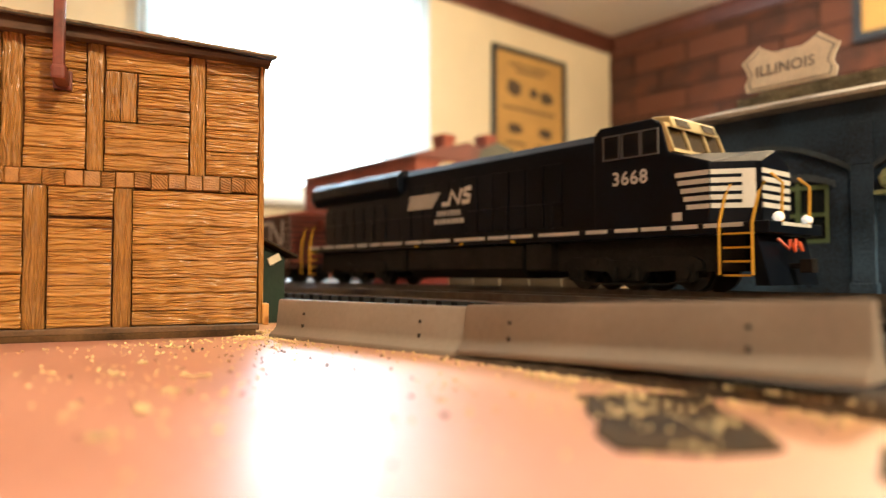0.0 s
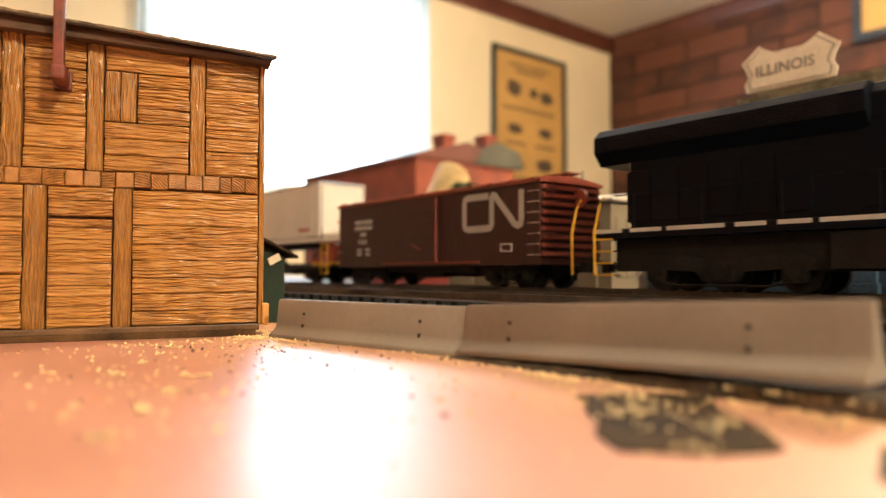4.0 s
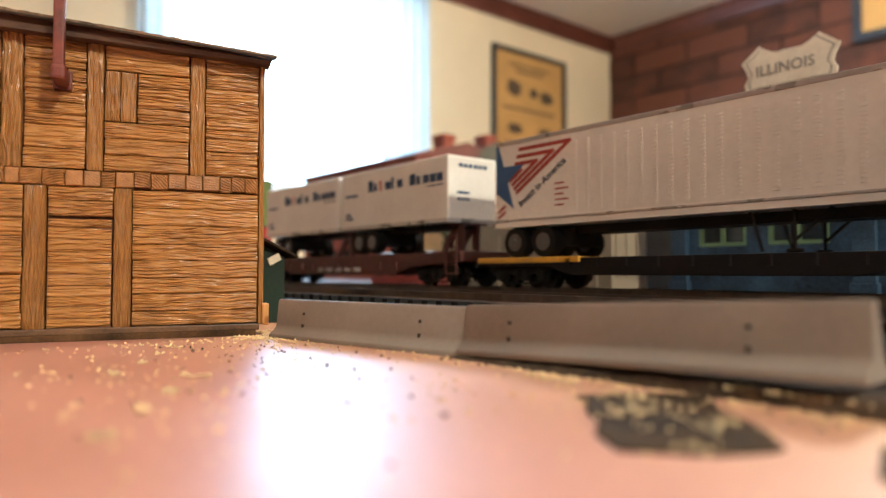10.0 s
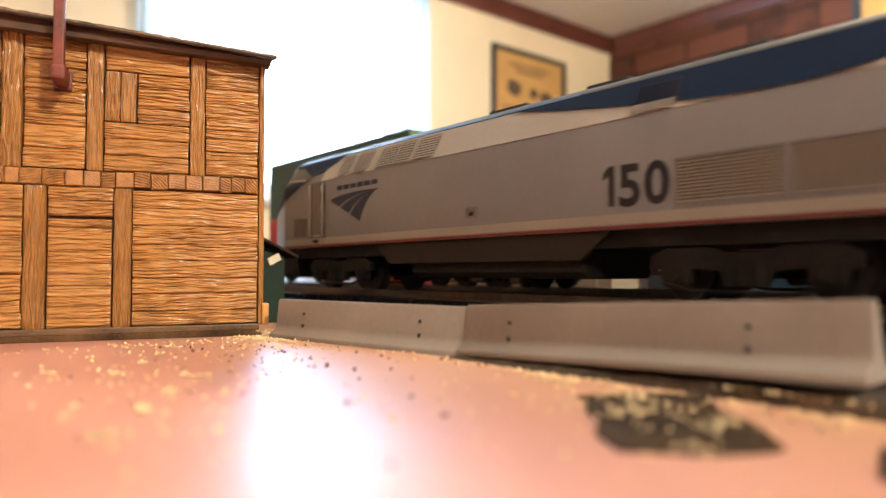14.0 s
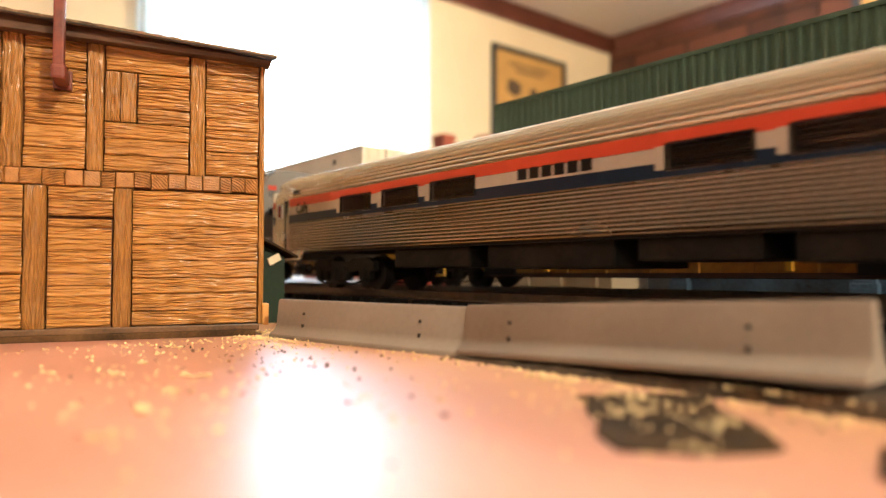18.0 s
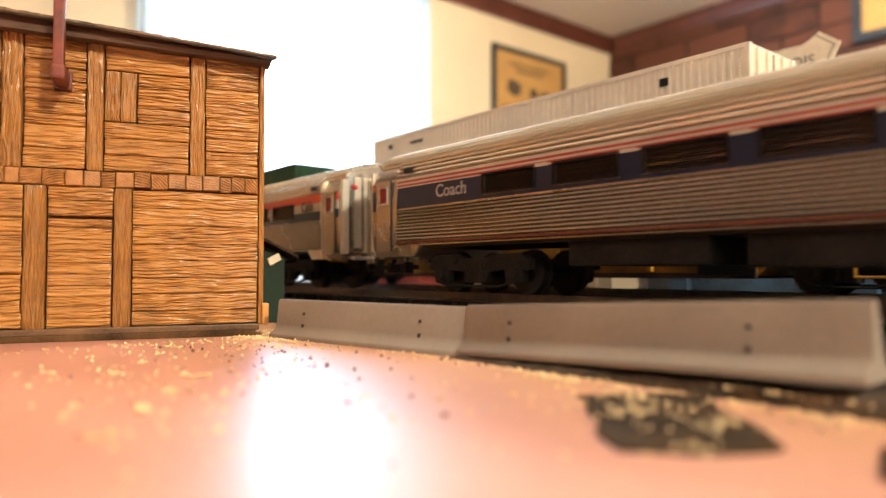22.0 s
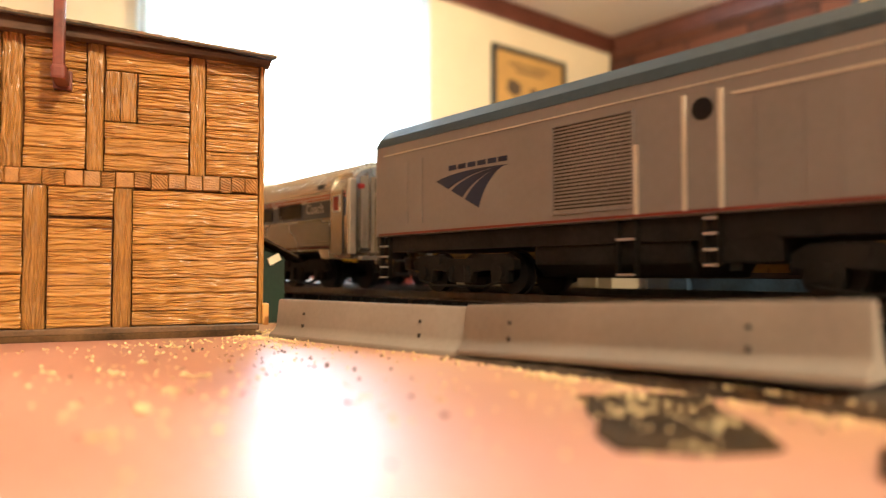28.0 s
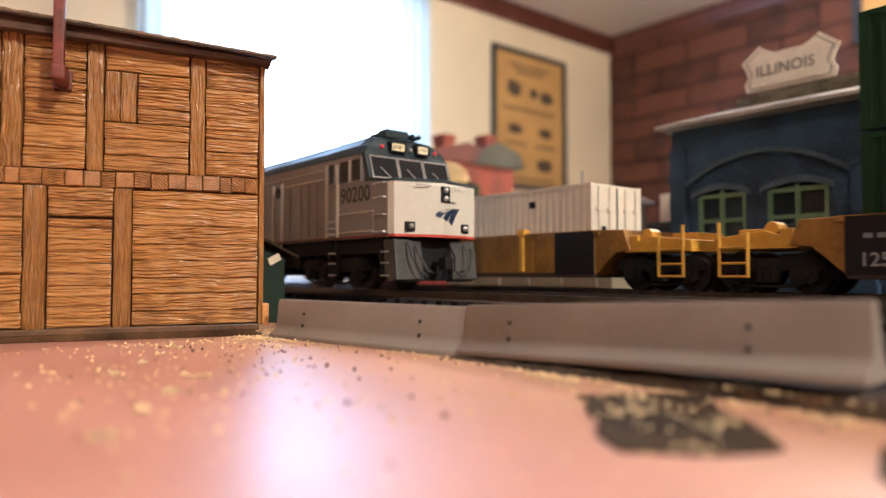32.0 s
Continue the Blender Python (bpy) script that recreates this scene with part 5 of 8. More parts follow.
    for z, a, b, n in ((0.0290, -0.0530, -0.0380, 8), (0.0262, -0.0530, -0.0380, 8), (0.0232, -0.0480, -0.0430, 2)):
        for i in range(n):
            q = a + (b - a) * i / n
            bar(o, "text_bar", q, q + (b - a) / n * 0.75, z, z + 0.0018, -0.0169, white_d)
    text(o, "43630", 0.0029, -0.0505, 0.0195, -0.0169, white_d, bold=0.00004, spacing=1.1)
    for z in (0.0140, 0.0160):
        for a in (-0.0515, -0.0440):
            bar(o, "text_bar", a, a + 0.0040, z, z + 0.0010, -0.0169, white_d)
    bm = bmesh.new()
    for q in ((0.0485, 0.0545, 0.0135, 0.0139), (0.0485, 0.0545, 0.0161, 0.0165), (0.0485, 0.0489, 0.0139, 0.0161), (0.0541, 0.0545, 0.0139, 0.0161)):
        box(bm, q[0], q[1], -0.0171, -0.0168, q[2], q[3])
    part("data_frame", bm, white_d, o)
    coupler(o, L, 1), coupler(o, -L, -1)
    FREIGHT.append((o, -0.4230))


# ---- road trailers and the flat cars that carry them ----
def tyre(o, x, y0, y1, z, r):
    w = new("wheel")
    w.parent = o
    bm = bmesh.new()
    disc(bm, x, y0, y1, z, r, 20)
    part("tyre", bm, rubber, w, bevel=0.0004)
    bm = bmesh.new()
    disc(bm, x, y0 - 0.0002, y0 + 0.0006, z, r * 0.58, 14)
    disc(bm, x, y0 - 0.0008, y0, z, r * 0.22, 8)
    part("rim", bm, mat("grey_rim", (0.14, 0.13, 0.12), 0.5, metal=0.4), w)


def flat_car(name, label, m, ends, L, xc, rise=0.0):
    o = thing(name, label, "flat car")
    for x in (-L + 0.020, L - 0.020):
        truck(o, x, 2, 0.0048, 0.0200, moving=FREIGHT)
    bm = bmesh.new()
    prism(bm, [(-L, 0.0082), (-L + 0.034, 0.0082), (-L + 0.046, 0.0048), (L - 0.046, 0.0048), (L - 0.034, 0.0082), (L, 0.0082 + rise * 0.6), (L, 0.0108 + rise), (-L, 0.0108 + rise)], "y", -0.0160, 0.0160)
    part("deck", bm, m, o, bevel=0.0003)
    for a, b in ((-L, -L + 0.050), (L - 0.018, L)):
        boxpart("end_deck", (a, b, -0.0166, 0.0166, 0.0092 + rise, 0.0112 + rise), ends, o, bevel=0.0003)
    for i in range(9):
        x = -L + 0.045 + i * (2 * L - 0.09) / 8
        boxpart("stake_pocket", (x - 0.0012, x + 0.0012, -0.0166, -0.0160, 0.0075, 0.0106), m, o)
    bm = bmesh.new()
    for x in (L - 0.0085, L - 0.0020):
        tube(bm, [(x, -0.0168, 0.0050), (x, -0.0168, 0.0205)], 0.00045)
    for z in (0.0052, 0.0088, 0.0160, 0.0203):
        tube(bm, [(L - 0.0085, -0.0168, z), (L - 0.0020, -0.0168, z)], 0.00040)
    part("ladder", bm, ends, o)
    coupler(o, L, 1), coupler(o, -L, -1)
    FREIGHT.append((o, xc))
    return o


def hitch(o, x, m, deck=0.0110, top=0.0232, lean=-0.016):
    bm = bmesh.new()
    for y in (-0.0050, 0.0035):
        prism(bm, [(x + lean - 0.003, deck), (x + lean, deck), (x + 0.002, top), (x - 0.003, top)], "y", y, y + 0.0015)
        prism(bm, [(x - 0.0010, deck), (x + 0.0025, deck), (x + 0.0025, top), (x - 0.0010, top)], "y", y, y + 0.0015)
    box(bm, x - 0.006, x + 0.006, -0.0060, 0.0060, top - 0.0008, top)
    part("hitch", bm, m, o)


def long_trailer():
    o = thing("road_trailer", "long white ribbed road trailer with a star emblem", "trailer")
    m = mat("white_trailer_paint", (0.80, 0.76, 0.69), 0.4, var=0.05, grain=600, coarse=40)
    L, z0, z1 = 0.0785, 0.0243, 0.0546
    boxpart("body", (-L, L, -0.0145, 0.0145, z0, z1), m, o, bevel=0.0004)
    boxpart("roof_cap", (-L - 0.0002, L + 0.0002, -0.0148, 0.0148, z1 - 0.0010, z1 + 0.0006), silver, o, bevel=0.0003)
    boxpart("bottom_rail", (-L - 0.0002, L + 0.0002, -0.0148, 0.0148, z0 - 0.0018, z0 + 0.0002), m, o, bevel=0.0002)
    boxpart("side_rail", (-L, L, -0.0150, 0.0150, z0 + 0.0004, z0 + 0.0012), silver, o, bevel=0.0002)
    # columns of short pressed ribs
    rb = bmesh.new()
    for i in range(21):
        z = z0 + 0.0030 + i * 0.00115
        box(rb, -0.0008, 0.0008, -0.00036, 0.0, z, z + 0.0005)
    rb = mesh_of("pressed_rib", rb, m)
    for i in range(22):
        piece("pressed_rib", rb, o, pose(-L + 0.0385 + i * 0.0052, -0.0145, 0))
    bar(o, "red_marker", 0.0555, 0.0680, 0.0285, 0.0302, -0.0149, red_d)
    # front wall marks
    boxpart("front_emblem", (L, L + 0.0002, -0.0005, 0.0030, 0.0385, 0.0435), red_d, o)
    boxpart("red_marker", (L, L + 0.0002, -0.0028, 0.0075, 0.0325, 0.0345), red_d, o)
    boxpart("text_bar", (L, L + 0.0002, 0.0005, 0.0035, 0.0292, 0.0304), blue_d, o)
    for y in (-0.0135, 0.0125):
        boxpart("corner_post", (L - 0.0006, L + 0.0003, y, y + 0.0010, z0 - 0.0008, z1), silver, o)
    # half a blue star at the rear edge, with nested red chevrons
    y = -0.0145
    cx, cz = -L + 0.0010, 0.0410
    star = [(cx + r * math.cos(radians(d)), cz + r * math.sin(radians(d))) for d, r in ((90, 0.0142), (54, 0.0057), (18, 0.0142), (-18, 0.0057), (-54, 0.0142), (-90, 0.0057))]
    bm = bmesh.new()
    prism(bm, star + [(-L + 0.0003, star[-1][1]), (-L + 0.0003, star[0][1])], "y", y - 0.00020, y)
    part("star_emblem", bm, mat("emblem_blue", (0.035, 0.10, 0.24), 0.45, var=0.08, grain=900), o, "half a blue star")
    chev = mat("emblem_red", (0.33, 0.045, 0.035), 0.45, var=0.08, grain=900)
    for i in range(4):
        c = (-0.0416 - 0.0077 * i, 0.0512 - 0.0026 * i)
        stroke(o, "emblem_stripe", [(-0.0664 - 0.0011 * i, c[1]), (c[0] - 0.0012, c[1])], 0.0014, y, chev, t=0.0001)
        k = (0.0279 - 0.0070 * i) / 0.0279
        stroke(o, "emblem_stripe", [(c[0], c[1] + 0.0004), (c[0] - 0.0262 * k, c[1] + 0.0004 - 0.0165 * k)], 0.0014, y - 0.0001, chev, t=0.0001)
    for i in range(2):
        stroke(o, "emblem_stripe", [(-0.0772, 0.0262 + 0.0022 * i), (-0.0735, 0.0286 + 0.0022 * i)], 0.0011, y, chev, t=0.0001)
    letters("lettering", "Invest in America", 0.0037, blue_d, o, pose(-0.0655, y - 0.0001, 0.0296, 90) @ pose(0, 0, 0, 0, 0, 33.7), bold=0.00008)
    for i in range(5):
        bar(o, "text_bar", -0.0490, -0.0450 + (i % 2) * 0.002, 0.0290 + i * 0.0019, 0.0296 + i * 0.0019, y, chev)
    # running gear
    boxpart("chassis", (-L + 0.004, 0.060, -0.0060, 0.0060, 0.0195, 0.0226), grime, o)
    for x in (-0.0688, -0.0550):
        tyre(o, x, -0.0142, -0.0090, 0.0112 + 0.0056, 0.0056)
        tyre(o, x, 0.0090, 0.0142, 0.0112 + 0.0056, 0.0056)
    boxpart("suspension", (-L + 0.004, -L + 0.0320, -0.0088, 0.0088, 0.0150, 0.0215), grime, o, bevel=0.0005)
    for y in (-0.0100, 0.0090):
        bm = bmesh.new()
        tube(bm, [(0.0180, y, 0.0230), (0.0215, y, 0.0114)], 0.00045)
        tube(bm, [(0.0300, y, 0.0230), (0.0300, y, 0.0114)], 0.0006)
        tube(bm, [(0.0400, y, 0.0230), (0.0305, y, 0.0145)], 0.00045)
        tube(bm, [(0.0280, y, 0.0114), (0.0320, y, 0.0114)], 0.0007)
        part("landing_leg", bm, grime, o)
    FREIGHT.append((o, -0.5946))


def short_trailer(x, label):
    o = thing("road_trailer", label, "trailer", group="short white trailers")
    m = mat("white_van_paint", (0.78, 0.74, 0.66), 0.4, var=0.05, grain=600, coarse=40)
    L, z0, z1 = 0.0425, 0.0278, 0.0555
    boxpart("body", (-L, L, -0.0140, 0.0140, z0, z1), m, o, bevel=0.0010)
    boxpart("bottom_rail", (-L, L, -0.0142, 0.0142, z0 - 0.0008, z0 + 0.0008), silver, o)
    y = -0.0140
    vb = mat("van_blue_lettering", (0.02, 0.055, 0.13), 0.5, var=0.1, grain=900)
    # plain bars of the length and height of the words
    for i, (w, h) in enumerate(((0.0046, 0.0052), (0.0026, 0.0036), (0.0016, 0.0046), (0.0042, 0.0036), (0.0016, 0.0052), (0.0040, 0.0036), (0, 0), (0.0058, 0.0050), (0.0028, 0.0036), (0.0042, 0.0036), (0.0054, 0.0036), (0.0042, 0.0036))):
        a = -0.0178 + i * 0.0048
        if w:
            bar(o, "text_bar", a, a + min(w, 0.0041), 0.0446, 0.0446 + h, y, red_d if i == 2 else vb)
    bar(o, "text_bar", 0.0280, 0.0395, 0.0428, 0.0434, y, vb)
    for z, w in ((0.0432, 0.011), (0.0338, 0.005), (0.0318, 0.007)):
        bar(o, "text_bar", -0.0385, -0.0385 + w, z, z + 0.0012, y, vb)
    for i in range(6):
        boxpart("text_bar", (L, L + 0.0001, -0.0080 + i * 0.0028, -0.0060 + i * 0.0028, 0.0505, 0.0522), vb, o)
    for z in (0.0392, 0.0364):
        boxpart("text_bar", (L, L + 0.0001, -0.0090, -0.0020, z, z + 0.0010), vb, o)
    boxpart("chassis", (-L + 0.003, L - 0.004, -0.0055, 0.0055, 0.0245, 0.0270), grime, o)
    for xx in (-0.0267, -0.0150):
        tyre(o, xx, -0.0138, -0.0088, 0.0146 + 0.0057, 0.0057)
        tyre(o, xx, 0.0088, 0.0138, 0.0146 + 0.0057, 0.0057)
    boxpart("suspension", (-0.0310, -0.0105, -0.0085, 0.0085, 0.0190, 0.0245), grime, o)
    for yy in (-0.0090, 0.0080):
        bm = bmesh.new()
        tube(bm, [(0.0190, yy, 0.0270), (0.0190, yy, 0.0148)], 0.0006)
        tube(bm, [(0.0170, yy, 0.0148), (0.0210, yy, 0.0148)], 0.0007)
        part("landing_leg", bm, grime, o)
    FREIGHT.append((o, x))


# ---- containers and well cars ----
def corrugated(bm, x0, x1, y, z0, z1, pitch, depth, sgn):
    n = max(2, int((x1 - x0) / pitch))
    row = []
    for i in range(n):
        a = x0 + (x1 - x0) * i / n
        p = (x1 - x0) / n
        row += [(a, 0), (a + p * 0.35, 0), (a + p * 0.5, depth), (a + p * 0.85, depth)]
    row.append((x1, 0))
    loft(bm, [[(x, y - sgn * d, z) for x, d in row] for z in (z0, z1)], cap=False, closed=False)


def container(label, m, mend, xc, half, z0, z1, marks=None, pitch=0.0030):
    o = thing("shipping_container", label, "container", group="stacked containers")
    W = 0.0140
    bm = bmesh.new()
    box(bm, -half + 0.0004, half - 0.0004, -W + 0.0008, W - 0.0008, z0 + 0.0003, z1 - 0.0003)
    for s in (-1, 1):
        corrugated(bm, -half + 0.0014, half - 0.0014, s * W, z0 + 0.0014, z1 - 0.0012, pitch, 0.0006, s)
    part("body", bm, m, o)
    for sx in (-1, 1):
        for sy in (-1, 1):
            a, b = sorted((sx * half, sx * (half - 0.0015)))
            c, d = sorted((sy * (W + 0.0001), sy * (W - 0.0014)))
            boxpart("corner_post", (a, b, c, d, z0, z1), m, o, bevel=0.0001)
    for s in (-1, 1):
        c, d = sorted((s * (W + 0.0001), s * (W - 0.0010)))
        for za, zb in ((z0, z0 + 0.0015), (z1 - 0.0013, z1)):
            boxpart("side_rail", (-half + 0.0015, half - 0.0015, c, d, za, zb), m, o)
    boxpart("roof", (-half + 0.0004, half - 0.0004, -W, W, z1 - 0.0004, z1 - 0.0001), m, o)
    e = boxpart("door_end", (half - 0.0006, half - 0.0001, -W + 0.0012, W - 0.0012, z0 + 0.0010, z1 - 0.0010), mend, o)
    for y in (-0.0105, -0.0045, 0.0045, 0.0105):
        bm = bmesh.new()
        tube(bm, [(half + 0.0004, y, z0 + 0.0010), (half + 0.0004, y, z1 - 0.0010)], 0.00035)
        part("lock_bar", bm, mend, e)
        for z in (z0 + (z1 - z0) * 0.28, z0 + (z1 - z0) * 0.72):
            boxpart("bar_clamp", (half, half + 0.0010, y - 0.0012, y + 0.0012, z - 0.0005, z + 0.0005), mend, e)
    boxpart("door_gap", (half - 0.0001, half + 0.0001, -0.0003, 0.0003, z0 + 0.001, z1 - 0.001), black_p, e)
    if marks:
        marks(o, half, W, z0, z1)
    FREIGHT.append((o, xc))
    return o


def emblem_marks(o, half, W, z0, z1):
    """Orange panel with plain dark strokes, and rows of small white bars."""
    y = -W - 0.0007
    a = -half + 0.0445
    boxpart("emblem_panel", (a, a + 0.0165, y, y + 0.0006, z1 - 0.0150, z1 - 0.0030), mat("orange_panel", (0.72, 0.36, 0.04), 0.5, var=0.05), o, "orange emblem panel")
    bm = bmesh.new()
    for q in ((a + 0.0020, a + 0.0029, -0.0132, -0.0050), (a + 0.0029, a + 0.0062, -0.0059, -0.0050), (a + 0.0029, a + 0.0052, -0.0097, -0.0089), (a + 0.0029, a + 0.0062, -0.0132, -0.0123)):
        box(bm, q[0], q[1], y - 0.0001, y, z1 + q[2], z1 + q[3])
    part("emblem_stroke", bm, black_p, o)
    stroke(o, "emblem_stroke", [(a + 0.0066, z1 - 0.0118), (a + 0.0074, z1 - 0.0080), (a + 0.0086, z1 - 0.0108), (a + 0.0100, z1 - 0.0072), (a + 0.0104, z1 - 0.0118)], 0.0011, y, blue_d)
    stroke(o, "emblem_stroke", [(a + 0.0112, z1 - 0.0122), (a + 0.0122, z1 - 0.0062), (a + 0.0142, z1 - 0.0064), (a + 0.0142, z1 - 0.0086), (a + 0.0120, z1 - 0.0090)], 0.0011, y, blue_d)
    dim = mat("dim_grey_lettering", (0.30, 0.30, 0.28), 0.6)
    for i in range(9):
        if i != 3:
            bar(o, "text_bar", -half + 0.0065 + i * 0.0015, -half + 0.0074 + i * 0.0015, z1 - 0.0080, z1 - 0.0073, y + 0.0006, dim)
    text(o, "53'", 0.0030, -half + 0.0100, z1 - 0.0127, y + 0.0005, dim)
    bar(o, "text_bar", -half + 0.0250, -half + 0.0282, z1 - 0.0076, z1 - 0.0069, y + 0.0006, dim)
    text(o, "TOP LIFT ONLY", 0.0022, -half + 0.0245, z0 + 0.0060, y + 0.0005, dim)
    boxpart("mid_post", (-half + 0.0205, -half + 0.0220, -W - 0.0002, -W + 0.0006, z0, z1), mat("forest_green_paint", (0.018, 0.075, 0.022)), o)


def plain_marks(o, half, W, z0, z1):
    y = -W - 0.0002
    bar(o, "text_bar", -half + 0.0130, -half + 0.0160, z1 - 0.0060, z1 - 0.0040, y, black_p)
    bar(o, "text_bar", half - 0.0280, half - 0.0250, z1 - 0.0070, z1 - 0.0045, y, black_p)
    bar(o, "text_bar", -half + 0.0300, -half + 0.0390, z1 - 0.0058, z1 - 0.0046, y, black_p)
    for z in (z0 + 0.012, z0 + 0.0145):
        boxpart("text_bar", (half + 0.0001, half + 0.0003, -0.0088, -0.0066, z, z + 0.0014), black_p, o)


def well_car(label, xc, half, number=None):
    o = thing("well_car", label, "well car", group="yellow well cars")
    # yellow darkened for the shade on the sides; platforms take brighter yellow_p
    m = mat("shaded_well_yellow", (0.29, 0.140, 0.014), 0.5, var=0.25, grain=600, coarse=70)
    y = 0.0168
    for s in (-1, 1):
        a, b = sorted((s * y, s * (y - 0.0012)))
        boxpart("side", (-half, half, a, b, 0.0048, 0.0192), m, o, bevel=0.0002)
        c, d = sorted((s * (y + 0.0005), s * (y - 0.0016)))
        boxpart("top_chord", (-half - 0.002, half + 0.002, c, d, 0.0180, 0.0195), m, o)
        boxpart("bottom_chord", (-half, half, c, d, 0.0042, 0.0056), mat("dark_brown_chord", (0.045, 0.022, 0.014), 0.6, var=0.2) if s < 0 else m, o)
        k = int(half * 2 / 0.016)
        for i in range(k):
            x = -half + 0.008 + i * 0.016
            boxpart("side_rib", (x, x + 0.0009, c, d, 0.0056, 0.0180), m, o)
    boxpart("floor", (-half, half, -y + 0.0012, y - 0.0012, 0.0040, 0.0052), grime, o)
    for sx in (-1, 1):
        bm = bmesh.new()
        e = sx * half
        prism(bm, [(e, 0.0048), (e, 0.0195), (e + sx * 0.011, 0.0192), (e + sx * 0.0135, 0.0128), (e + sx * 0.008, 0.0120), (e + sx * 0.004, 0.0085)], "y", -0.0165, 0.0165)
        part("end_bulkhead", bm, m, o, bevel=0.0003)
        bm = bmesh.new()
        prism(bm, [(e + sx * 0.0115, 0.0120), (e + sx * 0.0115, 0.0140), (e + sx * 0.020, 0.0168), (e + sx * 0.034, 0.0152), (e + sx * 0.034, 0.0118)], "y", -0.0160, 0.0160)
        part("end_platform", bm, yellow_p, o, bevel=0.0003)
        truck(o, e + sx * 0.0210, 2, 0.0056, 0.0190, moving=FREIGHT)
        bm = bmesh.new()
        for dx in (0.0240, 0.0320):
            tube(bm, [(e + sx * dx, -0.0172, 0.0044), (e + sx * dx, -0.0172, 0.0195 if dx > 0.03 else 0.0165)], 0.00048)
        for z in (0.0046, 0.0082, 0.0125):
            tube(bm, [(e + sx * 0.0240, -0.0172, z), (e + sx * 0.0320, -0.0172, z)], 0.00042)
        part("ladder", bm, yellow_p, o)
        bm = bmesh.new()
        box(bm, e + sx * 0.0145 - 0.0016, e + sx * 0.0145 + 0.0016, -0.0160, -0.0120, 0.0130, 0.0172)
        box(bm, e + sx * 0.0270 - 0.004, e + sx * 0.0270 + 0.004, -0.0080, 0.0080, 0.0145, 0.0178)
        disc(bm, e + sx * 0.0185, -0.0150, -0.0100, 0.0172, 0.0020, 12)
        part("brake_gear", bm, yellow_p, o, bevel=0.0003)
        x0 = e - 0.0165 if sx > 0 else e
        boxpart("number_panel", (x0, x0 + 0.0165, -0.0175, -0.0168, 0.0050, 0.0192), black_p, o, "black number panel")
        if number and sx < 0:
            text(o, number, 0.0046, x0 + 0.0030, 0.0072, -0.0175, mat("worn_white_number", (0.34, 0.33, 0.31), 0.6, var=0.2), bold=0.00006)
            for i in range(3):
                bar(o, "text_bar", x0 + 0.004 + i * 0.0030, x0 + 0.0060 + i * 0.0030, 0.0138, 0.0150, -0.0175, mat("dim_grey_lettering", (0.20, 0.20, 0.19), 0.6))
        coupler(o, e + sx * 0.034, sx)
        boxpart("bracket", (e - sx * 0.032 - 0.0018, e - sx * 0.032 + 0.0018, -0.0185, -0.0150, 0.0188, 0.0212), yellow_p, o, bevel=0.0006)
        boxpart("bracket_strap", (e - sx * 0.032 - 0.0009, e - sx * 0.032 + 0.0009, -0.0180, -0.0168, 0.0060, 0.0188), yellow_p, o, bevel=0.0002)
    for i in range(4):
        x = -half + 0.030 + i * 0.012
        bar(o, "text_bar", x, x + 0.0065, 0.0115, 0.0121, -y, black_p)
    FREIGHT.append((o, xc))


black_locomotive()
boxcar()
flat_car("flat_car", "black spine flat car with yellow ends carrying a trailer", black_p, yellow_p, 0.0900, -0.5915)
hitch(FREIGHT[-1][0], 0.0705, mat("hitch_red", (0.33, 0.05, 0.025), 0.55, var=0.2, grain=600))
long_trailer()
brown_fl = mat("brown_flat_paint", (0.075, 0.022, 0.016), 0.55, var=0.2, grain=600, coarse=60)
flat_car("flat_car", "dark brown flat car carrying two short trailers", brown_fl, brown_fl, 0.0965, -0.7885, 0.0034)
_f2 = FREIGHT[-1][0]
hitch(_f2, 0.0825, brown_fl, 0.0144, 0.0268, -0.010), hitch(_f2, -0.006, brown_fl, 0.0144, 0.0268, -0.010)
for _i in range(5):
    bar(_f2, "text_bar", -0.020 + _i * 0.009, -0.014 + _i * 0.009, 0.0062, 0.0082, -0.0160, white_d)
short_trailer(-0.7450, "short white van trailer with dark blue lettering bars")
short_trailer(-0.8334, "short white van trailer with dark blue lettering bars")
green_c = mat("dark_green_container", (0.052, 0.100, 0.070), 0.5, var=0.12, grain=600, coarse=50)
lime = mat("yellow_green_door", (0.20, 0.25, 0.07), 0.5, var=0.1, grain=600)
red_c = mat("red_container", (0.42, 0.025, 0.025), 0.45, var=0.1, grain=600, coarse=50)
grey_c = mat("light_grey_container", (0.74, 0.70, 0.62), 0.45, var=0.06, grain=600, coarse=50)
emp_c = mat("forest_green_paint", (0.007, 0.033, 0.010), 0.5, var=0.12, grain=600, coarse=50, spec=0.25)
cream_c = mat("cream_container", (0.70, 0.64, 0.52), 0.5, var=0.06, grain=600, coarse=50)
well_car("yellow well car loaded with a red and a green container", -0.9988, 0.0730)
container("red ribbed shipping container low in a well car", red_c, red_c, -0.9988, 0.0707, 0.0055, 0.0372)
container("dark green ribbed shipping container stacked on a red one", green_c, lime, -0.9988, 0.0707, 0.0375, 0.0705)
well_car("yellow well car loaded with light grey containers", -1.2556, 0.0945)
container("light grey ribbed shipping container low in a well car", grey_c, cream_c, -1.2556, 0.0707, 0.0055, 0.0372, plain_marks)
container("long light grey ribbed shipping container stacked on another", grey_c, cream_c, -1.2556, 0.0923, 0.0375, 0.0690, plain_marks, 0.0024)
well_car("yellow well car loaded with long green containers", -1.5215, 0.0955, "1257")
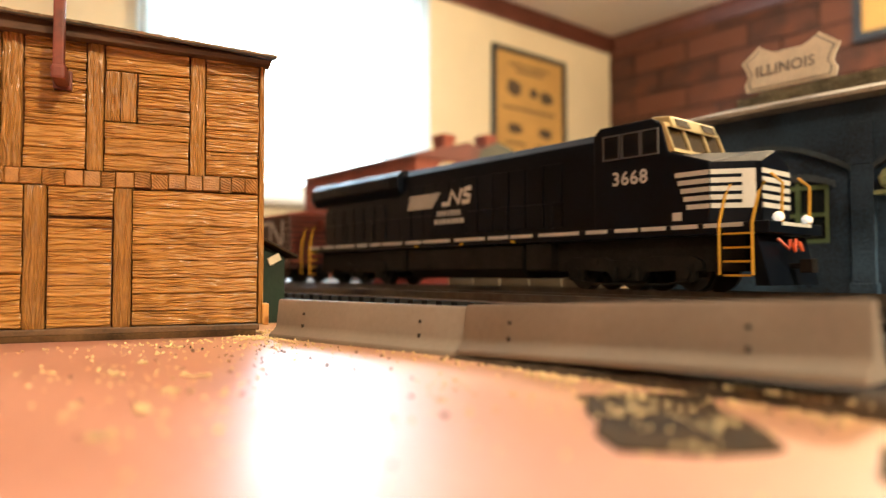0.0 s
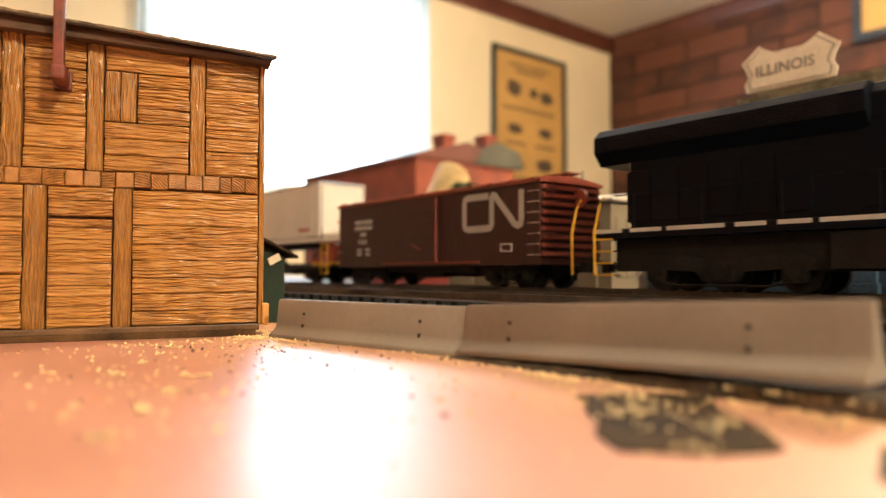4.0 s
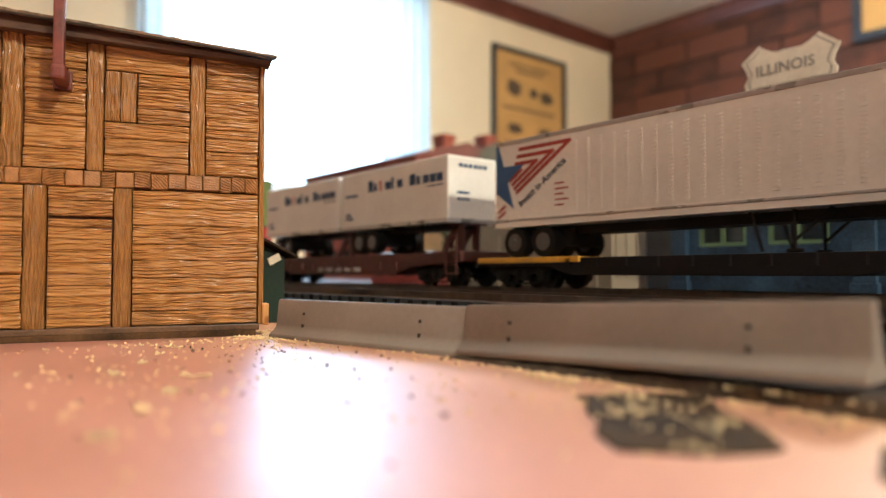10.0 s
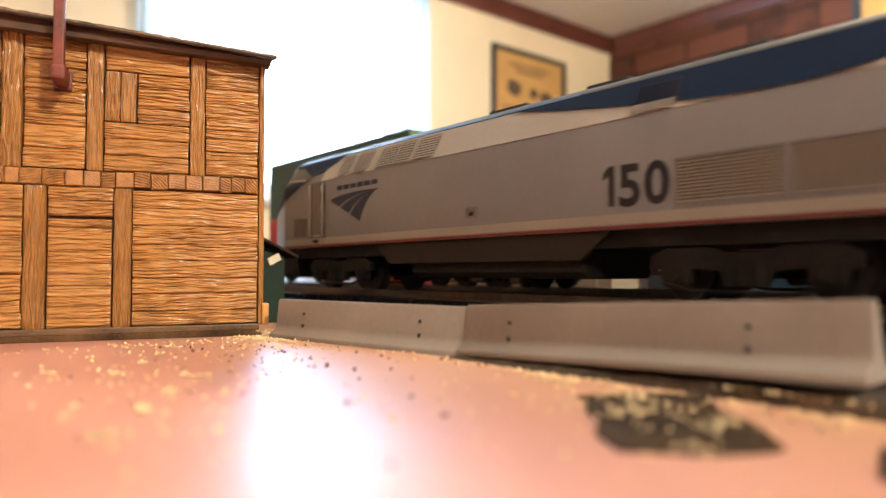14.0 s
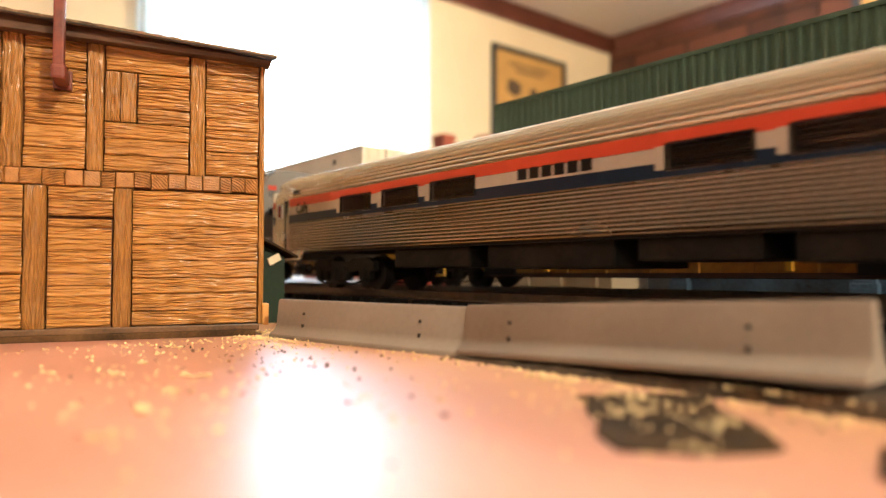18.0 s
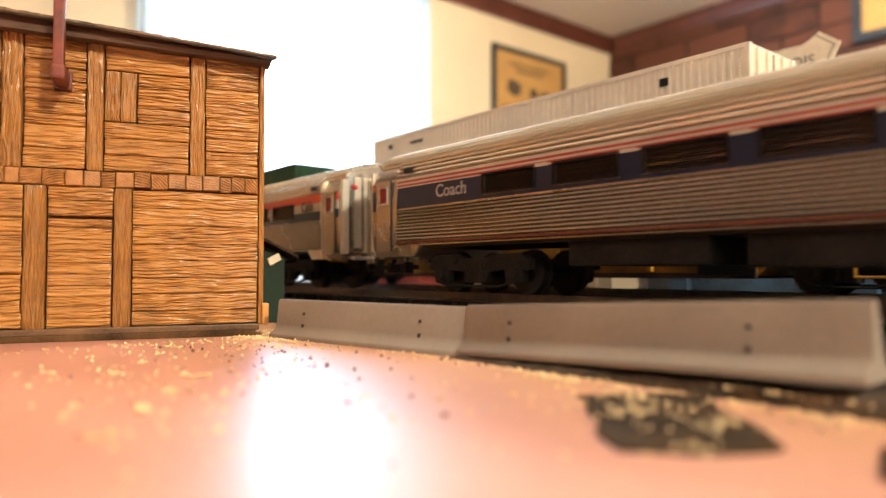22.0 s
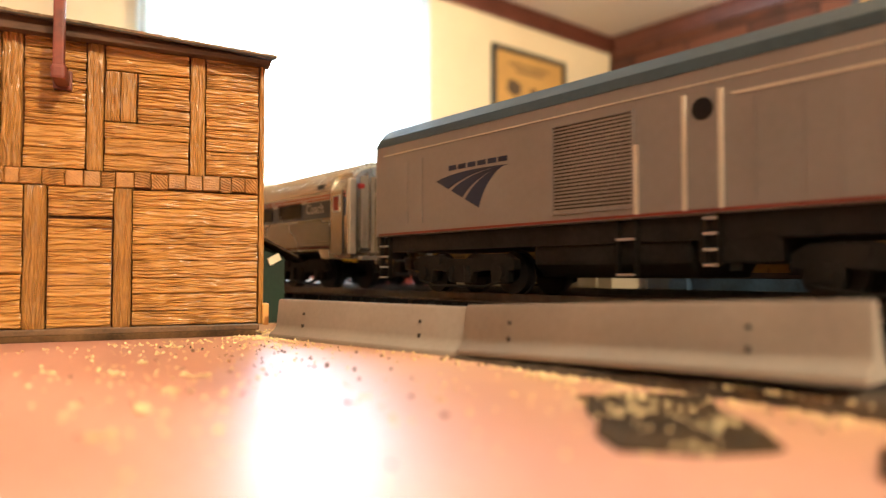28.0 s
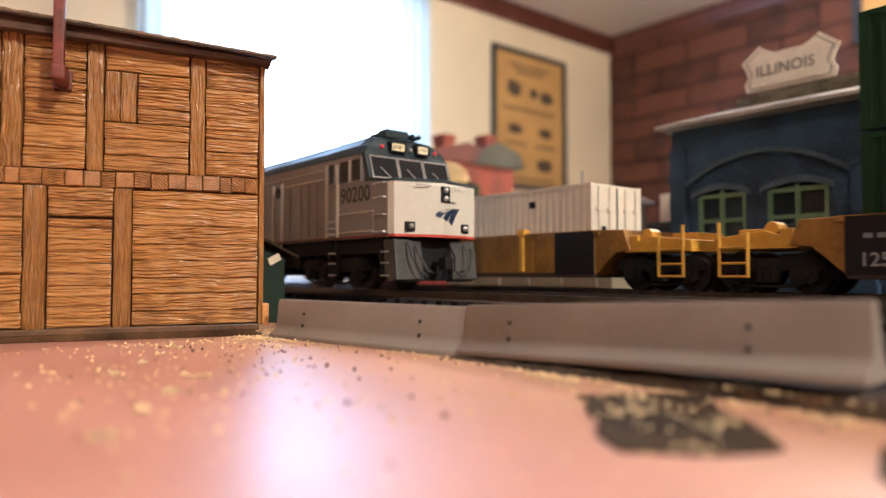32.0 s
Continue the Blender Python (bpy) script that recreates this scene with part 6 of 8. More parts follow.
container("long forest green container with orange panel, low in well car", emp_c, emp_c, -1.5215, 0.0928, 0.0055, 0.0392, emblem_marks)
container("long forest green container with orange panel, stacked on another", emp_c, emp_c, -1.5215, 0.0928, 0.0400, 0.0688, emblem_marks)
well_car("yellow well car loaded with one cream container", -1.7660, 0.0740, "1257")
container("cream ribbed shipping container alone in a well car", cream_c, cream_c, -1.7660, 0.0707, 0.0055, 0.0358, plain_marks)


# ---- silver passenger locomotive ----
def passenger_locomotive():
    o = thing("passenger_locomotive", "silver-grey streamlined passenger locomotive with a blue emblem", "locomotive")
    m = mat("silver_grey_paint", (0.19, 0.180, 0.174), 0.42, metal=0.1, var=0.05, grain=600, coarse=40)
    wm = mat("off_white_paint", (0.34, 0.312, 0.255), 0.4, var=0.05, grain=600, coarse=40)
    nv = mat("navy_blue_paint", (0.006, 0.017, 0.045), 0.5, var=0.1, grain=600, spec=0.15)
    brown_gap = mat("brown_grille_gap", (0.05, 0.03, 0.02), 0.8, var=0.1)
    dull_red = mat("dull_red_line", (0.18, 0.024, 0.016), 0.5, var=0.1)
    for x in (-0.0733, 0.072):
        truck(o, x, 2, 0.0056, 0.0291, 0.0142, moving=PASSENGER)
    # lighter than the underframe: light on the tank side put into the colour
    lit_tank = mat("lit_tank_grey", (0.026, 0.022, 0.018), 0.7, var=0.25, grain=700, coarse=60, spec=0.2)
    bm = bmesh.new()
    prism(bm, [(-0.0138, 0.0110), (-0.0138, 0.0058), (-0.0118, 0.0041), (0.0118, 0.0041), (0.0138, 0.0058), (0.0138, 0.0110)], "x", -0.0308, 0.0342)
    tank = part("fuel_tank", bm, lit_tank, o, bevel=0.0006)
    for a, b in ((-0.0066, -0.0016), (0.0087, 0.0121)):
        boxpart("drain_sump", (a, b, -0.0120, -0.0080, 0.0029, 0.0042), lit_tank, tank, bevel=0.0002)
    for k in (-1, 1):
        bm = bmesh.new()
        prism(bm, [(-0.0480, 0.0150), (-0.0392, 0.0084), (0.0352, 0.0084), (0.0440, 0.0150)], "y", *sorted((k * 0.0162, k * 0.0150)))
        part("side_skirt", bm, mat("brown_black_skirt", (0.032, 0.027, 0.020), 0.6, var=0.15, grain=500, coarse=40, spec=0.25), o, bevel=0.0002)
    boxpart("underframe", (-0.108, 0.114, -0.0150, 0.0150, 0.0110, 0.0150), grime, o)
    prof = lambda w, k: [(w, 0.0148), (w, 0.0378), (w - 0.0048 * k, 0.0466), (w * 0.5, 0.0492), (0, 0.0497)]
    bm = bmesh.new()
    rings = []
    for x, w in ((-0.1075, 0.0175), (0.1170, 0.0175), (0.1195, 0.0165)):
        h = prof(w, 1.0)
        ring = [(x, y, z) for y, z in h] + [(x, -y, z) for y, z in h[::-1] if y > 0]
        rings.append(ring)
    loft(bm, rings)
    body = part("body", bm, m, o, smooth=True)
    body.data.materials.append(mat("dark_roof_grey", (0.06, 0.058, 0.055), 0.6, spec=0.2))
    for f in body.data.polygons:
        if f.normal.z > 0.6:
            f.material_index = 1
    # raked, tapered nose
    bm = bmesh.new()
    full = lambda x, h: [(x, y, z) for y, z in h] + [(x, -y, z) for y, z in h[::-1] if y > 0]
    loft(bm, [full(-0.1075, prof(0.0175, 1.0)), full(-0.1168, [(0.0164, 0.0146), (0.0164, 0.0270), (0.0158, 0.0285), (0.0082, 0.0291), (0, 0.0293)]),
              full(-0.1186, [(0.0150, 0.0148), (0.0150, 0.0252), (0.0144, 0.0264), (0.0075, 0.0270), (0, 0.0272)])])
    nose = part("nose", bm, m, o, smooth=True)
    # windshield panes set in the navy rake of the nose
    def on_rake(f, y, e):
        z0 = float(np.interp(abs(y), (0.0, 0.00875, 0.0127), (0.0497, 0.0492, 0.0466)))
        z1 = float(np.interp(abs(y), (0.0, 0.0082, 0.0158), (0.0293, 0.0291, 0.0285)))
        return (-0.1075 - 0.0093 * f - e, y, z0 + (z1 - z0) * f + e * 0.5)

    bm = bmesh.new()
    rings = []
    for f in (0.01, 0.25, 0.5, 0.75, 0.99):
        ys = [k * q for k in (-1, 1) for q in (0.0126 + 0.0031 * f, 0.00875 - 0.00055 * f)]
        ys = [ys[0], ys[1], 0.0, ys[3], ys[2]]
        rings.append([on_rake(f, y, 0.0004) for y in ys] + [on_rake(f, y, -0.0004) for y in ys[::-1]])
    loft(bm, rings)
    rake = part("rake_panel", bm, nv, nose, "navy panel round the windshield")
    for ya, yb in ((-0.0074, -0.0006), (0.0006, 0.0074)):
        bm = bmesh.new()
        loft(bm, [[on_rake(f, y, e) for f, y in ((0.08, ya), (0.08, yb), (0.62, yb), (0.62, ya))] for e in (0.0004, 0.0007)])
        part("windshield", bm, dkglass, rake)

    def wall_y(x, z):
        """Depth of the near side of cab and nose."""
        f = max(0.0, (-0.1075 - x) / 0.0093)
        w, y2, za, zb = 0.0175 - 0.0011 * f, 0.0127 + 0.0031 * f, 0.0378 - 0.0108 * f, 0.0466 - 0.0181 * f
        return -(w + (y2 - w) * min(1.0, max(0.0, (z - za) / (zb - za))))

    def flash(name, low, high, material, lift=0.0003):
        """A painted or glazed field on the near side between two edge lines (x, z)."""
        x0, x1 = max(low[0][0], high[0][0]), min(low[-1][0], high[-1][0])
        rings = []
        for k in range(33):
            x = x0 + (x1 - x0) * k / 32
            za, zb = (float(np.interp(x, [p[0] for p in e], [p[1] for p in e])) for e in (low, high))
            zs = [za + (max(zb, za + 0.00005) - za) * i / 6 for i in range(7)]
            rings.append([(x, wall_y(x, z) - lift, z) for z in zs] + [(x, wall_y(x, z) + 0.0002, z) for z in zs[::-1]])
        bm = bmesh.new()
        loft(bm, rings)
        return part(name, bm, material, o)
    sill = ((-0.1160, 0.0306), (-0.1100, 0.0366), (-0.1047, 0.0399), (-0.0909, 0.0392), (-0.0889, 0.0400))
    brow = ((-0.1058, 0.0459), (-0.0988, 0.0452), (-0.0890, 0.0407))
    flash("navy_flash", ((-0.1160, 0.0291), (-0.1106, 0.0318), (-0.1043, 0.0346), (-0.0960, 0.0375), (-0.0889, 0.0398)), sill, nv)
    flash("navy_flash", ((-0.1074, 0.0462), (-0.1058, 0.0460), (-0.0988, 0.0453), (-0.0890, 0.0408), (-0.0815, 0.0418), (-0.0731, 0.0449), (-0.0700, 0.0465)), ((-0.1074, 0.0467), (-0.0700, 0.0467)), nv, 0.0004)
    flash("cab_window", ((-0.1050, 0.0400), (-0.0909, 0.0393), (-0.0895, 0.0400)), brow, mat("cab_pane", (0.055, 0.055, 0.052), 0.10, var=0.15), 0.0002)
    stroke(o, "window_bar", [(-0.1046, 0.0403), (-0.0912, 0.0396)], 0.0004, -0.0172, silver)
    TILT = 0.545
    # dark pilot under the nose
    bm = bmesh.new()
    loft(bm, [[(x, -w, z), (x, w, z), (-0.1030, w, z), (-0.1030, -w, z)] for x, w, z in ((-0.1168, 0.0150, 0.0146), (-0.1172, 0.0148, 0.0120), (-0.1158, 0.0135, 0.0038))])
    part("pilot", bm, grime, o, bevel=0.0003)
    part("roof_line", slab(-0.0700, 0.0330, 0.0468, 0.0478, -0.0126, 0.0003, 1.5), nv, o)
    # light upper panels with grilles, lower white band and red line
    part("upper_panel", slab(-0.0800, 0.1165, 0.0381, 0.0465, -0.0175, 0.0001, TILT), wm, o)
    for a, b, n in ((-0.0690, -0.0622, 8), (-0.0590, -0.0503, 8), (-0.0455, -0.0367, 8), (-0.0357, -0.0285, 8), (-0.0262, -0.0165, 8)):
        louvre(o, a, b, 0.0389, 0.0456, -0.01795 + 0.0008 * TILT, wm, brown_gap, n, TILT)
    bar(o, "white_band", -0.1074, 0.1165, 0.0158, 0.0180, -0.0175, wm, 0.0002)
    bar(o, "red_line", -0.1074, 0.1170, 0.0149, 0.0155, -0.0175, dull_red, 0.0003)
    # navy sweep over the rear roofline
    bm = bmesh.new()
    rings = []
    for k in range(61):
        q = 0.0120 + (0.1146 - 0.0120) * k / 60
        low = 0.0381 + (0.0085 * ((0.078 - q) / 0.066) ** 1.35 if q < 0.078 else 0.0077 * (max(0.0, q - 0.084) / 0.0306) ** 2)
        low, dy = min(low, 0.0464), lambda z: -0.0178 + (z - 0.0381) * TILT
        rings.append([(q, dy(low), low), (q, dy(low) - 0.0002, low), (q, dy(0.0466) - 0.0002, 0.0466), (q, dy(0.0466), 0.0466)])
    loft(bm, rings)
    part("navy_sweep", bm, nv, o)
    louvre(o, 0.0505, 0.0600, 0.0386, 0.0406, -0.01805 + 0.0005 * TILT, wm, brown_gap, 4, TILT)
    louvre(o, 0.0505, 0.0600, 0.0408, 0.0448, -0.01805 + 0.0027 * TILT, nv, brown_gap, 8, TILT)
    # cab door, small grille, emblem, number, rear grilles, rear door
    for x in (-0.0866, -0.0779):
        bar(o, "door_edge", x, x + 0.0005, 0.0165, 0.0378, -0.0175, black_p, 0.0002)
    bar(o, "cab_door", -0.0860, -0.0780, 0.0182, 0.0378, -0.0175, m, 0.0003)
    for z in (0.0205, 0.0280, 0.0345):
        bar(o, "door_hinge", -0.0802, -0.0786, z, z + 0.0020, -0.0178, m, 0.0006)
    bar(o, "door_step", -0.0846, -0.0800, 0.0186, 0.0190, -0.0178, silver, 0.0004)
    bar(o, "number_plate", -0.0850, -0.0815, 0.0163, 0.0173, -0.0177, grime, 0.0002)
    for x in (-0.0868, -0.0776):
        bm = bmesh.new()
        tube(bm, [(x, -0.0175, 0.0190), (x, -0.0184, 0.0194), (x, -0.0184, 0.0368), (x, -0.0175, 0.0372)], 0.0002)
        part("handrail", bm, wm, o)
    louvre(o, -0.0998, -0.0905, 0.0188, 0.0254, -0.0176, m, black_p, 9)
    swoosh_mark(o, -0.0732, 0.0321, 0.0312, 0.0098, -0.0176, blue_d)
    for i in range(6):
        bar(o, "text_bar", -0.0685 + i * 0.0042, -0.0653 + i * 0.0042, 0.0337, 0.0352, -0.0175, blue_d, 0.0002)
    num = mat("black_number", (0.02, 0.02, 0.024), 0.5)
    text(o, "50", 0.0121, 0.0465, 0.0197, -0.0176, num, bold=0.00030, spacing=1.06)
    bm = bmesh.new()
    prism(bm, [(0.0442, 0.0197), (0.0457, 0.0197), (0.0457, 0.0283), (0.0444, 0.0283), (0.0428, 0.0268), (0.0428, 0.0254), (0.0442, 0.0264)], "y", -0.01776, -0.0176)
    part("numeral", bm, num, o)
    for a, b in ((0.0606, 0.0808), (0.0828, 0.1040)):
        louvre(o, a, b, 0.0193, 0.0275, -0.0176, wm, mat("grille_shadow", (0.02, 0.016, 0.013), 0.8), 12)
        bm = bmesh.new()
        for q in ((a - 0.0006, a, 0.0187, 0.0281), (b, b + 0.0006, 0.0187, 0.0281), (a, b, 0.0275, 0.0281), (a, b, 0.0187, 0.0193)):
            box(bm, q[0], q[1], -0.0180, -0.0175, q[2], q[3])
        part("grille_frame", bm, m, o)
    bar(o, "rear_door", 0.1062, 0.1140, 0.0165, 0.0378, -0.0175, m, 0.0003)
    bar(o, "rear_window", 0.1075, 0.1120, 0.0305, 0.0365, -0.0178, dkglass, 0.0002)
    for x in (0.1058, 0.1143):
        grab(o, x, x + 0.0001, 0.0290, -0.0176, silver)
        bar(o, "handrail", x, x + 0.0006, 0.0165, 0.0345, -0.0176, m, 0.0008)
    bar(o, "fuel_filler", -0.0022, 0.0022, 0.0200, 0.0229, -0.0175, m, 0.0003)
    bar(o, "filler_cap", -0.0006, 0.0010, 0.0206, 0.0216, -0.0178, black_p, 0.0002)
    bar(o, "step_light", 0.1080, 0.1120, 0.0162, 0.0178, -0.0178, silver, 0.0002)
    for x, w in ((-0.075, 0.012), (-0.004, 0.014), (0.030, 0.012), (0.062, 0.012)):
        boxpart("roof_hatch", (x, x + w, -0.0070, 0.0070, 0.0492, 0.0506), mat("dark_roof_grey", (0.10, 0.10, 0.10), 0.6), o, bevel=0.0003)
    # rear wall
    e = 0.1195
    boxpart("rear_door", (e, e + 0.0003, -0.0040, 0.0040, 0.0160, 0.0380), wm, o)
    boxpart("rear_window", (e + 0.0003, e + 0.0005, -0.0022, 0.0022, 0.0310, 0.0360), dkglass, o)
    for y in (-0.0105, 0.0105):
        boxpart("marker_plate", (e, e + 0.0005, y - 0.0018, y + 0.0018, 0.0405, 0.0425), red_d, o)
        boxpart("rear_vent", (e, e + 0.0004, y - 0.0014, y + 0.0014, 0.0300, 0.0330), black_p, o)
        grab_end(o, e, y - 0.002, y + 0.002, 0.0200, silver)
    bm = bmesh.new()
    tube(bm, [(e, -0.0060, 0.0130), (e + 0.0035, -0.0060, 0.0100), (e + 0.0060, -0.0050, 0.0115)], 0.0006)
    part("cable", bm, rubber, o)
    text_end(o, "150", 0.0035, e + 0.0001, -0.0125, 0.0375, black_p)
    coupler(o, e, 1), coupler(o, -0.1165, -1)
    for x in (-0.1020, 0.1100):
        for z in (0.0040, 0.0080, 0.0118):
            boxpart("step", (x - 0.0030, x + 0.0030, -0.0170, -0.0145, z, z + 0.0006), grime, o)
    PASSENGER.append((o, 0.03175))


def text_end(car, s, size, x, y, z, material):
    """Lettering on a wall that faces along +x."""
    return letters("lettering", s, size, material, car, pose(x, y, z, 90, 0, 90))


# ---- fluted stainless coaches ----
FL_LOW = []
for _i in range(10):
    _z, _w = 0.0142 + _i * 0.00098, 0.0003 * math.sin(_i / 9 * math.pi)
    FL_LOW += [(0.0178 + _w, _z), (0.0183 + _w, _z + 0.00022), (0.0184 + _w, _z + 0.00045), (0.0183 + _w, _z + 0.00068), (0.0178 + _w, _z + 0.00090)]
FL_TOP = []
for _i in range(12):
    _a = 1.5 + _i * 7.2
    for _d, _e in ((0.0, -0.0004), (1.1, 0.0005), (2.8, 0.0007), (4.5, 0.0005), (5.8, -0.0004)):
        _b = radians(_a + _d)
        FL_TOP.append(((0.0174 + _e) * max(0.0, math.cos(_b)) ** 0.85, 0.0338 + (0.0101 + _e) * math.sin(_b)))


def coach(label, xc, L, wins, phase, word, wx):
    o = thing("passenger_coach", label, "coach", group="fluted passenger coaches")
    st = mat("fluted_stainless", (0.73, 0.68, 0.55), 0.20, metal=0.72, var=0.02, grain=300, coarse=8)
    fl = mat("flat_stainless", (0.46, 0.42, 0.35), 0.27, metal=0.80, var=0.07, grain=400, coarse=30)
    # same steel, darkened: shade and dark reflections on the sides put into colour
    st2 = mat("fluted_stainless_shaded", (0.43, 0.395, 0.325), 0.25, metal=0.9, var=0.02, grain=300, coarse=8)
    endp = mat("pale_end_metal", (0.50, 0.46, 0.38), 0.4, metal=0.25, var=0.1, grain=500, coarse=60)
    navy = mat("coach_navy", (0.007, 0.014, 0.042), 0.4, var=0.1, grain=600)
    redb_ = mat("coach_red", (0.62, 0.075, 0.03), 0.45, var=0.06, grain=600)
    redl = mat("coach_dull_red", (0.33, 0.05, 0.03), 0.5, var=0.06, grain=600)
    whb = mat("coach_white", (0.50, 0.47, 0.41), 0.45, var=0.06, grain=600)
    for x in (-0.103, 0.106 if phase == 4 else 0.103):
        truck(o, x, 2, 0.0056, 0.0290, 0.0140, moving=PASSENGER)
    for a, b, zl in ((-0.070, -0.035, 0.0072), (-0.028, 0.012, 0.0066), (0.018, 0.044, 0.0080), (0.050, 0.074, 0.0074)):
        boxpart("equipment_box", (a, b, -0.0150, 0.0150, zl, 0.0135), grime, o, bevel=0.0006)
    V = {-1: 0.0135, 1: 0.0105 if phase == 4 else 0.0135}
    F0, F1 = -L + V[-1], L - V[1]
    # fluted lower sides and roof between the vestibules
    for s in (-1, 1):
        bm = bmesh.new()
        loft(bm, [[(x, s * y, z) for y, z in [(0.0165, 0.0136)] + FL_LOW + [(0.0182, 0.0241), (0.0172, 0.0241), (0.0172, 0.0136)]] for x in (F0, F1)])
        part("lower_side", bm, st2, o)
    bm = bmesh.new()
    pr = [(0.0174, 0.0334)] + FL_TOP + [(0.0, 0.0441)]
    ring = pr + [(-y, z) for y, z in pr[::-1] if y > 1e-6]
    inner = [(y * 0.90, z - 0.0016) for y, z in ring]
    loft(bm, [[(x, y, z) for y, z in ring + inner[::-1]] for x in (F0, F1)])
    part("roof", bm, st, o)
    up = FL_TOP[20:] + [(0.0, 0.0441)]
    ring = [(up[0][0], up[0][1] - 0.0014)] + up + [(-y, z) for y, z in up[::-1] if y > 1e-6] + [(-up[0][0], up[0][1] - 0.0014)]
    for xa, xb in ((-L + 0.0004, F0), (F1, L - 0.0004)):
        bm = bmesh.new()
        loft(bm, [[(x, y, z) for y, z in ring] for x in (xa, xb)])
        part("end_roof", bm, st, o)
    boxpart("floor", (-L + 0.002, L - 0.002, -0.0165, 0.0165, 0.0128, 0.0140), grime, o)
    bm = bmesh.new()
    for i in range(12):
        x = F0 + 0.012 + i * (F1 - F0 - 0.024) / 11
        for yy in (-0.0125, -0.0070, 0.0040, 0.0095):
            box(bm, x, x + 0.0016, yy, yy + 0.0045, 0.0140, 0.0276)
            box(bm, x, x + 0.0055, yy, yy + 0.0045, 0.0140, 0.0195)
    part("seat_rows", bm, mat("brown_seat_cloth", (0.30, 0.19, 0.09), 0.8, var=0.2), o)
    # window band: solid stretches between the openings, on both sides
    edges = [F0] + [e for w in wins for e in w] + [F1]
    ZB = (0.0243, 0.0337)
    for s in (-1, 1):
        y0, y1 = sorted((s * 0.0178, s * 0.0170))
        for i in range(0, len(edges), 2):
            a, b = edges[i], edges[i + 1]
            boxpart("window_post", (a, b, y0, y1, ZB[0], ZB[1]), fl, o)
        for a, b in wins:
            boxpart("band_strip", (a, b, y0, y1, ZB[0], 0.0262), fl, o)
            boxpart("band_strip", (a, b, y0, y1, 0.0309, ZB[1]), fl, o)
            w0, w1 = sorted((s * 0.0174, s * 0.0171))
            boxpart("window_pane", (a, b, w0, w1, 0.0262, 0.0309), cleargl, o)
            bm = bmesh.new()
            f0, f1 = sorted((s * 0.0182, s * 0.0176))
            for q in ((a - 0.0005, a, 0.0258, 0.0313), (b, b + 0.0005, 0.0258, 0.0313), (a, b, 0.0309, 0.0313), (a, b, 0.0258, 0.0262)):
                box(bm, q[0], q[1], f0, f1, q[2], q[3])
            part("window_gasket", bm, black_p, o)
    y = -0.0178

    def band(name, za, zb, material, t):
        """A painted band along the near side that stops at the openings."""
        for i in range(0, len(edges), 2):
            bar(o, name, edges[i] + (0.0005 if i else 0), edges[i + 1] - (0.0005 if i + 2 < len(edges) else 0), za, zb, y, material, t)
        for a, b in wins:
            if za < 0.0256:
                bar(o, name, a - 0.0005, b + 0.0005, za, min(zb, 0.0257), y, material, t)
            if zb > 0.0315:
                bar(o, name, a - 0.0005, b + 0.0005, max(za, 0.0314), zb, y, material, t)
    if phase == 3:
        band("red_band", 0.0306, 0.0336, redb_, 0.00010)
        band("white_band", 0.0275, 0.0305, whb, 0.00011)
        band("blue_band", 0.0245, 0.0275, mat("coach_teal_blue", (0.006, 0.022, 0.055), 0.4, var=0.1, spec=0.3), 0.00012)
    else:
        band("navy_band", 0.0248, 0.0308, navy, 0.00010)
        band("white_line", 0.0309, 0.0312, whb, 0.00012)
        band("red_line", 0.0312, 0.0318, redl, 0.00012)
        band("white_line", 0.0318, 0.0323, whb, 0.00012)
        band("red_line", 0.0323, 0.0329, redl, 0.00012)
        band("white_line", 0.0329, 0.0336, whb, 0.00012)
        bar(o, "red_line", F0, F1, 0.0143, 0.0148, -0.0187, mat("faded_red_line", (0.15, 0.03, 0.018), 0.6, var=0.1), 0.0001)
        for a, b in wins:
            bar(o, "white_tab", b + 0.0006, b + 0.0046, 0.0307, 0.0315, y - 0.0001, whb, 0.0002)
    tabs = wins if phase == 3 else ()
    for a, b in tabs:
        bar(o, "white_tab", a - 0.0026, a - 0.0006, 0.0260, 0.0308, y - 0.0002, whb, 0.0002)
    # words
    ink = black_p if phase == 3 else mat("grey_white_lettering", (0.42, 0.40, 0.40), 0.5)
    for x in wx:
        text(o, word, 0.0050, x + (0.0020 if x < 0 and phase == 4 else 0.0), 0.0268 if phase == 4 else 0.0279, -0.0180, ink, bold=0.00007)
    if phase == 3:
        for i in range(6):
            bar(o, "text_bar", -0.0140 + i * 0.0039, -0.0110 + i * 0.0039, 0.0281, 0.0308, -0.0179, black_p, 0.0002)
    # vestibule ends with door, diaphragm and hardware
    for s in (-1, 1):
        e = s * L
        ring = [(0.0170, 0.0105), (0.0180, 0.0150), (0.0182, 0.0240), (0.0178, 0.0328), (0.0166, 0.0366), (0.0130, 0.0402), (0.0070, 0.0426), (0, 0.0432)]
        full = ring + [(-yy, z) for yy, z in ring[::-1] if yy > 0]
        bm = bmesh.new()
        k = [(yy * 0.975, z - 0.0003 if z > 0.02 else z) for yy, z in full]
        loft(bm, [[(s * (L - V[s]), yy, z) for yy, z in full], [(s * (L - 0.0005), yy, z) for yy, z in full], [(e, yy, z) for yy, z in k]])
        ve = part("vestibule", bm, fl, o, smooth=True)
        # step apron that drops below the side sill
        bm = bmesh.new()
        prism(bm, [(s * (L - V[s] - 0.0001), 0.0105), (s * (L - V[s] - 0.0075), 0.0105), (s * (L - V[s] - 0.0105), 0.0137), (s * (L - V[s] - 0.0001), 0.0137)], "y", -0.0172, 0.0172)
        part("step_apron", bm, fl, ve)
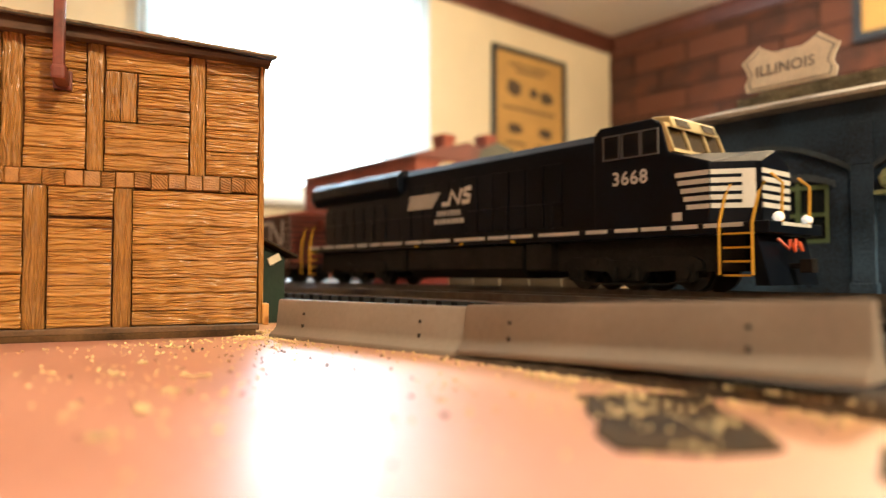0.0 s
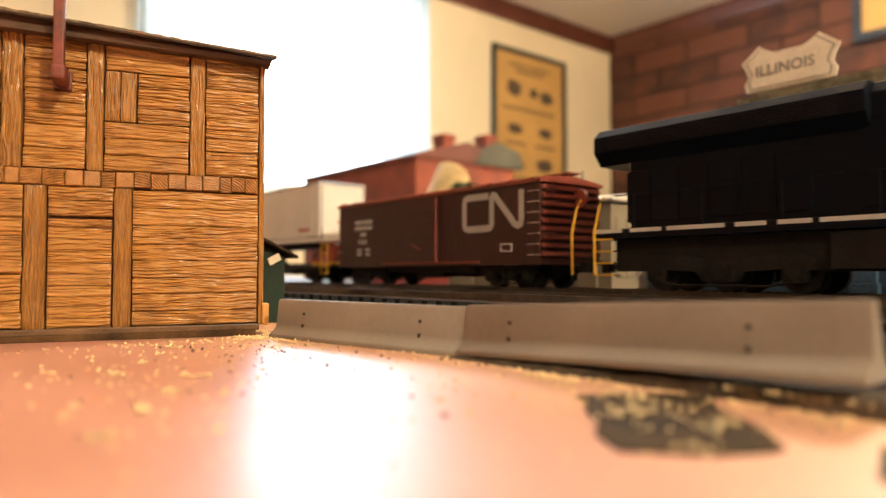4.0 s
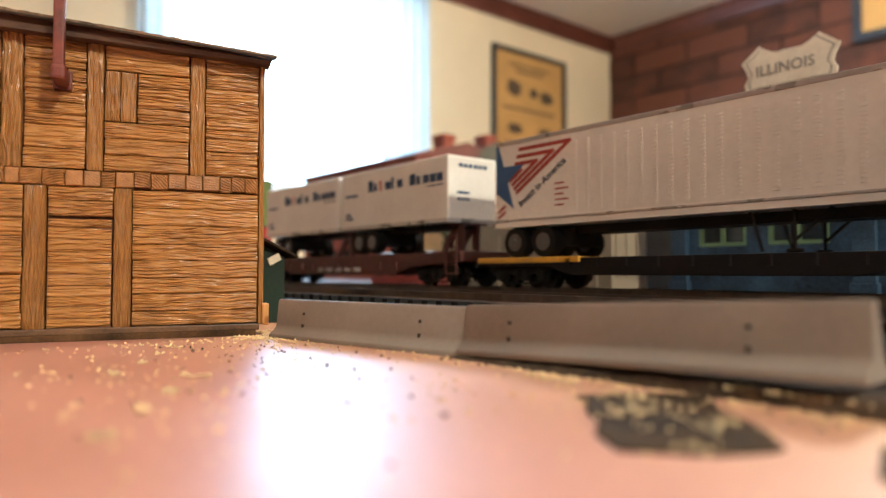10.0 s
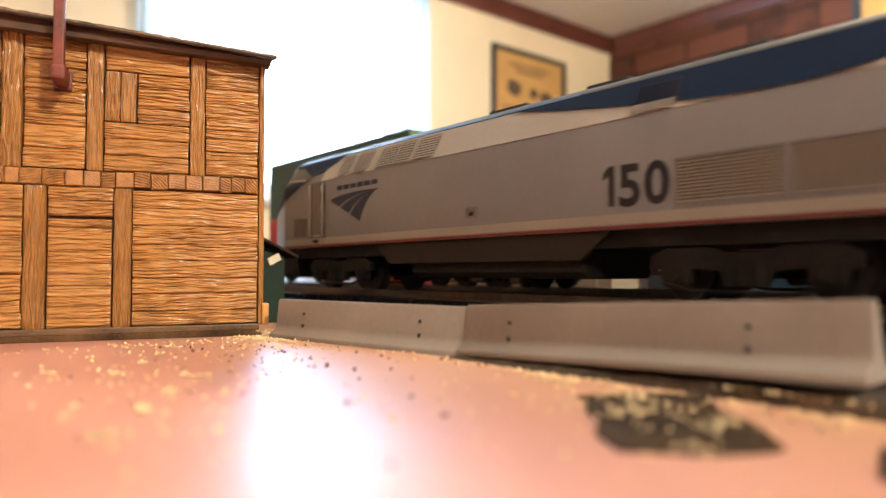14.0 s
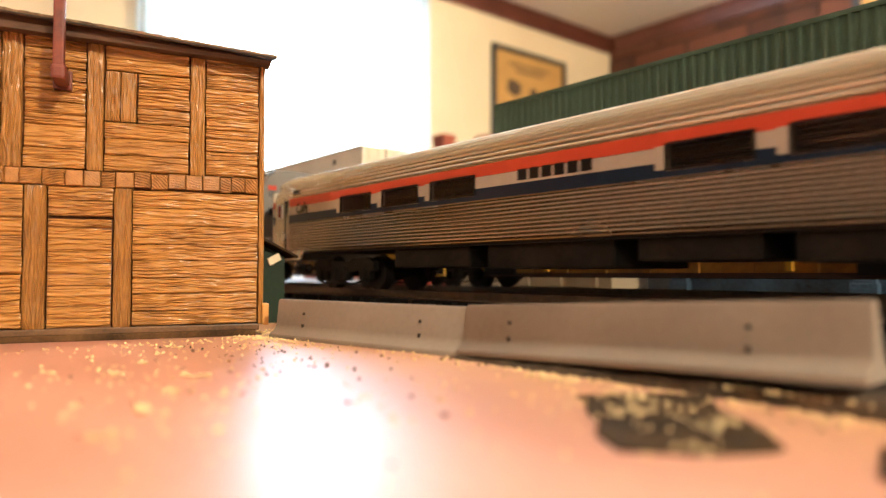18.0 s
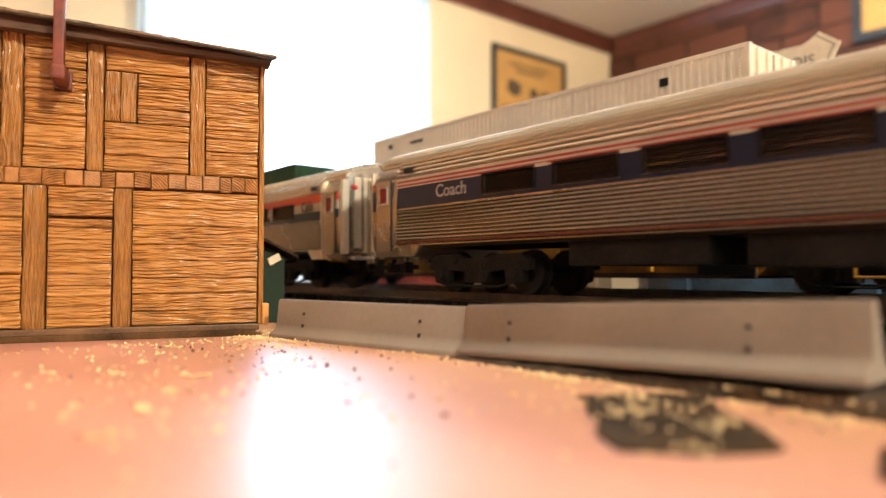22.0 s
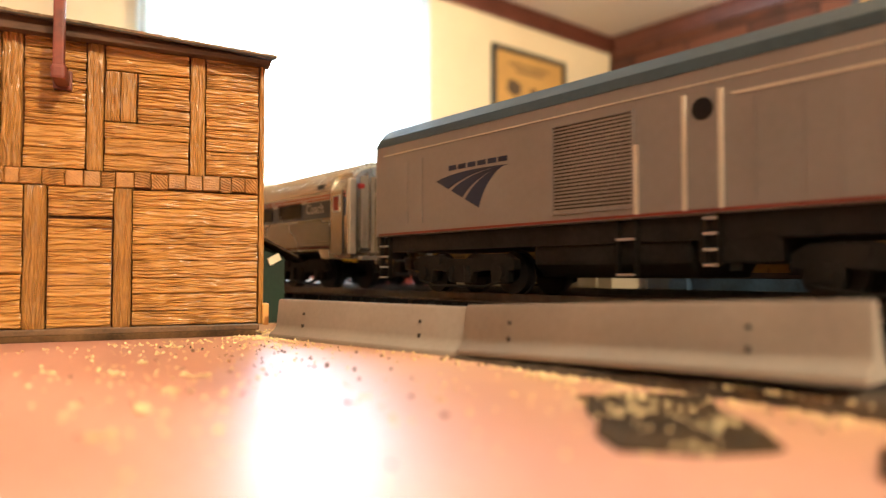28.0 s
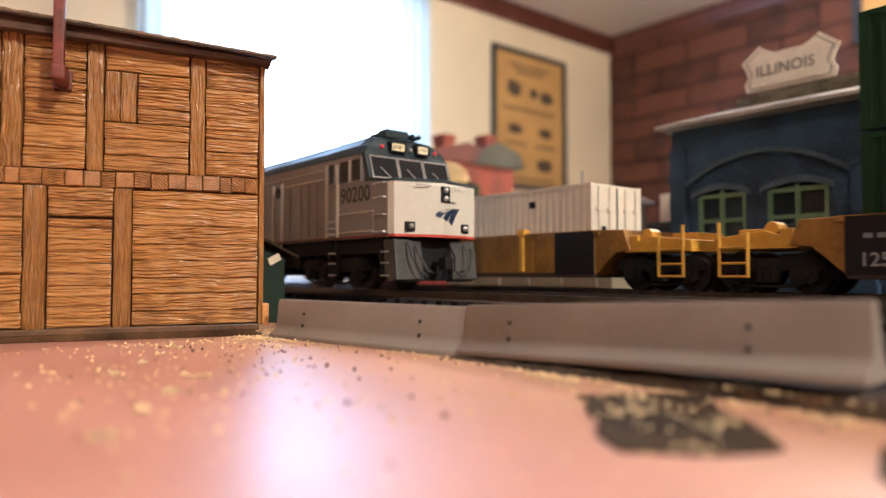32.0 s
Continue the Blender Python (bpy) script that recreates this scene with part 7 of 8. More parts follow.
        d0, d1 = sorted((s * (L - V[s] * 0.22), s * (L - V[s] * 0.22 - 0.0076)))
        bar(o, "vestibule_door", d0, d1, 0.0120, 0.0335, -0.0182, fl, 0.0003)
        bar(o, "door_window", d0 + 0.0022, d1 - 0.0018, 0.0268, 0.0315, -0.0185, mat("red_pane", (0.17, 0.004, 0.008), 0.12, var=0.1), 0.0002)
        bm = bmesh.new()
        wa, wb = d0 + 0.0022, d1 - 0.0018
        for q in ((wa - 0.0004, wa, 0.0264, 0.0319), (wb, wb + 0.0004, 0.0264, 0.0319), (wa, wb, 0.0315, 0.0319), (wa, wb, 0.0264, 0.0268)):
            box(bm, q[0], q[1], -0.0188, -0.0184, q[2], q[3])
        part("door_window_frame", bm, silver, o)
        g0, g1 = (d1 + 0.0008, e - 0.0008) if s > 0 else (e + 0.0008, d0 - 0.0008)
        for za, zb, mm in ((0.0306, 0.0330, redb_), (0.0275, 0.0305, whb), (0.0245, 0.0274, mat("coach_teal_blue", (0.006, 0.022, 0.055), 0.4, var=0.1, spec=0.3))) if phase == 3 else ((0.0248, 0.0308, navy), (0.0312, 0.0318, redl), (0.0323, 0.0329, redl)):
            bar(o, "end_band", g0, g1, za, zb, -0.0181, mm, 0.0003)
        for xx in (d0 - 0.0004, d1 + 0.0001):
            bar(o, "door_seal", xx, xx + 0.0003, 0.0120, 0.0338, -0.0182, black_p, 0.0002)
        bar(o, "roof_vent", (d0 + d1) / 2 - s * 0.012 - 0.002, (d0 + d1) / 2 - s * 0.012 + 0.002, 0.0352, 0.0366, -0.0172, black_p, 0.0008)
        # diaphragm
        bm = bmesh.new()
        prism(bm, [(-0.0075, 0.0085), (-0.0075, 0.0375), (-0.0065, 0.0385), (0.0065, 0.0385), (0.0075, 0.0375), (0.0075, 0.0085), (0.0058, 0.0085), (0.0058, 0.0365), (-0.0058, 0.0365), (-0.0058, 0.0085)], "x", *sorted((e, e + s * 0.0055)))
        dia = part("diaphragm", bm, fl, o, bevel=0.0004)
        boxpart("end_door", (min(e, e + s * 0.0004), max(e, e + s * 0.0004), -0.0055, 0.0055, 0.0105, 0.0362), black_p, dia)
        for yy in (-0.0125, 0.0125):
            bm = bmesh.new()
            xo = e + s * 0.0009
            tube(bm, [(e, yy, 0.0170), (xo, yy, 0.0172), (xo, yy, 0.0300), (e, yy, 0.0302)], 0.0003)
            part("end_handrail", bm, silver, o)
            bm = bmesh.new()
            disc(bm, e + s * 0.0003, yy - 0.0008, yy + 0.0008, 0.0350, 0.0009, 8)
            part("marker_light", bm, mat("red_lens", (0.45, 0.03, 0.03), 0.2), o)
            boxpart("buffer_step", (min(e, e + s * 0.0022), max(e, e + s * 0.0022), yy - 0.0018, yy + 0.0018, 0.0128, 0.0140), fl, o)
        bm = bmesh.new()
        tube(bm, [(e, -0.0085, 0.0120), (e + s * 0.0035, -0.0085, 0.0060), (e + s * 0.0060, -0.0080, 0.0070)], 0.0005)
        part("cable", bm, rubber, o)
        coupler(o, e, s)
        for yy in (-0.0164, 0.0164):
            boxpart("corner_post", (min(e, e + s * 0.0012), max(e, e + s * 0.0012), yy - 0.0013, yy + 0.0013, 0.0120, 0.0372), endp, o, bevel=0.0003)
        for yy in (-0.0095, 0.0095):
            boxpart("end_plate", (min(e, e + s * 0.0006), max(e, e + s * 0.0006), yy - 0.0030, yy + 0.0045, 0.0125, 0.0385), endp, o, bevel=0.0002)
            boxpart("end_rib", (min(e, e + s * 0.0009), max(e, e + s * 0.0009), yy - 0.0006, yy + 0.0006, 0.0130, 0.0400), fl, o, bevel=0.0002)
            boxpart("step_bracket", (min(e, e + s * 0.0026), max(e, e + s * 0.0026), yy - 0.0040, yy + 0.0040, 0.0100, 0.0112), silver, o, bevel=0.0002)
    for i in range(3):
        x = -0.090 + i * 0.09
        boxpart("roof_pod", (x - 0.006, x + 0.006, -0.0035, 0.0035, 0.0438, 0.0450), fl, o, bevel=0.0005)
    PASSENGER.append((o, xc))


# ---- cab control car ----
def cab_car():
    o = thing("cab_control_unit", "silver-grey cab control locomotive with a dark roof and blue emblem", "locomotive")
    m = mat("dull_silver_paint", (0.25, 0.235, 0.225), 0.4, metal=0.12, var=0.05, grain=600, coarse=40)
    # cream of rails and seams, brightened to carry their highlights
    wm = mat("cream_rail_highlight", (0.62, 0.57, 0.47), 0.35, var=0.06, grain=600)
    # off-white nose, with the warm lamp light it faces put into the colour
    nw = mat("nose_lit_white", (0.62, 0.575, 0.47), 0.4, var=0.05, grain=600, coarse=40)
    rf = mat("dark_teal_roof", (0.030, 0.044, 0.050), 0.5, var=0.15, grain=600, coarse=50, spec=0.25)
    for x in (-0.058, 0.052):
        truck(o, x, 2, 0.0056, 0.0315, 0.0138, moving=PASSENGER)
    boxpart("underframe", (-0.091, 0.088, -0.0150, 0.0150, 0.0120, 0.0172), grime, o)
    bm = bmesh.new()
    prism(bm, [(-0.0140, 0.0160), (-0.0140, 0.0075), (-0.0100, 0.0045), (0.0100, 0.0045), (0.0140, 0.0075), (0.0140, 0.0160)], "x", -0.030, 0.012)
    part("fuel_tank", bm, grime, o, bevel=0.0008)
    boxpart("battery_box", (0.014, 0.030, -0.0148, 0.0148, 0.0075, 0.0165), grime, o, bevel=0.0005)
    boxpart("body", (-0.0945, 0.0540, -0.0172, 0.0172, 0.0168, 0.0448), m, o, bevel=0.0003)
    bm = bmesh.new()
    prism(bm, [(-0.0174, 0.0446), (-0.0160, 0.0474), (-0.0122, 0.0508), (0, 0.0522), (0.0122, 0.0508), (0.0160, 0.0474), (0.0174, 0.0446)], "x", -0.0945, 0.0545)
    part("roof", bm, rf, o, "dark teal-grey roof")
    # cab
    bm = bmesh.new()
    prism(bm, [(0.0540, 0.0168), (0.0540, 0.0448), (0.0768, 0.0448), (0.0798, 0.0360), (0.0918, 0.0346), (0.0918, 0.0168)], "y", -0.0172, 0.0172)
    part("cab", bm, m, o, bevel=0.0003)
    bm = bmesh.new()
    loft(bm, [[(x, y, z) for y, z in ((-0.0175, 0.0446), (-0.0161, 0.0476), (-0.0122, 0.0511), (0.0, 0.0525), (0.0122, 0.0511), (0.0161, 0.0476), (0.0175, 0.0446))] for x in (0.0545, 0.0735)] + [[(x0, y, z) for x0, y, z in ((0.0784, -0.0172, 0.0444), (0.0780, -0.0156, 0.0472), (0.0768, -0.0112, 0.0502), (0.0772, 0.0, 0.0510), (0.0768, 0.0112, 0.0502), (0.0780, 0.0156, 0.0472), (0.0784, 0.0172, 0.0444))]])
    part("cab_roof", bm, rf, o)
    # windshield: dark band with three panes, lamps above
    bm = bmesh.new()
    prism(bm, [(0.0786, 0.0450), (0.0764, 0.0450), (0.0790, 0.0354), (0.0818, 0.0354)], "y", -0.0173, 0.0173)
    ws = part("windshield_band", bm, rf, o, bevel=0.0003)
    dx, dz = 0.0032, -0.0096
    for y0, y1 in ((-0.0158, -0.0058), (-0.0048, 0.0048), (0.0058, 0.0158)):
        bm = bmesh.new()
        prism(bm, [(0.0786 + dx * 0.15 + 0.0004, 0.0450 + dz * 0.15), (0.0786 + dx * 0.15 - 0.001, 0.0450 + dz * 0.15), (0.0786 + dx * 0.86 - 0.001, 0.0450 + dz * 0.86), (0.0786 + dx * 0.86 + 0.0004, 0.0450 + dz * 0.86)], "y", y0, y1)
        part("windshield", bm, mat("dark_pane", (0.012, 0.013, 0.015), 0.08, var=0.05), ws)
        bm = bmesh.new()
        at = lambda f, e: (0.0786 + dx * f + e, 0.0450 + dz * f)
        for fa, fb, ya, yb in ((0.11, 0.15, y0 - 0.0003, y1 + 0.0003), (0.86, 0.90, y0 - 0.0003, y1 + 0.0003), (0.15, 0.86, y0 - 0.0003, y0), (0.15, 0.86, y1, y1 + 0.0003)):
            prism(bm, [at(fa, 0.0006), at(fa, -0.001), at(fb, -0.001), at(fb, 0.0006)], "y", ya, yb)
        part("window_frame", bm, silver, ws)
        bm = bmesh.new()
        tube(bm, [(0.0824, (y0 + y1) / 2 + 0.002, 0.0362), (0.0812, (y0 + y1) / 2 - 0.002, 0.0400)], 0.00015)
        part("wiper", bm, silver, ws)
    head = glow("headlight_glass", (0.80, 0.66, 0.36), 0.30)
    for y0, y1 in ((-0.0078, -0.0012), (0.0030, 0.0088)):
        bm = bmesh.new()
        box(bm, 0.0758, 0.0794, y0 + 0.0006, y1 - 0.0006, 0.0464, 0.0490)
        nb = part("number_board", bm, head, o, "glowing cream number board", bevel=0.0003)
        bm = bmesh.new()
        for q in ((y0 + 0.0001, y0 + 0.0006, 0.0459, 0.0495), (y1 - 0.0006, y1 - 0.0001, 0.0459, 0.0495), (y0 + 0.0006, y1 - 0.0006, 0.0490, 0.0495), (y0 + 0.0006, y1 - 0.0006, 0.0459, 0.0464)):
            box(bm, 0.0756, 0.0798, *q)
        part("board_frame", bm, black_p, nb)
        for i in range(5):
            w = (y1 - y0 - 0.0024) / 5
            boxpart("numeral", (0.0794, 0.07945, y0 + 0.0013 + i * w, y0 + 0.0009 + (i + 1) * w, 0.0470, 0.0484), grime, nb)
    for y in (-0.0105, 0.0118, 0.0012):
        bm = bmesh.new()
        bmesh.ops.create_icosphere(bm, subdivisions=2, radius=0.0007)
        part("marker_lamp", bm, glow("red_lens_lit", (0.75, 0.06, 0.06), 0.20) if abs(y) > 0.005 else silver, o, smooth=True).location = (0.0786, y, 0.0474)
    boxpart("roof_antenna", (0.0610, 0.0705, -0.004, 0.004, 0.0528, 0.0548), black_p, o, bevel=0.0004)
    bm = bmesh.new()
    box(bm, 0.0715, 0.0765, -0.0075, 0.0020, 0.0512, 0.0542)
    part("light_housing", bm, rf, o, bevel=0.0006)
    for y in (0.0045, 0.0075):
        bm = bmesh.new()
        tube(bm, [(0.0705, y, 0.0528), (0.0735, y, 0.0530), (0.0755, y, 0.0531)], 0.0008)
        part("horn", bm, black_p, o)
    # nose with a centre ridge
    bm = bmesh.new()
    ring = lambda z, c: [(0.0915, -0.0172, z), (0.0940, -0.0165, z), (0.0940 + c, 0.0, z), (0.0940, 0.0165, z), (0.0915, 0.0172, z)]
    loft(bm, [ring(0.0168, 0.0042), ring(0.0330, 0.0042), ring(0.0341, 0.0038)])
    nose = part("nose", bm, nw, o, "off-white wedge nose")
    bm = bmesh.new()
    deck = lambda zb, zf: [(0.0786, -0.0173, zb), (0.0914, -0.0173, zf), (0.0942, -0.0166, zf), (0.0982, 0.0, zf + 0.0004), (0.0942, 0.0166, zf), (0.0914, 0.0173, zf), (0.0786, 0.0173, zb)]
    loft(bm, [deck(0.0352, 0.0340), deck(0.0366, 0.0348)])
    part("nose_deck", bm, rf, nose, "dark teal deck over the nose")
    bm = bmesh.new()
    loft(bm, [[(x + 0.0002, y, z) for x, y, z in ring(0.0168, 0.0042)], [(x + 0.0002, y, z) for x, y, z in ring(0.0176, 0.0042)]])
    part("red_line", bm, red_d, nose)
    for y in (-0.0115, 0.0105):
        q = boxpart("ditch_light", (0.0945, 0.0960, y - 0.0017, y + 0.0017, 0.0185, 0.0215), black_p, o, bevel=0.0002)
        bm = bmesh.new()
        bmesh.ops.create_icosphere(bm, subdivisions=2, radius=0.0009)
        part("lens", bm, silver, q, smooth=True).location = (0.0962, y, 0.0200)
    q = boxpart("headlight", (0.0965, 0.0985, -0.0012, 0.0022, 0.0278, 0.0330), black_p, o, bevel=0.0002)
    for z in (0.0291, 0.0317):
        bm = bmesh.new()
        bmesh.ops.create_icosphere(bm, subdivisions=2, radius=0.0010)
        part("lens", bm, silver, q, smooth=True).location = (0.0984, 0.0005, z)
    on_nose = lambda yy, zz, e: (0.0940 + 0.0042 * (1 - abs(yy) / 0.0165) + e, yy, zz)
    for k in range(3):
        bm = bmesh.new()
        b0, b1 = -0.0030 + k * 0.0030, -0.0012 + k * 0.0030
        up, lo = [], []
        for i in range(7):
            q = i / 6
            up.append(((1 - q) ** 2 * b0 + 2 * q * (1 - q) * (b0 + 0.0015) + q * q * 0.0095, 0.0237 - 0.0010 * k + 0.0028 * q * (2 - q) + 0.0010 * k * q))
            lo.append(((1 - q) ** 2 * b1 + 2 * q * (1 - q) * (b1 + 0.0025) + q * q * 0.0095, 0.0228 - 0.0012 * k + 0.0037 * q * (1.6 - 0.6 * q) + 0.0012 * k * q))
        ring = [(0.0022 + (yy - 0.0030) * 0.90, 0.0247 + (zz - 0.0247) * 0.90) for yy, zz in up + lo[::-1]]
        loft(bm, [[on_nose(yy, zz, e) for yy, zz in ring] for e in (0.0001, 0.0003)])
        part("emblem_blade", bm, blue_d, nose)
    for i in range(5):
        bm = bmesh.new()
        loft(bm, [[on_nose(yy, zz, e) for yy, zz in ((0.0002 + i * 0.0012, 0.0278), (0.0010 + i * 0.0012, 0.0278), (0.0010 + i * 0.0012, 0.0284), (0.0002 + i * 0.0012, 0.0284))] for e in (0.0001, 0.0002)])
        part("text_bar", bm, blue_d, nose)
    bm = bmesh.new()
    tube(bm, [(0.0965, -0.0100, 0.0332), (0.0972, -0.0100, 0.0330), (0.0978, -0.0050, 0.0330), (0.0972, -0.0050, 0.0332)], 0.00018)
    tube(bm, [(0.0965, 0.0050, 0.0332), (0.0978, 0.0050, 0.0330), (0.0972, 0.0100, 0.0330), (0.0965, 0.0100, 0.0332)], 0.00018)
    part("grab_iron", bm, silver, o)
    # pilot, hoses, coupler
    pg = mat("grey_pilot", (0.075, 0.07, 0.062), 0.6, var=0.2, grain=600, coarse=60)
    for y0, y1 in ((-0.0165, -0.0060), (0.0060, 0.0165)):
        bm = bmesh.new()
        prism(bm, [(0.0880, 0.0160), (0.0940, 0.0160), (0.0955, 0.0035), (0.0920, 0.0025), (0.0890, 0.0050)], "y", y0, y1)
        part("pilot", bm, pg, o, bevel=0.0004)
    boxpart("pilot_pocket", (0.0880, 0.0925, -0.0060, 0.0060, 0.0030, 0.0160), black_p, o)
    hm = mat("grey_hose", (0.055, 0.05, 0.045), 0.5, var=0.15)
    for y0, y1, d in ((-0.0120, -0.0070, 0.0), (-0.0090, -0.0045, 0.0012), (0.0110, 0.0070, 0.0), (0.0140, 0.0085, 0.0015), (0.0050, 0.0030, 0.001)):
        bm = bmesh.new()
        tube(bm, [(0.0950, y0, 0.0150 - d), (0.0975, y0, 0.0105), (0.0985, (y0 + y1) / 2, 0.0062), (0.0982, y1, 0.0045 + d), (0.0960, y1, 0.0060)], 0.00030)
        part("air_hose", bm, hm if abs(y0) > 0.006 else rubber, o)
    coupler(o, 0.0930, 1, 0.0085), coupler(o, -0.0925, -1, 0.0085)
    # side details
    y = -0.0172
    bar(o, "red_line", -0.0925, 0.0925, 0.0171, 0.0177, y, mat("dull_red_line", (0.18, 0.024, 0.016)), 0.0003)
    louvre(o, -0.0205, 0.0010, 0.0195, 0.0392, y, mat("grille_slat", (0.30, 0.275, 0.24), 0.45, metal=0.2), mat("grille_backing", (0.035, 0.032, 0.03), 0.7), 24)
    bm = bmesh.new()
    for q in ((-0.0210, -0.0205, 0.0190, 0.0397), (0.0010, 0.0015, 0.0190, 0.0397), (-0.0205, 0.0010, 0.0392, 0.0397), (-0.0205, 0.0010, 0.0190, 0.0195)):
        box(bm, q[0], q[1], y - 0.0006, y, q[2], q[3])
    part("grille_frame", bm, m, o)
    for x, z0, z1 in ((0.0020, 0.0176, 0.0320), (0.0130, 0.0176, 0.0400), (0.0205, 0.0176, 0.0400), (0.0549, 0.0176, 0.0430), (0.0622, 0.0176, 0.0424)):
        bar(o, "side_rail", x - 0.0004, x + 0.0004, z0, z1, y, wm, 0.0008)
    bm = bmesh.new()
    disc(bm, 0.0168, y - 0.0004, y, 0.0368, 0.0022, 18)
    part("porthole", bm, black_p, o, "round black porthole")
    bar(o, "engine_door", 0.0137, 0.0198, 0.0185, 0.0400, y, m, 0.0002)
    for x in (0.0260, 0.0345, 0.0405, 0.0470):
        bar(o, "panel_seam", x, x + 0.0008, 0.0185, 0.0375, y, m, 0.0003)
    bar(o, "panel_seam", 0.0225, 0.0520, 0.0384, 0.0389, y, wm, 0.0003)
    bar(o, "panel_seam", -0.0900, 0.0520, 0.0416, 0.0419, y, wm, 0.0003)
    for x in (-0.078, -0.071):
        bar(o, "panel_seam", x, x + 0.0005, 0.0200, 0.0390, y, m, 0.0003)
    swoosh_mark(o, -0.0642, 0.0327, 0.0292, 0.0102, y, blue_d)
    for i in range(6):
        bar(o, "text_bar", -0.0585 + i * 0.0039, -0.0555 + i * 0.0039, 0.0337, 0.0350, y, blue_d, 0.0002)
    dk = mat("dark_pane", (0.012, 0.013, 0.015))
    for a, b, z0, z1 in ((0.0563, 0.0600, 0.0362, 0.0430), (0.0634, 0.0692, 0.0360, 0.0432), (0.0712, 0.0766, 0.0360, 0.0430)):
        bar(o, "cab_window", a, b, z0, z1, y, dk, 0.0003)
        bm = bmesh.new()
        for q in ((a - 0.0005, a, z0 - 0.0005, z1 + 0.0005), (b, b + 0.0005, z0 - 0.0005, z1 + 0.0005), (a, b, z1, z1 + 0.0005), (a, b, z0 - 0.0005, z0)):
            box(bm, q[0], q[1], y - 0.0005, y, q[2], q[3])
        part("window_frame", bm, m, o)
    bar(o, "cab_panel", 0.0634, 0.0840, 0.0192, 0.0250, y, m, 0.0003)
    for z in (0.0188, 0.0250):
        bar(o, "panel_ledge", 0.0634, 0.0840, z, z + 0.0004, y, wm, 0.0006)
    bar(o, "window_post", 0.0696, 0.0706, 0.0358, 0.0434, y, wm, 0.0006)
    for z in (0.0185, 0.0205, 0.0228):
        bar(o, "door_step", 0.0545, 0.0600, z, z + 0.0006, y, wm, 0.0008)
    text(o, "90200", 0.0072, 0.0636, 0.0290, y, mat("black_number", (0.02, 0.02, 0.024)), bold=0.00010, spacing=1.02)
    for z in (0.0184, 0.0238, 0.0292, 0.0337):
        grab(o, 0.0846, 0.0906, z, y, silver, 0.0011, 0.00024)
    for x, w, zs in ((-0.0910, 0.0022, (0.0040, 0.0072, 0.0104, 0.0136)), (-0.0016, 0.0023, (0.0049, 0.0124)), (0.0175, 0.0014, (0.0068, 0.0098, 0.0128, 0.0158)), (0.0570, 0.0022, (0.0045, 0.0085, 0.0120)), (0.0890, 0.0022, (0.0045, 0.0085, 0.0120))):
        for z in zs:
            bar(o, "step", x - w, x + w, z, z + 0.0005, -0.0155, silver, 0.0012)
        for k in (-1, 1):
            bar(o, "step_stile", x + k * w - 0.0003, x + k * w + 0.0003, zs[0], 0.0168, -0.0150, grime, 0.0014)
    for x in (0.020, 0.056):
        boxpart("sand_pipe", (x, x + 0.002, -0.0140, -0.0120, 0.006, 0.0165), grime, o)
    e = -0.0925
    boxpart("rear_rail", (e - 0.0010, e, -0.0170, -0.0162, 0.0172, 0.0400), silver, o)
    PASSENGER.append((o, 0.8895))


passenger_locomotive()
_w3 = [(-0.0970, -0.0793), (-0.0722, -0.0545), (-0.0480, -0.0300), (0.0270, 0.0442), (0.0511, 0.0686), (0.0744, 0.0916), (0.0976, 0.1144)]
coach("fluted stainless cafe coach with red, white and blue bands", 0.31675, 0.1483, _w3, 3, "Cafe", (-0.1292, 0.1206))
_w4 = [(-0.0958 + i * 0.0241, -0.0781 + i * 0.0241) for i in range(9)]
coach("fluted stainless coach with a navy window band and red pinstripes", 0.6318, 0.1471, _w4, 4, "Coach", (-0.1172, 0.1188))
cab_car()


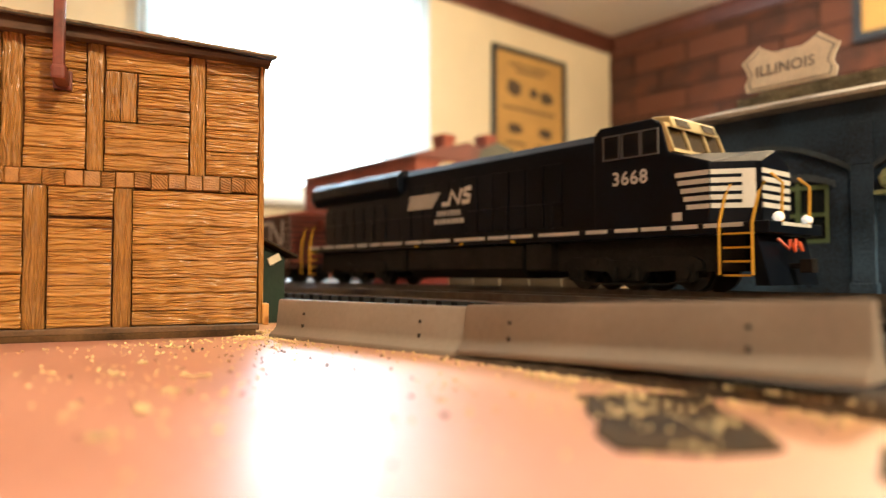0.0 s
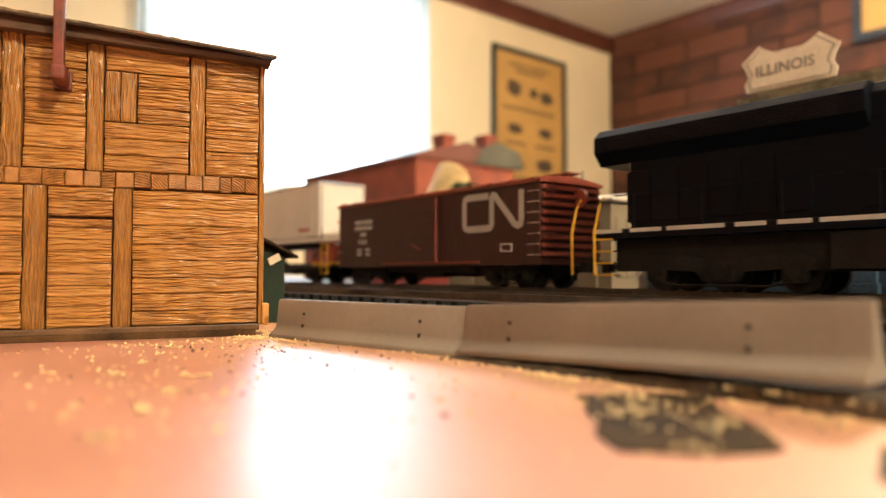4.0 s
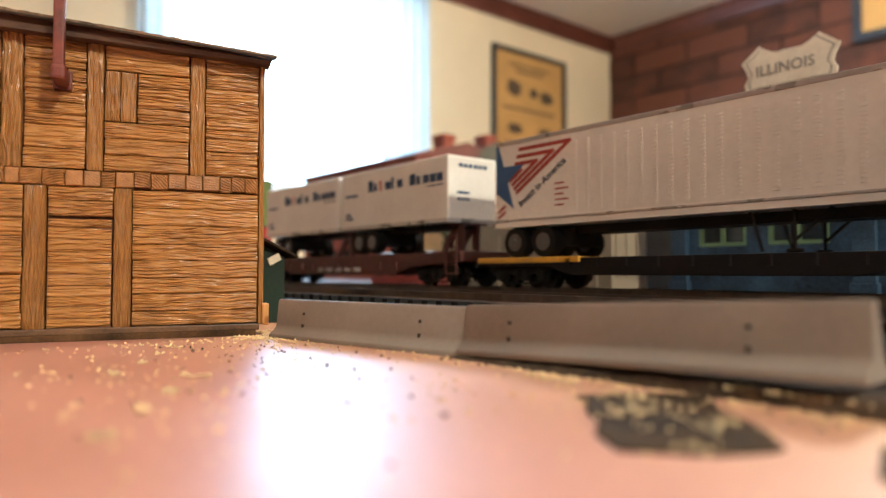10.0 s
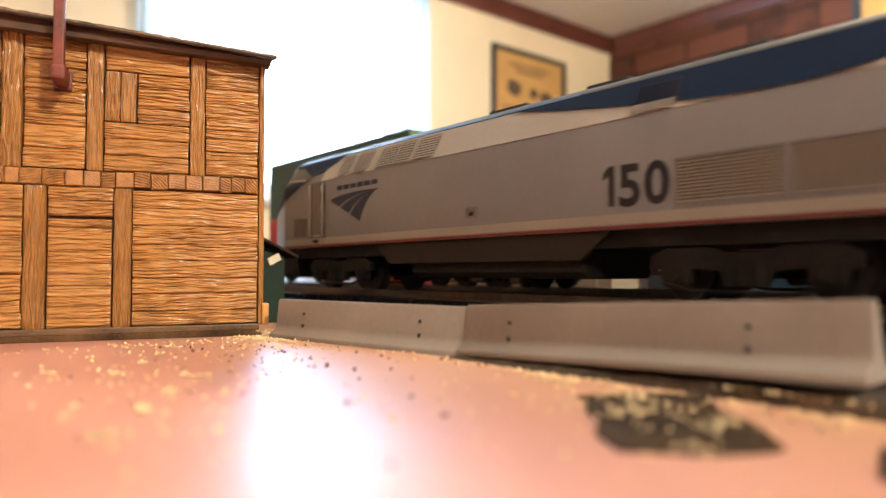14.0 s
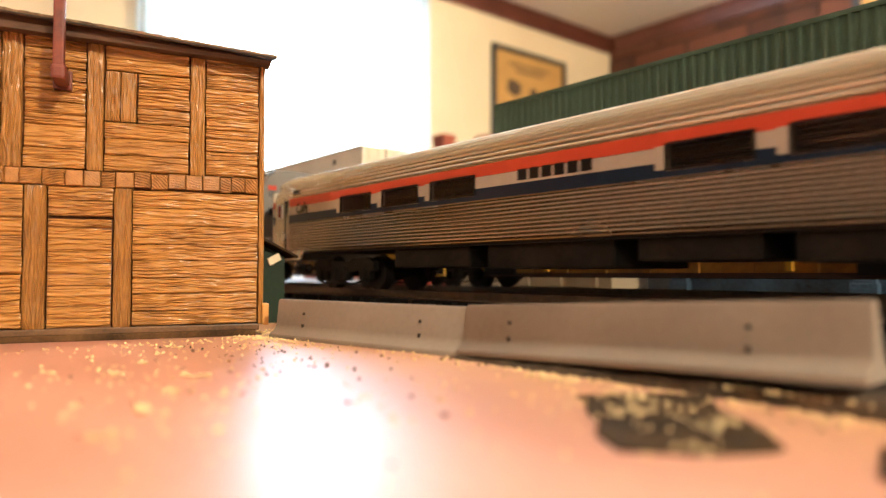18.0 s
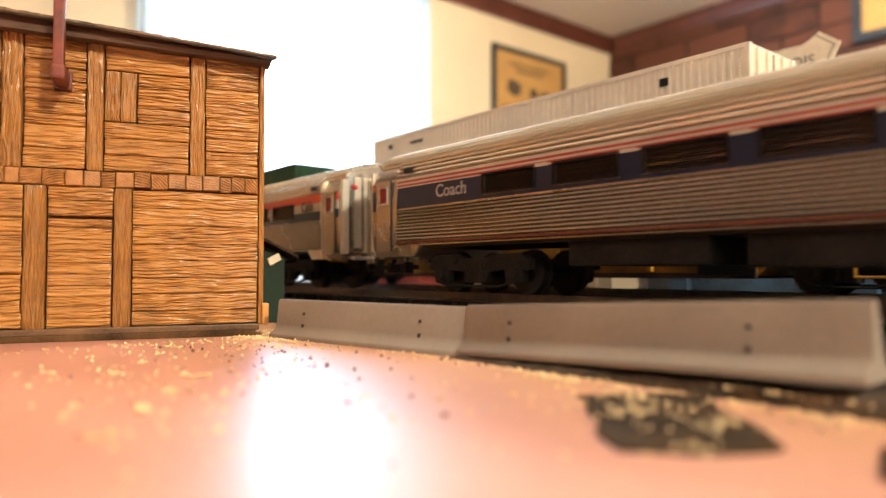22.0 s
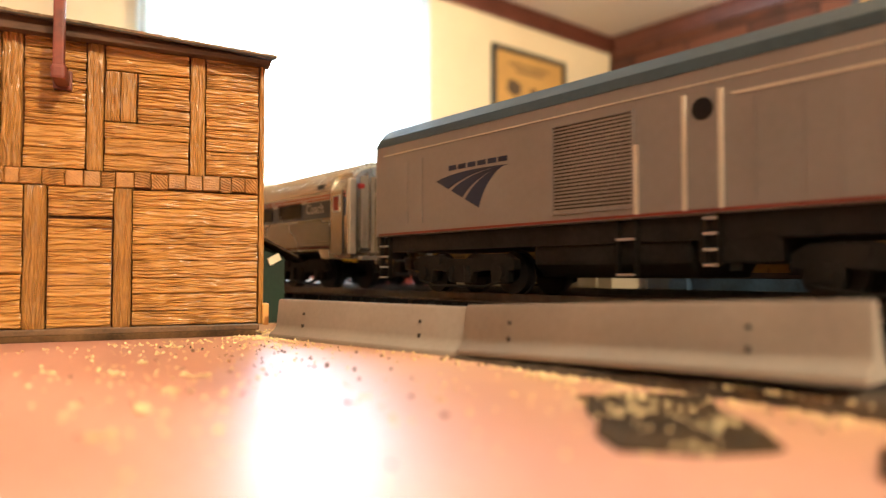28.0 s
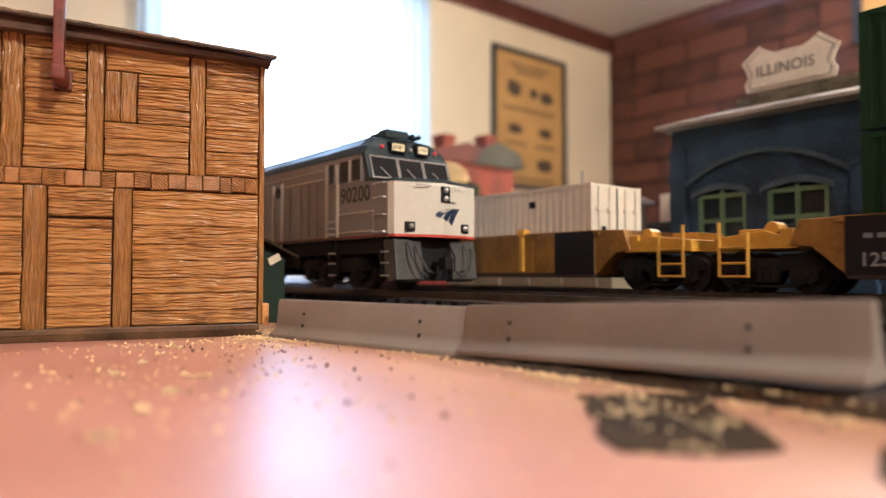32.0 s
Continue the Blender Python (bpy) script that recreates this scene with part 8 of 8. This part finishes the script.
# ---- bricks of the room wall ----
BL, BH = 0.2205, 0.082
bk = bmesh.new()
box(bk, 0.004, BL - 0.004, -0.008, 0.002, 0.004, BH - 0.004)
bk = mesh_of("brick", bk, brick_m, 0.002)
for row in range(11):
    z0 = 0.844 - row * BH
    n0 = -1.6283 if row % 2 == 0 else -1.5180
    for i in range(-1, 9):
        x = n0 + i * BL
        if x < WALL_X - 0.001:
            continue
        piece("brick", bk, wall_n, pose(x, WALL_Y + 0.0095, z0))
    if row % 2:
        hb = bmesh.new()
        box(hb, 0.002, -1.5180 - WALL_X - 0.004, -0.008, 0.002, 0.004, BH - 0.004)
        piece("brick", mesh_of("brick", hb, brick_m, 0.002), wall_n, pose(WALL_X, WALL_Y + 0.0095, z0))


# ---- the moving trains ----
S_FREIGHT = [(0, 0), (3.5, 0.1665), (5.5, 0.265), (8.5, 0.4115), (11, 0.534), (13.5, 0.658), (16.5, 0.8065), (21, 1.0255), (25.5, 1.2445), (28, 1.3645), (30.5, 1.4846), (31.2, 1.5175), (32, 1.552)]
S_PASSENGER = [(0, 0.767), (6, 0.367), (11.5, 0), (12, -0.0333), (12.5, -0.0657), (13, -0.0957), (13.5, -0.1290), (14, -0.1657), (14.5, -0.2002), (16.5, -0.3242), (18, -0.4192), (19.5, -0.5141), (20, -0.5427), (20.5, -0.5735), (21.5, -0.6374), (22, -0.665), (22.5, -0.688), (23, -0.7155), (24, -0.7785), (24.5, -0.8063), (25.5, -0.8558),
            (27.5, -0.9514), (28, -0.9744), (29.5, -1.0459), (30, -1.0719), (30.5, -1.099), (31, -1.1228), (31.5, -1.1412), (32, -1.154)]


ROLL_STEP = 0.1


def motions():
    for cars, yc, table in ((FREIGHT, YF, S_FREIGHT), (PASSENGER, YA, S_PASSENGER)):
        for ob, x in cars:
            walk(ob, [(t, pose(x + s, yc, RAIL)) for t, s in table])
    # wheelsets roll with their car: a turn of s / r, in steps under a quarter turn
    for cars, table in ((FREIGHT, S_FREIGHT), (PASSENGER, S_PASSENGER)):
        ts, ss = [a for a, _ in table], [b for _, b in table]
        times = [i * ROLL_STEP for i in range(int(32.0 / ROLL_STEP))] + [32.0]
        shift = [float(np.interp(t, ts, ss)) for t in times]
        for ws, r, x, moving in ROLLING:
            if moving is cars:
                walk(ws, [(t, pose(x, 0, r, 0, math.degrees(s / r) % 360, 0)) for t, s in zip(times, shift)])


motions()
